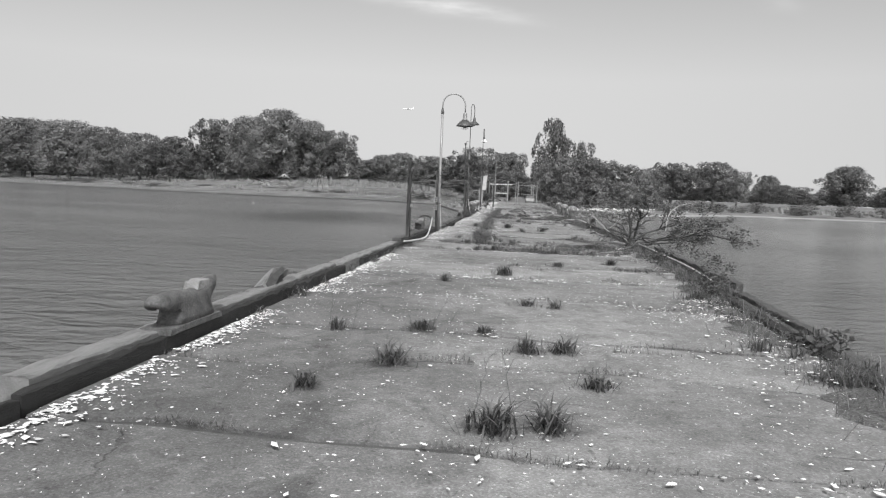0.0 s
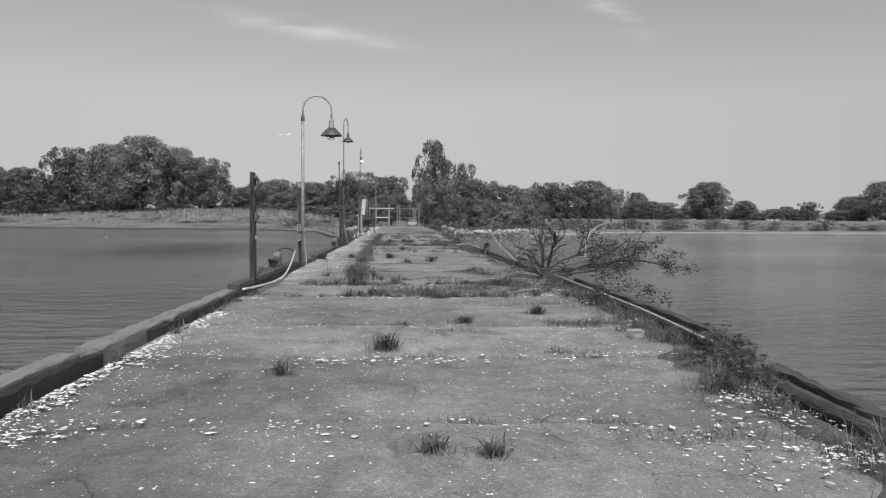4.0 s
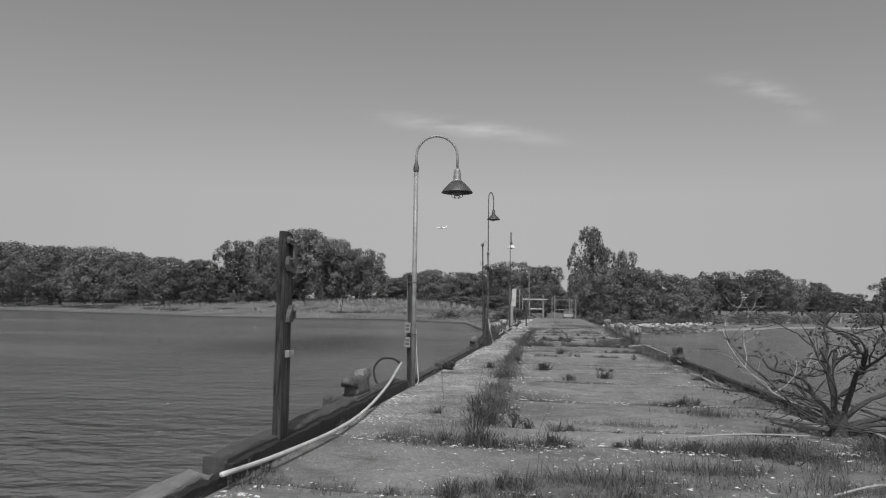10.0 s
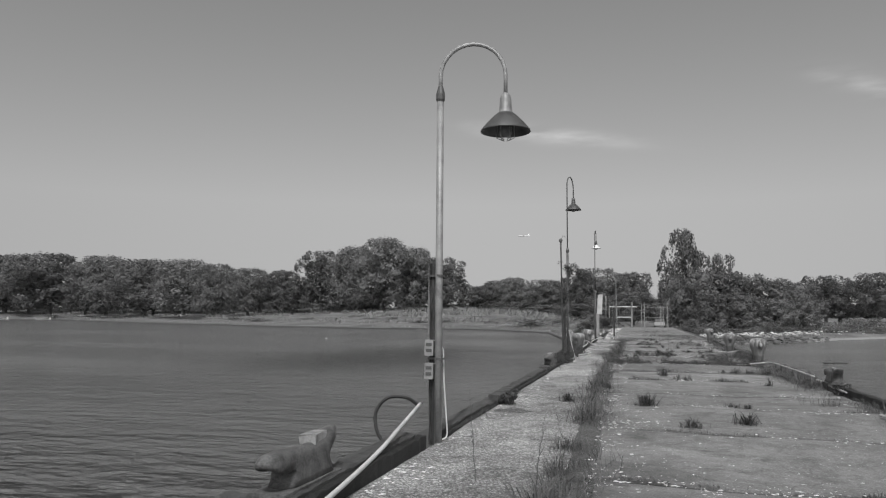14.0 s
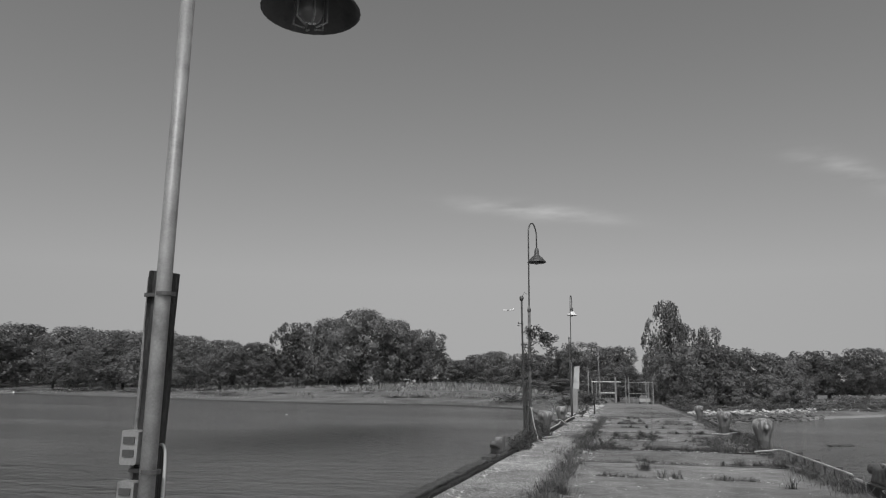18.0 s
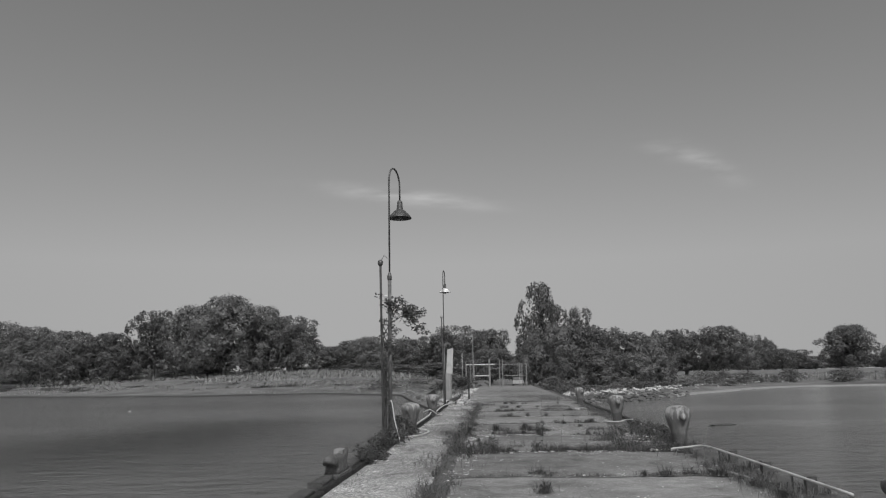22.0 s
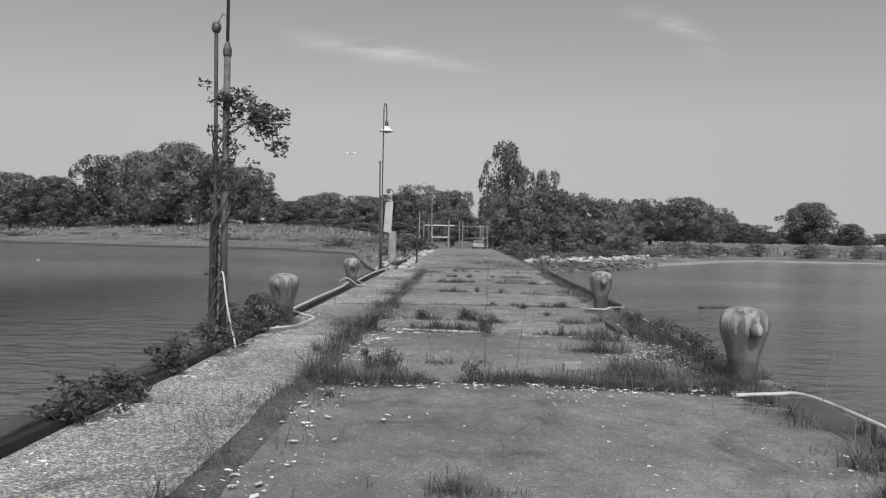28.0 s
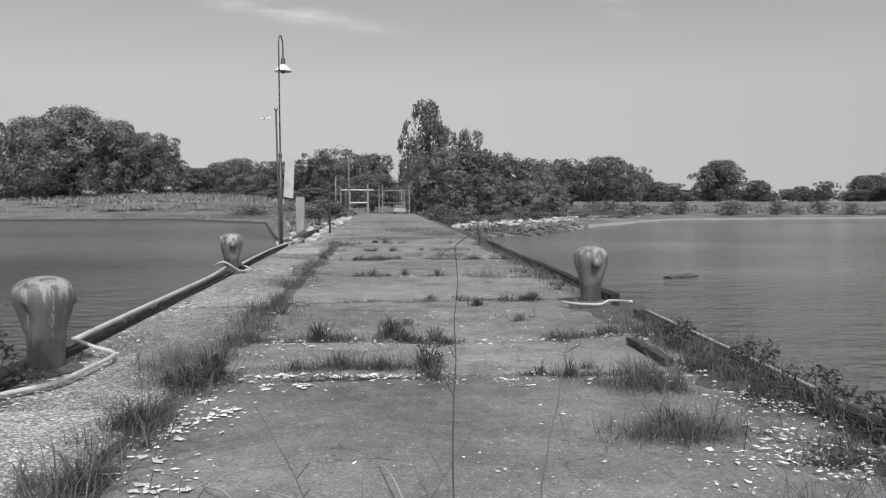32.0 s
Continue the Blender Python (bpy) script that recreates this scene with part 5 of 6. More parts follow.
for x, y, top, w in ((4.3, 162, 8.5, 5), (8.7, 158, 9.6, 9), (13.2, 160, 9.8, 10), (18.1, 165, 9.4, 10), (23.1, 168, 8.8, 9), (28.1, 184, 8.4, 9), (32.1, 194, 9.2, 10), (10.2, 153, 6.0, 6), (15.2, 155, 5.5, 7), (21.2, 158, 5, 7), (26.1, 164, 4.6, 7)):
    plant_tree(x, y, top, w, BUSHES, "shrub", "dense dark shrub behind the stone bank", "shrubs behind the bank")
for k in range(46):
    x = -400 + k * 8.7 + RF.uniform(-3, 3)
    ys = float(np.interp(x, SHORE_X, SHORE_Y))
    plant_tree(x, max(ys + 66, 224) + RF.uniform(-5, 9), RF.uniform(4.5, 8.5), RF.uniform(10, 15), BUSHES, "shrub", "low dark undergrowth along the tree line", "undergrowth of the far shore", 1.15)
for k in range(60):
    x = 34 + k * 3.9 + RF.uniform(-2, 2)
    plant_tree(x, float(np.interp(x, SHORE_X, SHORE_Y)) + RF.uniform(8, 22), RF.uniform(0.2, 2.2), RF.uniform(3, 8), SCRUB, "shrub", "low dark scrub behind the beach", "scrub behind the beach")

for k in range(22):
    x = 6.2 + k * 2.1 + RF.uniform(-0.9, 0.9)
    plant_tree(x, float(np.interp(x, SHORE_X, SHORE_Y)) + RF.uniform(17, 30), RF.choice((0.2, 0.5, 0.9, 1.6)) + RF.uniform(-0.1, 0.3), RF.uniform(2.5, 5), SCRUB, "shrub", "low scrub growing close behind the stones", "scrub behind the stones")
for x, d, top, w in ((-6.5, 40, 1.6, 4), (-8.5, 26, 1.0, 4), (-10.0, 48, 2.2, 6), (5.2, 26, 1.5, 3)):
    plant_tree(x, float(np.interp(x, SHORE_X, SHORE_Y)) + d, top, w, BUSHES, "shrub", "low scrub beside the pier root", "scrub behind the stones")
for k in range(34):
    x = -330 + k * 9.4 + RF.uniform(-6, 6)
    plant_tree(x, float(np.interp(x, SHORE_X, SHORE_Y)) + RF.uniform(20, 48), RF.uniform(0.5, 1.6), RF.uniform(6, 12), SCRUB, "shrub", "low scrub among the reeds of the far shore", "scrub among the reeds")

# reed belt and shore grass
g = np.random.default_rng(50)
n = 84000
x = np.concatenate([g.uniform(-330, -5, n), g.uniform(30, 240, n // 3)])
ys = np.interp(x, SHORE_X, SHORE_Y)
u = g.uniform(0, 1, len(x))
y = ys + np.where(x < -20, 9 + 78 * u ** 0.55, np.where(x < 0, 5 + 30 * u, 26 + 45 * u))
z = land_height(x, y) - 0.1
patch = np.array([noise.noise(Vector((a * 0.035, b * 0.09, 0))) + 0.6 * noise.noise(Vector((a * 0.14, b * 0.2, 4))) for a, b in zip(x, y)])
keep = patch > np.where(u < 0.4, 0.05, -0.3)
x, y, z, patch, u = x[keep], y[keep], z[keep], patch[keep], u[keep]
tall = np.where(x < -20, 0.45 + 1.3 * u, np.where(x < 0, 0.6, 1.3))
n = 42000
xa = -5 - 42 * g.uniform(0, 1, n) ** 1.3
ya = np.interp(xa, SHORE_X, SHORE_Y) + 4 + 44 * g.uniform(0, 1, n)
pa = np.array([noise.noise(Vector((p * 0.09, q * 0.12, 9))) for p, q in zip(xa, ya)])
ok = pa > -0.15
xa, ya, pa = xa[ok], ya[ok], pa[ok]
x, y, patch = np.concatenate([x, xa]), np.concatenate([y, ya]), np.concatenate([patch, pa])
z, tall = land_height(x, y) - 0.1, np.concatenate([tall, np.full(len(xa), 0.55)])
spots = np.stack([x, y, z, g.uniform(0.4, 1.0, len(x)) * tall * (1 + 0.9 * patch), np.full(len(x), 0.7), g.uniform(0.06, 0.16, len(x)) * np.where(np.arange(len(x)) < len(x) - len(xa), 1.0, 0.35)], 1)
reed_bed = part("reeds", blades(g, spots, 0), REED)
lit = np.repeat(np.array([[0.0, -0.55, 0.85]]), 5 * len(spots), 0) + g.normal(0, 0.12, (5 * len(spots), 3))
soften(reed_bed.data, lit)
tagged(reed_bed, "belt of pale dry reeds along the shore", "reeds", kind="stuff")

# stone bank beside the pier root, and rubble on the other side
RS = random.Random(9)
rock_meshes = []
for k in range(7):
    bm = bmesh.new()
    lump(bm, (0, 0, 0), (1, 0.8, 0.6), 0.28, RS, 2)
    me = bpy.data.meshes.new("rock")
    bm.to_mesh(me)
    bm.free()
    me.materials.append(ROCK)
    rock_meshes.append(me)
riprap = thing("stone_bank", "bank of pale broken stones along the waterline", "stones", kind="structure")
DARKROCK = material("wet_rock", 0.10, 0.8, 0.35, 1.5, 20, 0.8, 0.03, piece=0.3)
dark_meshes = [me.copy() for me in rock_meshes]
for me in dark_meshes:
    me.materials[0] = DARKROCK
for k in range(380):
    x = 4.8 + RS.uniform(0, 1) ** 1.3 * (19 if k % 3 else 45)
    pale = k % 2 == 0
    ys0 = float(np.interp(x, SHORE_X, SHORE_Y))
    y = ys0 + (RS.uniform(4.5, 9.5) if pale else RS.uniform(-0.6, 4.5))
    if not pale and x > 26:
        continue
    ob = new("stone", RS.choice(rock_meshes if pale else dark_meshes))
    ob.parent = riprap
    s = RS.uniform(0.12, 0.36) * (1.0 if x < 24 else 0.55)
    ob.matrix_world = pose(x, y, float(land_height(np.array([x]), np.array([y]))[0]) + (0.12 + RS.uniform(0, 0.4) if pale else 0.04), RS.uniform(-20, 20), RS.uniform(-20, 20), RS.uniform(0, 360)) @ Matrix.Diagonal((s * 1.2, s, s * 0.8, 1))
rubble = thing("rubble_edge", "rubble and broken concrete along the pier edge", "stones", kind="structure")
for k in range(110):
    y = RS.uniform(74, 132)
    x = float(left_edge(y)) - 0.2 + RS.gauss(0, 0.35)
    ob = new("stone", RS.choice(rock_meshes))
    ob.parent = rubble
    s = RS.uniform(0.12, 0.42)
    ob.matrix_world = pose(x, y, -0.02, RS.uniform(-20, 20), RS.uniform(-20, 20), RS.uniform(0, 360)) @ Matrix.Diagonal((s, s, s * 0.8, 1))
lone = new("water_rock", rock_meshes[2])
lone.matrix_world = pose(11.1, 72.6, -1.24, 0, 0, 20) @ Matrix.Diagonal((0.9, 0.5, 0.3, 1))
lone.data = lone.data.copy()
lone.data.materials[0] = SOIL
tagged(lone, "low dark rock just breaking the water", "rock")

# ---- fence and gate at the root of the pier ----
fence = thing("fence_gate", "tall steel gate and chain-link fence posts across the pier", "gate", (-0.77, 148, 0))


def bar(name, a, b, r, mat, parent=fence):
    bm = bmesh.new()
    tube(bm, [a, b], r, 8)
    return part(name, bm, mat, parent)


for x, h, r in ((-5.98, 4.0, 0.07), (-5.27, 3.9, 0.055), (-4.71, 3.6, 0.08), (-2.27, 4.3, 0.15), (-0.69, 4.1, 0.07), (-0.22, 4.3, 0.08), (2.4, 3.7, 0.06), (2.79, 3.6, 0.05), (3.5, 3.6, 0.08)):
    bar("post", (x, 0, -0.4), (x, 0, h), r, STEEL)
for x0, x1, z in ((-5.9, -1.4, 3.5), (-4.7, -2.4, 1.75)):
    bar("rail", (x0, 0, z), (x1, 0, z), 0.075, PIPEWHITE)
bar("rail", (-0.22, 0, 3.45), (3.5, 0, 3.45), 0.04, STEEL)
bar("rail", (-0.22, 0, 1.7), (3.5, 0, 1.7), 0.03, STEEL)
for k in range(26):
    x = -5.9 + k * 0.4
    if -2.2 < x < -0.3 or x > 3.6:
        continue
    bar("mesh_wire", (x, 0, 0), (x, 0, 3.5), 0.012, STEEL)
mast = thing("mast", "thin grey mast beside the gate", "pole", (-5.5, 146, 0))
bar("pole", (0, 0, -0.3), (0, 0, 8.2), 0.07, STEEL, mast)


def vehicle(at, turn, label, l=4.6, h=1.6):
    c = thing("parked_vehicle", label, "vehicle", at, turn)
    bm = bmesh.new()
    box(bm, -0.9, 0.9, -l / 2, l / 2, 0.35, h * 0.6, 0.02, 4, R)
    part("body", bm, CARPAINT, c)
    bm = bmesh.new()
    box(bm, -0.8, 0.8, -l / 2 + 0.6, l / 2 - 1.3, h * 0.6, h, 0.02, 3, R)
    part("cabin", bm, GLASS, c)
    for sx in (-0.85, 0.85):
        for sy in (-l / 2 + 0.8, l / 2 - 0.8):
            bm = bmesh.new()
            tube(bm, [(sx - 0.1, sy, 0.33), (sx + 0.1, sy, 0.33)], 0.33, 12)
            wheel = part("wheel", bm, RUBBER, c)
            bm = bmesh.new()
            tube(bm, [(sx - 0.11, sy, 0.33), (sx + 0.11, sy, 0.33)], 0.19, 10)
            part("rim", bm, STEEL, wheel)
    return c


vehicle((1.55, 160, 0.0), 180, "white car parked beyond the gate", 4.2, 1.45)
vz = float(land_height(np.array([-166.0]), np.array([283.0]))[0])
vehicle((-166, 283, vz - 0.1), 65, "white vehicle parked among the trees on the far shore", 5.2, 2.1)


def skiff(at, turn, label, l):
    """A small open boat: tapered hull with a thwart and an outboard."""
    b = thing("skiff", label, "boat", at, turn, "skiffs along the far waterline")
    bm = bmesh.new()
    rings = []
    for k in range(9):
        u = k / 8
        w = 0.85 * min(1.0, 2.4 * (1 - u)) ** 0.6 + 0.02
        h = 0.55 + 0.25 * u * u
        rings.append([bm.verts.new(p) for p in ((-w, l * (u - 0.5), h), (-w * 0.6, l * (u - 0.5), -0.1), (w * 0.6, l * (u - 0.5), -0.1), (w, l * (u - 0.5), h), (w * 0.88, l * (u - 0.5), h), (w * 0.5, l * (u - 0.5), 0.02), (-w * 0.5, l * (u - 0.5), 0.02), (-w * 0.88, l * (u - 0.5), h))])
    for a, c in zip(rings, rings[1:]):
        for k in range(8):
            bm.faces.new((a[k], a[(k + 1) % 8], c[(k + 1) % 8], c[k]))
    bm.faces.new(rings[0])
    part("hull", bm, CARPAINT, b)
    bm = bmesh.new()
    box(bm, -0.75, 0.75, -0.15, 0.15, 0.38, 0.44, 0.0, 1, R)
    part("thwart", bm, WEATHERED, b)
    bm = bmesh.new()
    box(bm, -0.2, 0.2, -l / 2 - 0.35, -l / 2 + 0.02, 0.1, 1.1, 0.01, 2, R)
    part("outboard", bm, ENAMEL, b)
    return b


skiff((-281, 287.5, WATER_Z + 0.05), 75, "pale open skiff moored at the far waterside", 9.0)
skiff((-253, 282, WATER_Z + 0.05), 82, "long pale skiff drawn up beside the mud", 8.5)
bm = bmesh.new()
lathe(bm, [(0.001, -0.14), (0.18, -0.07), (0.21, 0.04), (0.16, 0.16), (0.05, 0.22), (0.001, 0.23)], 14)
buoy = tagged(smooth(part("buoy", bm, CARPAINT)), "small white mooring buoy floating on the water", "buoy")
buoy.location = (-38.7, 103.9, WATER_Z)
buoy.scale = (0.8, 0.8, 0.45)

plane = thing("airliner", "white airliner flying low over the far shore", "aircraft", (-362, 2240, 249), 90)
bm = bmesh.new()
tube(bm, [(0, -17, 1.0), (0, -14, 0), (0, -8, 0), (0, 10, 0), (0, 15, 0), (0, 18, -0.4)], [0.4, 1.6, 1.9, 1.9, 1.5, 0.3], 12)
smooth(part("fuselage", bm, ENAMEL, plane))
for s in (-1, 1):
    bm = bmesh.new()
    bmesh.ops.create_cube(bm, size=1)
    for v in bm.verts:
        o = v.co.x + 0.5
        v.co = Vector((s * (1.5 + o * 15), v.co.y * (5 - 3.5 * o) - 6 * o + 2, -0.6 + o * 1.2 + v.co.z * 0.5))
    part("wing", bm, ENAMEL, plane)
bm = bmesh.new()
bmesh.ops.create_cube(bm, size=1)
for v in bm.verts:
    o = v.co.z + 0.5
    v.co = Vector((v.co.x * 0.4, v.co.y * (5 - 2.5 * o) - 14 - 2.5 * o, 1 + o * 6))
part("tail_fin", bm, ENAMEL, plane)

# ---- creeper on the lamp post, plants along the edge ----
creeper = thing("creeper", "leafy creeper climbing the lamp pole with an arching spray", "vine", (-3.62, 49.6, 0))
RV = random.Random(77)
for k in range(3):
    pts = []
    for j in range(24):
        z = j * 0.14
        a = j * 0.7 + k * 1.3
        pts.append((0.12 * math.cos(a) + 0.02 * k, 0.13 * math.sin(a), z))
    bm = bmesh.new()
    tube(bm, pts, 0.012, 5)
    part("stem", bm, STEM, creeper)
tips = []
for start, way, reach, depth in ((3.1, (0.75, -0.2, 0.4), 0.6, 2), (2.2, (0.8, 0.0, 0.5), 0.55, 1)):
    bm = bmesh.new()
    branchy(bm, RV, Vector((0.1, 0, start)), Vector(way), reach, 0.013, depth, tips, 0.7, 4)
    part("spray", bm, STEM, creeper)
for k in range(7):
    p = Vector((0.12 + 0.07 * k, 0.03 * (k % 3), 3.2 - 0.1 * (k % 2)))
    bm = bmesh.new()
    tube(bm, [p, p + Vector((0.12, 0, 0.15)), p + Vector((0.25, 0.05, 0.05)), p + Vector((0.34, 0, -0.06 - 0.03 * k))], 0.005, 4)
    part("tendril", bm, STEM, creeper)
cs = [tuple(p) for p, _ in tips] + [(0.08 + RV.gauss(0, 0.1), RV.uniform(-0.15, 0.15), z) for z in np.linspace(2.3, 3.8, 34)]
cs += [(0.1 + 0.8 * u + RV.gauss(0, 0.07), RV.uniform(-0.15, 0.15), 3.7 - 0.1 * u - 0.72 * u * u + RV.uniform(-0.22, 0.1)) for u in np.linspace(0, 1, 42)]
part("foliage", leaf_cards(npr, cs, 0.11, 22, 0.036, droop=0.3), LEAF, creeper)
cs = [(RV.uniform(-0.12, 0.15), RV.uniform(-0.12, 0.12), z) for z in np.linspace(0.1, 2.0, 18)]
part("lower_foliage", leaf_cards(npr, cs, 0.11, 12, 0.035), LEAF, creeper)


def leafy_plant(x, y, r, h, leaf, per, label, mat=LEAF, name="weed_bush"):
    p = thing(name, label, "plant", (x, y, 0), 0, "weedy plants along the pier edge")
    q = [(RV.gauss(0, r * 0.5), RV.gauss(0, r * 0.5), RV.uniform(0.15, 1) * h) for _ in range(10)]
    bm = bmesh.new()
    for c in q:
        tip = (c[0] * 1.1, c[1] * 1.1, c[2] * RV.uniform(1.0, 1.7))
        tube(bm, [(c[0] * 0.2, c[1] * 0.2, -0.02), (c[0] * 0.6, c[1] * 0.6, c[2] * 0.6), c, tip], [0.007, 0.006, 0.004, 0.002], 4)
    part("stem", bm, STEM, p)
    part("foliage", leaf_cards(npr, q, r * 0.42, per, leaf, 0.6), mat, p)
    return p


for x, y, r, h in ((-3.25, 45.2, 0.30, 0.36), (-3.3, 46.0, 0.26, 0.3), (-3.35, 47.4, 0.24, 0.42), (-3.45, 48.7, 0.34, 0.4), (-3.4, 49.4, 0.32, 0.36), (-3.55, 50.5, 0.32, 0.5), (-3.5, 51.1, 0.3, 0.5), (-3.45, 51.7, 0.3, 0.55), (-3.7, 51.5, 0.3, 0.6)):
    leafy_plant(x, y, r, h, 0.034, 52, "dark leafy weed bush on the kerb")
for x, y, r, h in ((-0.92, 48.15, 0.16, 0.34), (-1.2, 48.2, 0.1, 0.3), (0.1, 47.9, 0.14, 0.26), (1.9, 47.9, 0.2, 0.24), (-0.7, 24.2, 0.16, 0.3), (2.4, 22.4, 0.24, 0.28), (3.0, 21.2, 0.24, 0.26), (0.36, 52.4, 0.14, 0.38), (-1.75, 51.6, 0.2, 0.34), (2.7, 49.5, 0.22, 0.26), (3.1, 51.0, 0.24, 0.3)):
    leafy_plant(x, y, r, h * 0.75, 0.018, 26, "small leafy weed growing among the joint grass")
for x, y, r, h in ((3.3, 48.9, 0.26, 0.3), (3.42, 49.8, 0.24, 0.34), (3.36, 50.7, 0.26, 0.3), (3.46, 51.9, 0.22, 0.36), (3.3, 53.2, 0.22, 0.28)):
    leafy_plant(x, y, r, h, 0.024, 40, "weed bush sprouting over the rotten kerb")
for x, y, r, h in ((3.3, 8.6, 0.3, 0.25), (3.25, 12.6, 0.3, 0.3), (3.3, 13.6, 0.34, 0.32), (3.45, 18.7, 0.3, 0.4), (3.5, 37.2, 0.2, 0.25)):
    leafy_plant(x, y, r, h, 0.04, 24, "tangled low weed at the kerb foot")
for x, y, r, h in ((-3.0, 33.4, 0.16, 0.22), (-3.6, 76.0, 0.4, 0.5), (4.0, 80.0, 0.5, 0.6), (4.2, 96.0, 0.6, 0.9), (4.3, 104.0, 0.7, 1.0), (-3.9, 90, 0.5, 0.7)):
    leafy_plant(x, y, r, h, 0.036, 30, "scrubby weed rooted in the broken edge")


# ---- grass ----
def clump(x, y, r, h, count, label, mat=GRASS, width=0.010, lean=1.5):
    g = np.random.default_rng(int(abs(x) * 1000 + y * 10))
    broad, finer = int(count * 0.6), int(count * 1.1)
    total = broad + finer
    wide = np.arange(total) < broad
    a, q = g.uniform(0, 2 * np.pi, total), np.abs(g.normal(0, 1, total)) * r * np.where(wide, 0.24, 0.4)
    tall_ = h * np.where(wide, g.uniform(0.35, 1.1, total), 0.15 + 0.65 * g.uniform(0, 1, total) ** 2)
    spots = np.stack([q * np.cos(a), q * np.sin(a), np.full(total, -0.01), tall_, np.where(wide, 1.7, 2.2), np.where(wide, width * 1.5, width * 0.55)], 1)
    ob = part("grass_clump", blades(g, spots, 0), mat)
    ob.location = (x, y, 0)
    return tagged(ob, label, "grass", "grass clumps on the deck")


for x, y, r, h, c in ((-0.93, 6.95, 0.26, 0.26, 130), (0.02, 5.3, 0.30, 0.27, 150), (0.40, 5.38, 0.24, 0.27, 130), (0.26, 7.75, 0.28, 0.22, 120), (0.62, 7.85, 0.26, 0.2, 110),
                      (-0.14, 14.5, 0.3, 0.28, 170), (0.82, 6.55, 0.3, 0.16, 120), (-1.42, 6.05, 0.26, 0.2, 70), (-0.84, 8.6, 0.28, 0.18, 90), (-1.75, 8.35, 0.24, 0.2, 60)):
    clump(x, y, r, h, c, "dark spiky grass clump growing through the concrete")
for x, y, r, h, c in ((-1.12, 13.2, 0.22, 0.2, 60), (0.28, 10.8, 0.3, 0.14, 90), (0.65, 10.7, 0.2, 0.15, 70), (-0.2, 8.6, 0.24, 0.13, 80), (0.95, 16.7, 0.28, 0.16, 100), (2.2, 17.7, 0.3, 0.2, 120),
                      (-0.52, 34.0, 0.34, 0.34, 190), (-1.95, 34.2, 0.3, 0.28, 120), (0.15, 31.4, 0.3, 0.2, 110), (0.99, 31.95, 0.34, 0.26, 150), (-0.03, 41.7, 0.35, 0.22, 120), (-2.95, 33.3, 0.25, 0.3, 90)):
    clump(x, y, r, h, c, "tuft of grass in a deck joint")
for x, y, r, h, c in ((-0.9, 48.1, 0.2, 0.3, 60), (-1.15, 48.2, 0.16, 0.3, 40), (0.0, 54.3, 0.3, 0.35, 160), (-0.9, 54.2, 0.28, 0.3, 110), (1.4, 57.0, 0.3, 0.2, 90), (-1.7, 52.2, 0.35, 0.42, 200), (-1.9, 50.6, 0.3, 0.3, 120), (-1.3, 25.6, 0.35, 0.45, 180), (-1.15, 24.5, 0.4, 0.4, 200)):
    clump(x, y, r, h, c, "tall rank grass tuft in a deck joint")

g = np.random.default_rng(64)
rows = []


def add_grass(xs, ys_, h, w=0.0055, lean=1.2):
    open_ = np.array([noise.noise(Vector((p * 2.3, q * 2.3, 1.5))) for p, q in zip(xs, ys_)]) > -0.12
    xs, ys_ = xs[open_], ys_[open_]
    local = np.array([noise.noise(Vector((p * 1.1, q * 1.1, 8))) for p, q in zip(xs, ys_)])
    rows.append(np.stack([xs, ys_, np.full(len(xs), -0.02), h * (0.25 + 1.4 * g.uniform(0, 1, len(xs)) ** 3) * (1 + 0.9 * local), g.uniform(0.7, 2.6, len(xs)) * lean, np.full(len(xs), w)], 1))


def along_joint(y0, x0, x1, seed, count, h, spread, amp=0.22, cut=0.0):
    """Grass along a wandering joint, thick in some places and bare in others."""
    xs = g.uniform(x0, x1, count)
    f1 = np.array([noise.noise(Vector((v * 0.9, seed * 5.7, 2))) + 0.5 * noise.noise(Vector((v * 2.7, seed * 3.7, 6))) for v in xs])
    keep = f1 > cut + g.normal(0, 0.12, count)
    xs, f1 = xs[keep], f1[keep]
    thick = np.clip(0.5 + 1.2 * (f1 - cut), 0.35, 1.8)
    ys_ = y0 + np.array([wavy(v, seed, amp) for v in xs]) + g.normal(0, 1, len(xs)) * spread * thick
    rows.append(np.stack([xs, ys_, np.full(len(xs), -0.02), h * thick * (0.25 + 1.3 * g.uniform(0, 1, len(xs)) ** 3), g.uniform(0.9, 3.2, len(xs)), np.full(len(xs), 0.0055)], 1))


def tuft(x, y, r, h, count):
    wide = g.uniform(0, 1, count) < 0.3
    a, q = g.uniform(0, 2 * np.pi, count), np.abs(g.normal(0, 1, count)) * r * np.where(wide, 0.2, 0.4)
    hh = h * np.where(wide, g.uniform(0.3, 1.1, count), 0.15 + 0.8 * g.uniform(0, 1, count) ** 2)
    rows.append(np.stack([x + q * np.cos(a), y + q * np.sin(a), np.full(count, -0.02), hh, np.where(wide, 1.6, 2.2), np.where(wide, 0.011, 0.0055)], 1))


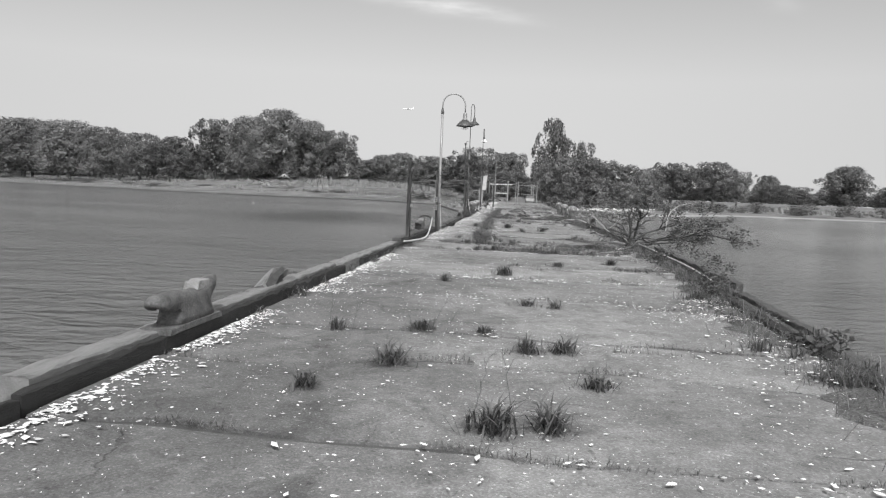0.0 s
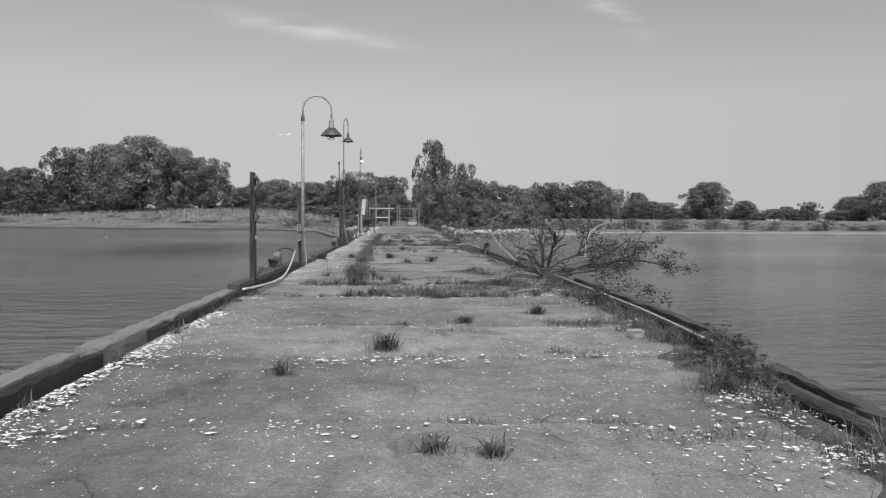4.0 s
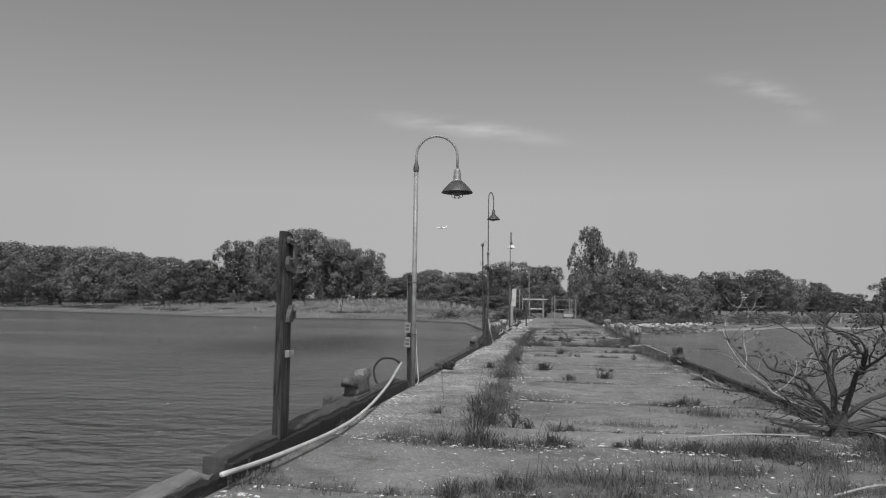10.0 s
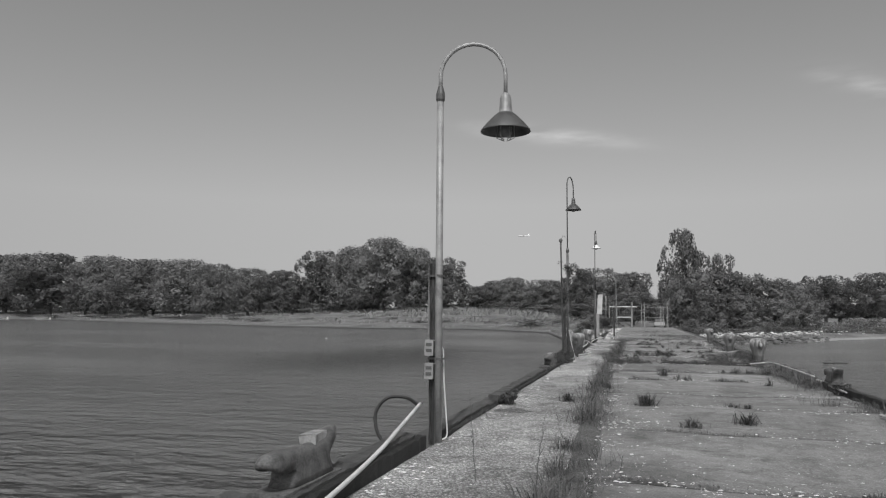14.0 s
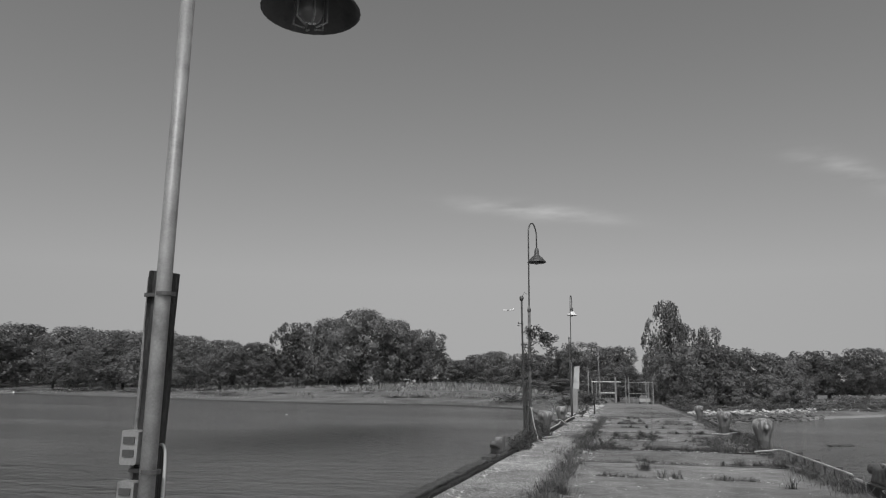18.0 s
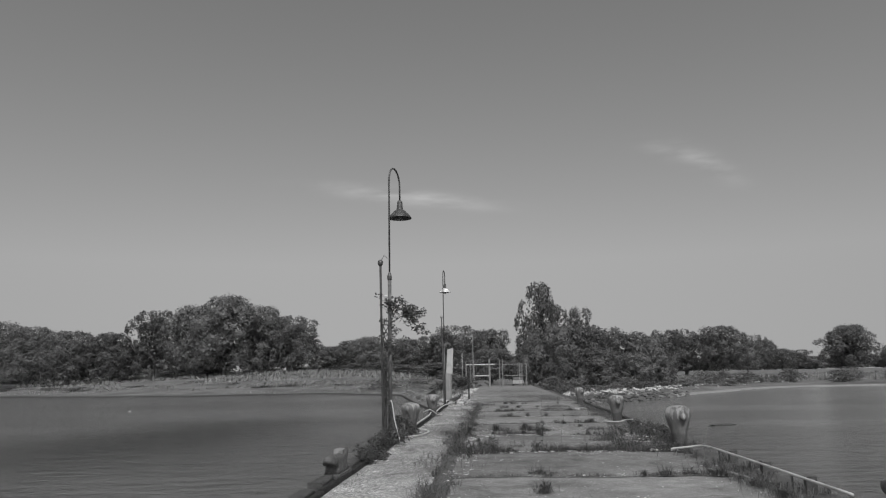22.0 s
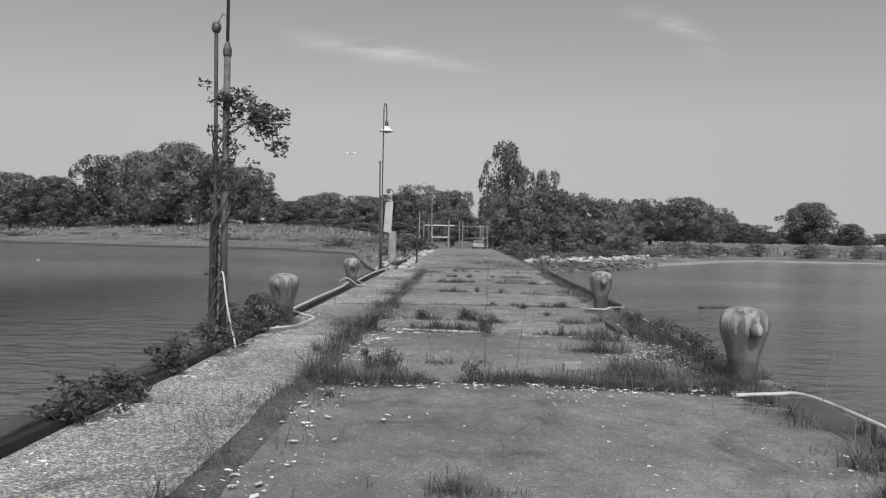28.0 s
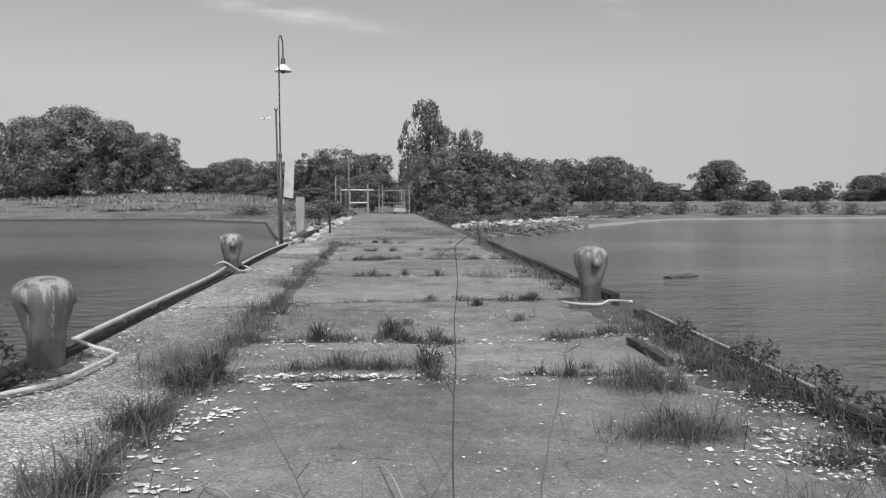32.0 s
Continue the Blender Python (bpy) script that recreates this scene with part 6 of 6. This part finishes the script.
RG = random.Random(640)
for k, yj in enumerate(JOINTS):
    for _ in range({20.3: 8, 23.0: 8, 24.2: 3, 27.4: 3, 34.3: 1, 40.2: 4, 43.5: 4, 47.6: 7, 52.1: 5, 54.1: 5, 57.5: 3, 62.0: 5, 67.0: 6, 71.0: 6, 76.0: 6}.get(yj, 0)):
        x = RG.uniform(-1.2 if yj < 48 else -1.9, 3.3)
        for _n in range(RG.choice((1, 1, 2, 4))):
            xx = x + RG.gauss(0, 0.25)
            tuft(xx, yj + wavy(xx, k, 0.22) + RG.gauss(0, 0.1), RG.uniform(0.15, 0.4), RG.uniform(0.08, 0.28), RG.randint(40, 160))
for _ in range(22):
    y = RG.uniform(24.5, 70)
    for _n in range(RG.choice((1, 2, 4))):
        yy = y + RG.gauss(0, 0.35)
        tuft(float(strip_edge(yy)) + RG.gauss(0.05, 0.15), yy, RG.uniform(0.2, 0.45), RG.uniform(0.12, 0.36), RG.randint(60, 170))
for _ in range(26):
    y = RG.uniform(3, 64)
    for _n in range(RG.choice((1, 2, 5))):
        yy = y + RG.gauss(0, 0.4)
        tuft(float(right_edge(yy)) - abs(RG.gauss(0.1, 0.3)), yy, RG.uniform(0.2, 0.45), RG.uniform(0.1, 0.32), RG.randint(50, 150))
for _ in range(24):
    y = RG.uniform(9, 24)
    tuft(float(left_edge(y)) + RG.uniform(-0.02, 0.14), y, RG.uniform(0.15, 0.35), RG.uniform(0.08, 0.2), RG.randint(40, 90))
for _ in range(46):
    y = RG.uniform(39, 50)
    tuft(float(right_edge(y)) + RG.uniform(-0.35, 0.45), y, RG.uniform(0.2, 0.45), RG.uniform(0.1, 0.26), RG.randint(50, 110))
for _ in range(90):
    y = RG.uniform(4, 17) if _ % 3 else RG.uniform(17, 24)
    tuft(float(right_edge(y)) + RG.uniform(-0.3, 0.3), y, RG.uniform(0.25, 0.5), RG.uniform(0.12, 0.3), RG.randint(60, 130))
for k, yj in enumerate(JOINTS):
    if yj < 2 or yj > 100:
        continue
    lo = float(left_edge(yj)) if yj < 24 or yj > 75 else float(strip_edge(yj))
    big = {16.35: 1200, 20.3: 6500, 23.0: 8000, 24.2: 2600, 27.4: 3200, 30.9: 1600, 34.3: 1800, 36.4: 1800, 40.2: 4200, 43.5: 3400, 47.6: 11000, 52.1: 4200, 54.1: 4200, 57.5: 3000, 62.0: 4200, 67.0: 5000, 71.0: 3600}.get(yj, 1700)
    tall = {47.6: 0.19, 20.3: 0.13, 23.0: 0.16, 54.1: 0.17, 40.2: 0.14, 67.0: 0.2, 71.0: 0.2}.get(yj, 0.075)
    along_joint(yj, lo, float(right_edge(yj)), k, big, tall, {20.3: 0.22, 23.0: 0.26, 47.6: 0.13}.get(yj, 0.05), cut={47.6: -0.35, 20.3: -0.12, 23.0: -0.15}.get(yj, 0.12))
# line between walkway and slabs
ys_ = g.uniform(23.3, 76, 30000)
cover = np.array([noise.noise(Vector((0, v * 0.45, 3))) for v in ys_])
keep = cover > -0.2
ys_, cover = ys_[keep], cover[keep]
add_grass(strip_edge(ys_) + 0.05 + g.normal(0, 1, len(ys_)) * (0.09 + 0.42 * np.clip(cover + 0.15, 0, 0.6)), ys_, 0.2)
# right kerb foot
ys_ = g.uniform(2, 75, 26000)
cover = np.array([noise.noise(Vector((7, v * 0.4, 3))) for v in ys_])
ys_ = ys_[cover > -0.3]
add_grass(right_edge(ys_) - np.abs(g.normal(0.05, 0.28, len(ys_))), ys_, 0.17)
# left kerb foot, thinner
ys_ = g.uniform(12, 76, 5000)
cover = np.array([noise.noise(Vector((17, v * 0.5, 3))) for v in ys_])
ys_ = ys_[cover > 0.05]
add_grass(left_edge(ys_) + np.abs(g.normal(0.0, 0.12, len(ys_))), ys_, 0.16)
# wider patches near the water side
for px, py, rx, ry, c, h in ((2.6, 22.6, 0.8, 0.7, 2200, 0.2), (1.2, 21.0, 1.1, 0.5, 1600, 0.16), (2.2, 48.2, 0.7, 0.5, 2200, 0.22), (2.4, 51.6, 0.5, 0.35, 1300, 0.24), (2.6, 19.0, 0.5, 0.3, 500, 0.12), (3.0, 9.4, 0.4, 1.2, 900, 0.12),
                            (2.9, 35.0, 0.5, 1.2, 900, 0.15), (2.5, 61.5, 0.8, 0.6, 900, 0.2), (-2.6, 67.5, 0.8, 1.0, 900, 0.2), (1.5, 68, 1.5, 0.6, 1500, 0.2), (-2.2, 74.5, 1.2, 1.6, 2200, 0.2), (0, 79, 2.5, 1.2, 2600, 0.2), (2.6, 84, 1.2, 4, 2600, 0.3), (1, 90, 2.5, 5, 4000, 0.25), (0, 110, 3, 10, 4000, 0.3)):
    add_grass(px + g.normal(0, rx * 0.5, c), py + g.normal(0, ry * 0.5, c), h)
for px, py, rx, ry, c, h in ((2.66, 16.6, 0.75, 0.3, 1500, 0.13), (3.05, 16.0, 0.5, 0.35, 700, 0.14), (2.0, 14.3, 0.5, 0.14, 420, 0.08), (0.75, 15.7, 0.35, 0.3, 380, 0.09), (-0.7, 16.55, 0.9, 0.07, 500, 0.06),
                             (1.1, 8.0, 0.9, 0.1, 420, 0.07), (2.2, 11.1, 0.5, 0.3, 380, 0.08), (0.3, 21.1, 0.7, 0.3, 900, 0.17), (1.5, 21.8, 0.9, 0.3, 1100, 0.17), (2.7, 21.3, 0.6, 0.4, 900, 0.2),
                             (1.0, 24.8, 1.2, 0.16, 700, 0.1), (2.3, 26.3, 0.7, 0.4, 900, 0.16), (0.0, 43.85, 0.5, 0.12, 500, 0.14), (2.05, 50.2, 0.5, 0.25, 1100, 0.2), (-0.3, 52.5, 0.9, 0.16, 1000, 0.15), (0.4, 53.3, 2.6, 1.0, 900, 0.05),
                             (-2.3, 52.9, 0.3, 0.4, 800, 0.26), (-2.0, 50.6, 0.22, 0.4, 900, 0.24), (-1.8, 55.0, 0.35, 0.8, 800, 0.2), (-2.1, 60.5, 0.5, 1.0, 900, 0.2), (3.2, 50.6, 0.4, 1.2, 1000, 0.16), (1.75, 47.7, 0.45, 0.3, 1200, 0.22),
                             (1.8, 55.7, 0.3, 0.14, 300, 0.12), (0.2, 48.8, 0.8, 0.16, 900, 0.2)):
    add_grass(px + g.normal(0, rx * 0.5, c), py + g.normal(0, ry * 0.5, c), h)
for x, y, r, h, c in ((0.08, 16.5, 0.3, 0.12, 90), (0.96, 16.7, 0.25, 0.14, 90), (2.2, 17.85, 0.3, 0.15, 120), (-0.56, 20.7, 0.35, 0.26, 170), (-1.09, 23.1, 0.4, 0.4, 220), (-1.94, 25.2, 0.3, 0.22, 130), (-0.37, 20.7, 0.35, 0.22, 150),
                      (-1.05, 25.6, 0.4, 0.42, 220), (-0.92, 8.67, 0.3, 0.16, 90), (0.34, 52.35, 0.26, 0.36, 190), (-0.53, 52.6, 0.32, 0.26, 130), (-0.95, 52.5, 0.3, 0.2, 100), (-0.1, 52.45, 0.35, 0.2, 110), (-2.0, 52.0, 0.35, 0.3, 160), (0.22, 55.2, 0.25, 0.16, 90), (1.82, 55.5, 0.3, 0.16, 110), (-1.05, 48.8, 0.25, 0.3, 120), (-1.4, 46.6, 0.25, 0.16, 100), (-1.77, 48.7, 0.3, 0.24, 140), (2.07, 50.4, 0.35, 0.25, 160)):
    tuft(x, y, r, h, c)
# overgrown kerb beside the second bollard
for _ in range(34):
    y = RG.uniform(48.2, 54.4)
    tuft(float(right_edge(y)) + RG.uniform(-0.4, 0.22), y, RG.uniform(0.25, 0.5), RG.uniform(0.14, 0.36), RG.randint(60, 130))
for _ in range(16):
    y = RG.uniform(57.5, 70)
    tuft(float(right_edge(y)) - abs(RG.gauss(0.05, 0.2)), y, RG.uniform(0.25, 0.5), RG.uniform(0.14, 0.3), RG.randint(60, 120))
ys_ = g.uniform(48.2, 54.6, 3600)
add_grass(right_edge(ys_) + g.normal(-0.05, 0.2, len(ys_)), ys_, 0.18)
allrows = np.concatenate(rows)
dry = g.uniform(0, 1, len(allrows)) < 0.22
tagged(part("joint_grass", blades(g, allrows[~dry], 0), GRASS), "grass and weeds growing out of the deck joints", "grass", kind="stuff")
tagged(part("dry_grass", blades(g, allrows[dry] * np.array([1, 1, 1, 1.2, 1, 0.7]), 0), DRYGRASS), "dry pale grass stalks among the weeds", "grass", kind="stuff")

# ---- silt and soil over the deck ----
def soil_strip(name, label, y0, y1, edge, inner, outer, seed, cut_=-0.3):
    """A low ragged bank of dark silt along an edge; it thins out to nothing on both sides."""
    vs, fs, cols = [], [], 7
    ys_ = np.arange(y0, y1, 0.14)
    for y in ys_:
        wide = 0.55 + 0.9 * noise.noise(Vector((seed, y * 0.55, 2))) + 0.5 * noise.noise(Vector((seed, y * 2.3, 5)))
        wide = max(0.0, wide) if wide > cut_ else 0.0
        for k in range(cols):
            u = k / (cols - 1)
            x = float(edge(y)) - inner * wide + (inner * wide + outer) * u
            lift = math.sin(math.pi * u) ** 0.7 * min(1.0, wide * 2)
            vs.append((x, y + 0.05 * noise.noise(Vector((x * 5, y * 5, seed))), -0.035 + lift * (0.06 + 0.022 * noise.noise(Vector((x * 4, y * 4, seed))))))
    for r in range(len(ys_) - 1):
        fs += [(r * cols + k, r * cols + k + 1, (r + 1) * cols + k + 1, (r + 1) * cols + k) for k in range(cols - 1)]
    return tagged(smooth(part(name, (vs, fs), SILT)), label, "soil")


SILT = material("dark_silt", 0.105, 0.95, 0.6, 5.0, 60, 0.9, 0.012, stain=0.3, stain_scale=3, fleck=0.5, fleck_scale=70)
soil_strip("soil_bank", "dark silt and litter banked against the rotten kerb", 3.0, 24.2, right_edge, 0.75, 0.02, 3.1)
soil_strip("soil_bank", "dark silt under weeds along the bollard side of the deck", 47.0, 57.0, right_edge, 1.0, 0.02, 9.4)
soil_strip("soil_bank", "thin line of soil in the joint beside the walkway", 24.4, 76.0, strip_edge, 0.14, 0.3, 5.2)

# ---- shells ----
g = np.random.default_rng(70)
pts = []


def scatter(xs, ys_, s):
    pts.append(np.stack([xs, ys_, np.full(len(xs), 0.004), s], 1))


n = 3200
ys_ = g.uniform(1, 20, n)
dens = np.array([noise.noise(Vector((3, v * 0.35, 8))) for v in ys_])
ys_ = ys_[dens > -0.25]
scatter(left_edge(ys_) + 0.06 + np.abs(g.normal(0, 0.14, len(ys_))), ys_, 0.009 + 0.042 * g.uniform(0, 1, len(ys_)) ** 2)
n = 3000
ys_ = g.uniform(3, 75, n)
dens = np.array([noise.noise(Vector((23, v * 0.3, 8))) for v in ys_])
ys_ = ys_[dens > 0.17]
scatter(right_edge(ys_) - 0.15 - np.abs(g.normal(0.1, 0.35, len(ys_))), ys_, 0.007 + 0.03 * g.uniform(0, 1, len(ys_)) ** 2)
n = 3600
ys_ = 24 + 52 * g.uniform(0, 1, n) ** 1.6
scatter(left_edge(ys_) + 0.05 + np.abs(g.normal(0, 0.3, n)), ys_, 0.007 + 0.03 * g.uniform(0, 1, n) ** 2)
n = 2600
ys_ = g.uniform(24, 76, n)
scatter(strip_edge(ys_) + 0.12 + np.abs(g.normal(0, 0.3, n)), ys_, 0.006 + 0.045 * g.uniform(0, 1, n) ** 3)
n = 11000
ys_ = g.uniform(1.5, 24, n)
scatter(g.uniform(-2.8, 3.3, n), ys_, 0.004 + 0.02 * g.uniform(0, 1, n) ** 3)
n = 5000
ys_ = g.uniform(24, 90, n)
scatter(g.uniform(-1.3, 3.3, n), ys_, 0.005 + 0.022 * g.uniform(0, 1, n) ** 3)
for k, yj in enumerate(JOINTS):
    if 4 < yj < 100:
        c = {20.3: 700, 11.5: 420, 14.2: 300, 47.6: 700, 52.1: 420, 23.0: 700, 27.4: 300, 40.2: 260}.get(yj, 170)
        lo = float(left_edge(yj)) if yj < 24 or yj > 75 else float(strip_edge(yj))
        xs = g.uniform(lo, float(right_edge(yj)), c)
        scatter(xs, yj - 0.12 + np.array([wavy(v, k, 0.22) for v in xs]) + g.normal(0, 0.16, c), 0.006 + 0.042 * g.uniform(0, 1, c) ** 3)
for px, py, r, c in ((1.6, 20.9, 0.5, 160), (2.6, 21.4, 0.5, 200), (0.2, 21.9, 0.4, 120), (-0.9, 22.6, 0.3, 70), (3.2, 23.6, 0.4, 150), (1.5, 24.6, 0.5, 80), (3.3, 19.2, 0.3, 120), (3.3, 17.0, 0.3, 130), (2.9, 9.0, 0.25, 200), (2.95, 10.5, 0.22, 220), (3.0, 12.0, 0.22, 160), (2.9, 7.5, 0.25, 120), (-0.9, 31.6, 0.35, 130), (-0.7, 33.0, 0.3, 60), (-1.4, 51.0, 0.3, 60), (-2.6, 70, 0.6, 120), (-3.0, 76, 0.5, 160), (2.9, 49.6, 0.5, 260), (3.0, 50.8, 0.35, 320), (2.6, 49.4, 0.4, 200), (1.2, 47.2, 0.5, 120), (-0.6, 52.6, 0.8, 160), (-0.6, 46.0, 0.2, 20), (2.6, 10.4, 0.5, 120), (2.7, 8.2, 0.5, 100), (-2.5, 11.2, 0.3, 120), (3.2, 44.6, 0.4, 80), (0.5, 78, 1.5, 100)):
    scatter(g.normal(px, r, c), g.normal(py, r * 0.8, c), 0.008 + 0.035 * g.uniform(0, 1, c) ** 2)
# lime patches and broken shell beds farther along
for px, py, rx, ry, c, s in ((-1.55, 49.3, 0.12, 0.5, 24, 0.07), (-1.7, 50.4, 0.1, 0.4, 14, 0.06), (-2.9, 75.5, 0.5, 1.6, 160, 0.11), (-3.2, 79.5, 0.4, 1.8, 150, 0.11), (-3.4, 84.5, 0.4, 2.0, 120, 0.12), (-1.5, 81.2, 1.6, 0.3, 70, 0.09),
                             (0.5, 86.8, 2.0, 0.4, 90, 0.1), (0, 94, 2.2, 0.6, 90, 0.12), (-3.4, 92, 0.5, 3, 120, 0.14), (2.9, 49.2, 0.3, 0.9, 60, 0.05), (3.0, 51.3, 0.25, 1.2, 70, 0.05), (0, 104, 2.4, 1.0, 80, 0.14), (2.9, 66, 0.3, 2.5, 90, 0.06), (3.1, 71, 0.3, 2.5, 90, 0.07)):
    scatter(g.normal(px, rx, c), g.normal(py, ry, c), s * (0.25 + 0.75 * g.uniform(0, 1, c) ** 2))
P = np.concatenate(pts)
bed = np.array([noise.noise(Vector((p * 1.1, q * 1.1, 2.2))) + 0.5 * noise.noise(Vector((p * 3.1, q * 3.1, 5.2))) for p, q in P[:, :2]])
P = P[(bed > 0.08) | (g.uniform(0, 1, len(P)) < np.where((P[:, 1] < 20) & (P[:, 0] < -2.4), 0.85, 0.3))]
P[:, 3] *= g.uniform(0.45, 0.95, len(P))
# bright flakes washed up in front of the worst joints
beds = []
for yj, c in ((20.3, 240), (23.0, 240), (27.4, 110), (40.2, 90), (47.6, 320), (52.1, 260), (54.1, 120), (62.0, 120), (11.5, 160), (14.2, 90), (34.3, 90)):
    k = JOINTS.index(yj)
    xs = g.uniform(-1.4, 3.3, c)
    lie = np.array([noise.noise(Vector((v * 1.6, yj, 3.1))) for v in xs])
    xs = xs[lie > 0.12]
    ys_ = yj - 0.17 + np.array([wavy(v, k, 0.22) for v in xs]) - np.abs(g.normal(0, 0.15, len(xs)))
    beds.append(np.stack([xs, ys_, np.full(len(xs), 0.004), 0.006 + 0.034 * g.uniform(0, 1, len(xs)) ** 2], 1))
ys_ = g.uniform(24.5, 60, 900)
lie = np.array([noise.noise(Vector((v * 0.8, 7.7, 3.1))) for v in ys_])
ys_ = ys_[lie > 0.0]
beds.append(np.stack([left_edge(ys_) + 0.05 + np.abs(g.normal(0, 0.2, len(ys_))), ys_, np.full(len(ys_), 0.015), 0.008 + 0.035 * g.uniform(0, 1, len(ys_)) ** 2], 1))
# flakes swept against the joint grass and the walkway edge
for px, py, rx, ry, c, s in ((-0.35, 52.14, 0.45, 0.05, 70, 0.045), (-1.1, 52.2, 0.25, 0.07, 30, 0.05), (-1.3, 50.95, 0.14, 0.12, 26, 0.06), (-1.62, 51.1, 0.1, 0.3, 30, 0.05), (-1.55, 50.5, 0.08, 0.25, 24, 0.05),
                             (-1.33, 49.4, 0.12, 0.1, 12, 0.05), (-2.7, 59.8, 0.35, 0.8, 110, 0.05), (-2.9, 63.5, 0.3, 1.2, 90, 0.06), (0.5, 53.4, 1.3, 0.6, 150, 0.022), (0.5, 55.5, 1.4, 0.7, 130, 0.022)):
    beds.append(np.stack([g.normal(px, rx, c), g.normal(py, ry, c), np.full(c, 0.006), s * (0.25 + 0.75 * g.uniform(0, 1, c) ** 2)], 1))
P = np.concatenate([P] + beds)
P[:, 2] += np.where((P[:, 0] > right_edge(P[:, 1]) - 1.0) & ((P[:, 1] > 47) & (P[:, 1] < 57) | (P[:, 1] < 24)), 0.022, 0.0)
n = len(P)
ang = g.uniform(0, 2 * np.pi, n)
k6 = np.arange(6) * np.pi / 3
rad = P[:, 3:4] * g.uniform(0.45, 1.35, (n, 6)) * np.where(np.cos(k6) ** 2 > 0.5, 1.35, 0.7)
ringx = P[:, 0:1] + rad * np.cos(k6[None] + ang[:, None])
ringy = P[:, 1:2] + rad * np.sin(k6[None] + ang[:, None])
ringz = P[:, 2:3] - 0.004 + g.uniform(0, 0.14, (n, 6)) * np.minimum(P[:, 3:4], 0.04)
ring = np.stack([ringx, ringy, ringz], 2)
top = np.stack([P[:, 0] + g.uniform(-0.3, 0.3, n) * P[:, 3], P[:, 1], P[:, 2] + np.minimum(P[:, 3], 0.045) * g.uniform(0.06, 0.22, n)], 1)[:, None]
sv = np.concatenate([ring, top], 1).reshape(-1, 3).tolist()
sf = [(7 * i + k, 7 * i + (k + 1) % 6, 7 * i + 6) for i in range(n) for k in range(6)]
tagged(part("shells", (sv, sf), SHELL), "broken white shells scattered over the deck", "shells", kind="stuff")

for pts_ in ([(-0.73, 49.3, 0.02), (-0.5, 48.9, 0.12), (-0.3, 48.5, 0.1), (-0.14, 48.2, 0.02)], [(-0.09, 49.7, 0.02), (0.0, 49.2, 0.1), (0.13, 48.5, 0.03)], [(-1.1, 49.4, 0.02), (-0.9, 49.1, 0.09), (-0.73, 48.8, 0.02)],
             [(2.3, 20.9, 0.03), (2.9, 21.3, 0.06), (3.5, 21.2, 0.03)], [(1.5, 23.7, 0.03), (2.3, 24.0, 0.05), (3.1, 24.1, 0.04)]):
    run("dry_twig", pts_, 0.005 if pts_[0][1] > 40 else 0.012, PALEWOOD, "bleached dry twig lying on the deck", "twig", 5)

# tall dead stalks
for x, y, h, lx in ((-1.83, 8.34, 0.42, 0.02), (-1.6, 8.4, 0.3, 0.1), (-0.95, 8.45, 0.4, -0.14), (-0.75, 8.5, 0.42, 0.2), (-0.6, 8.55, 0.3, 0.16), (-2.1, 13.3, 0.4, 0.05), (-0.1, 5.4, 0.45, 0.1), (-1.45, 26.5, 0.7, 0.1), (-1.3, 27.8, 0.6, -0.12), (3.2, 11.0, 0.5, 0.1), (3.3, 13.4, 0.55, -0.1), (3.0, 22.2, 0.6, 0.12), (2.4, 20.9, 0.5, -0.1), (2.9, 49.9, 0.5, 0.1), (3.2, 54.2, 0.5, -0.05), (0.28, 48.6, 1.45, 0.02), (0.70, 48.65, 1.05, 0.16), (-0.35, 48.6, 0.7, -0.3), (0.05, 48.5, 0.5, 0.25), (-1.0, 24.3, 0.8, 0.1), (-2.1, 26.9, 0.9, -0.05), (0.15, 5.5, 0.5, -0.08), (3.1, 16.5, 0.6, -0.1),
                    (3.3, 45.9, 0.7, 0.15), (3.55, 52.2, 0.6, 0.02), (-0.35, 22.6, 0.55, 0.2), (-3.6, 49.4, 0.9, -0.1)):
    bm = bmesh.new()
    q = [Vector((0, 0, -0.02))]
    for k in range(1, 9):
        q.append(Vector((lx * (k / 8) ** 1.3 + R.uniform(-0.012, 0.012), R.uniform(-0.012, 0.012), h * k / 8)))
    thick = 0.0052 if h > 0.6 else 0.0032
    tube(bm, q, [thick * (1 - 0.08 * k) for k in range(9)], 5)
    for k in range(3, 9):
        if R.random() < 0.5:
            tube(bm, [q[k], q[k] + Vector((R.uniform(-0.08, 0.08), R.uniform(-0.05, 0.05), R.uniform(0.03, 0.12)))], thick * 0.45, 4)
    ob = part("dead_stalk", bm, DRYGRASS if 0.6 < h < 1.2 and y > 40 else STEM)
    ob.location = (x, y, 0)
    tagged(ob, "thin dead weed stalk standing in a joint", "stalk", "dead stalks")
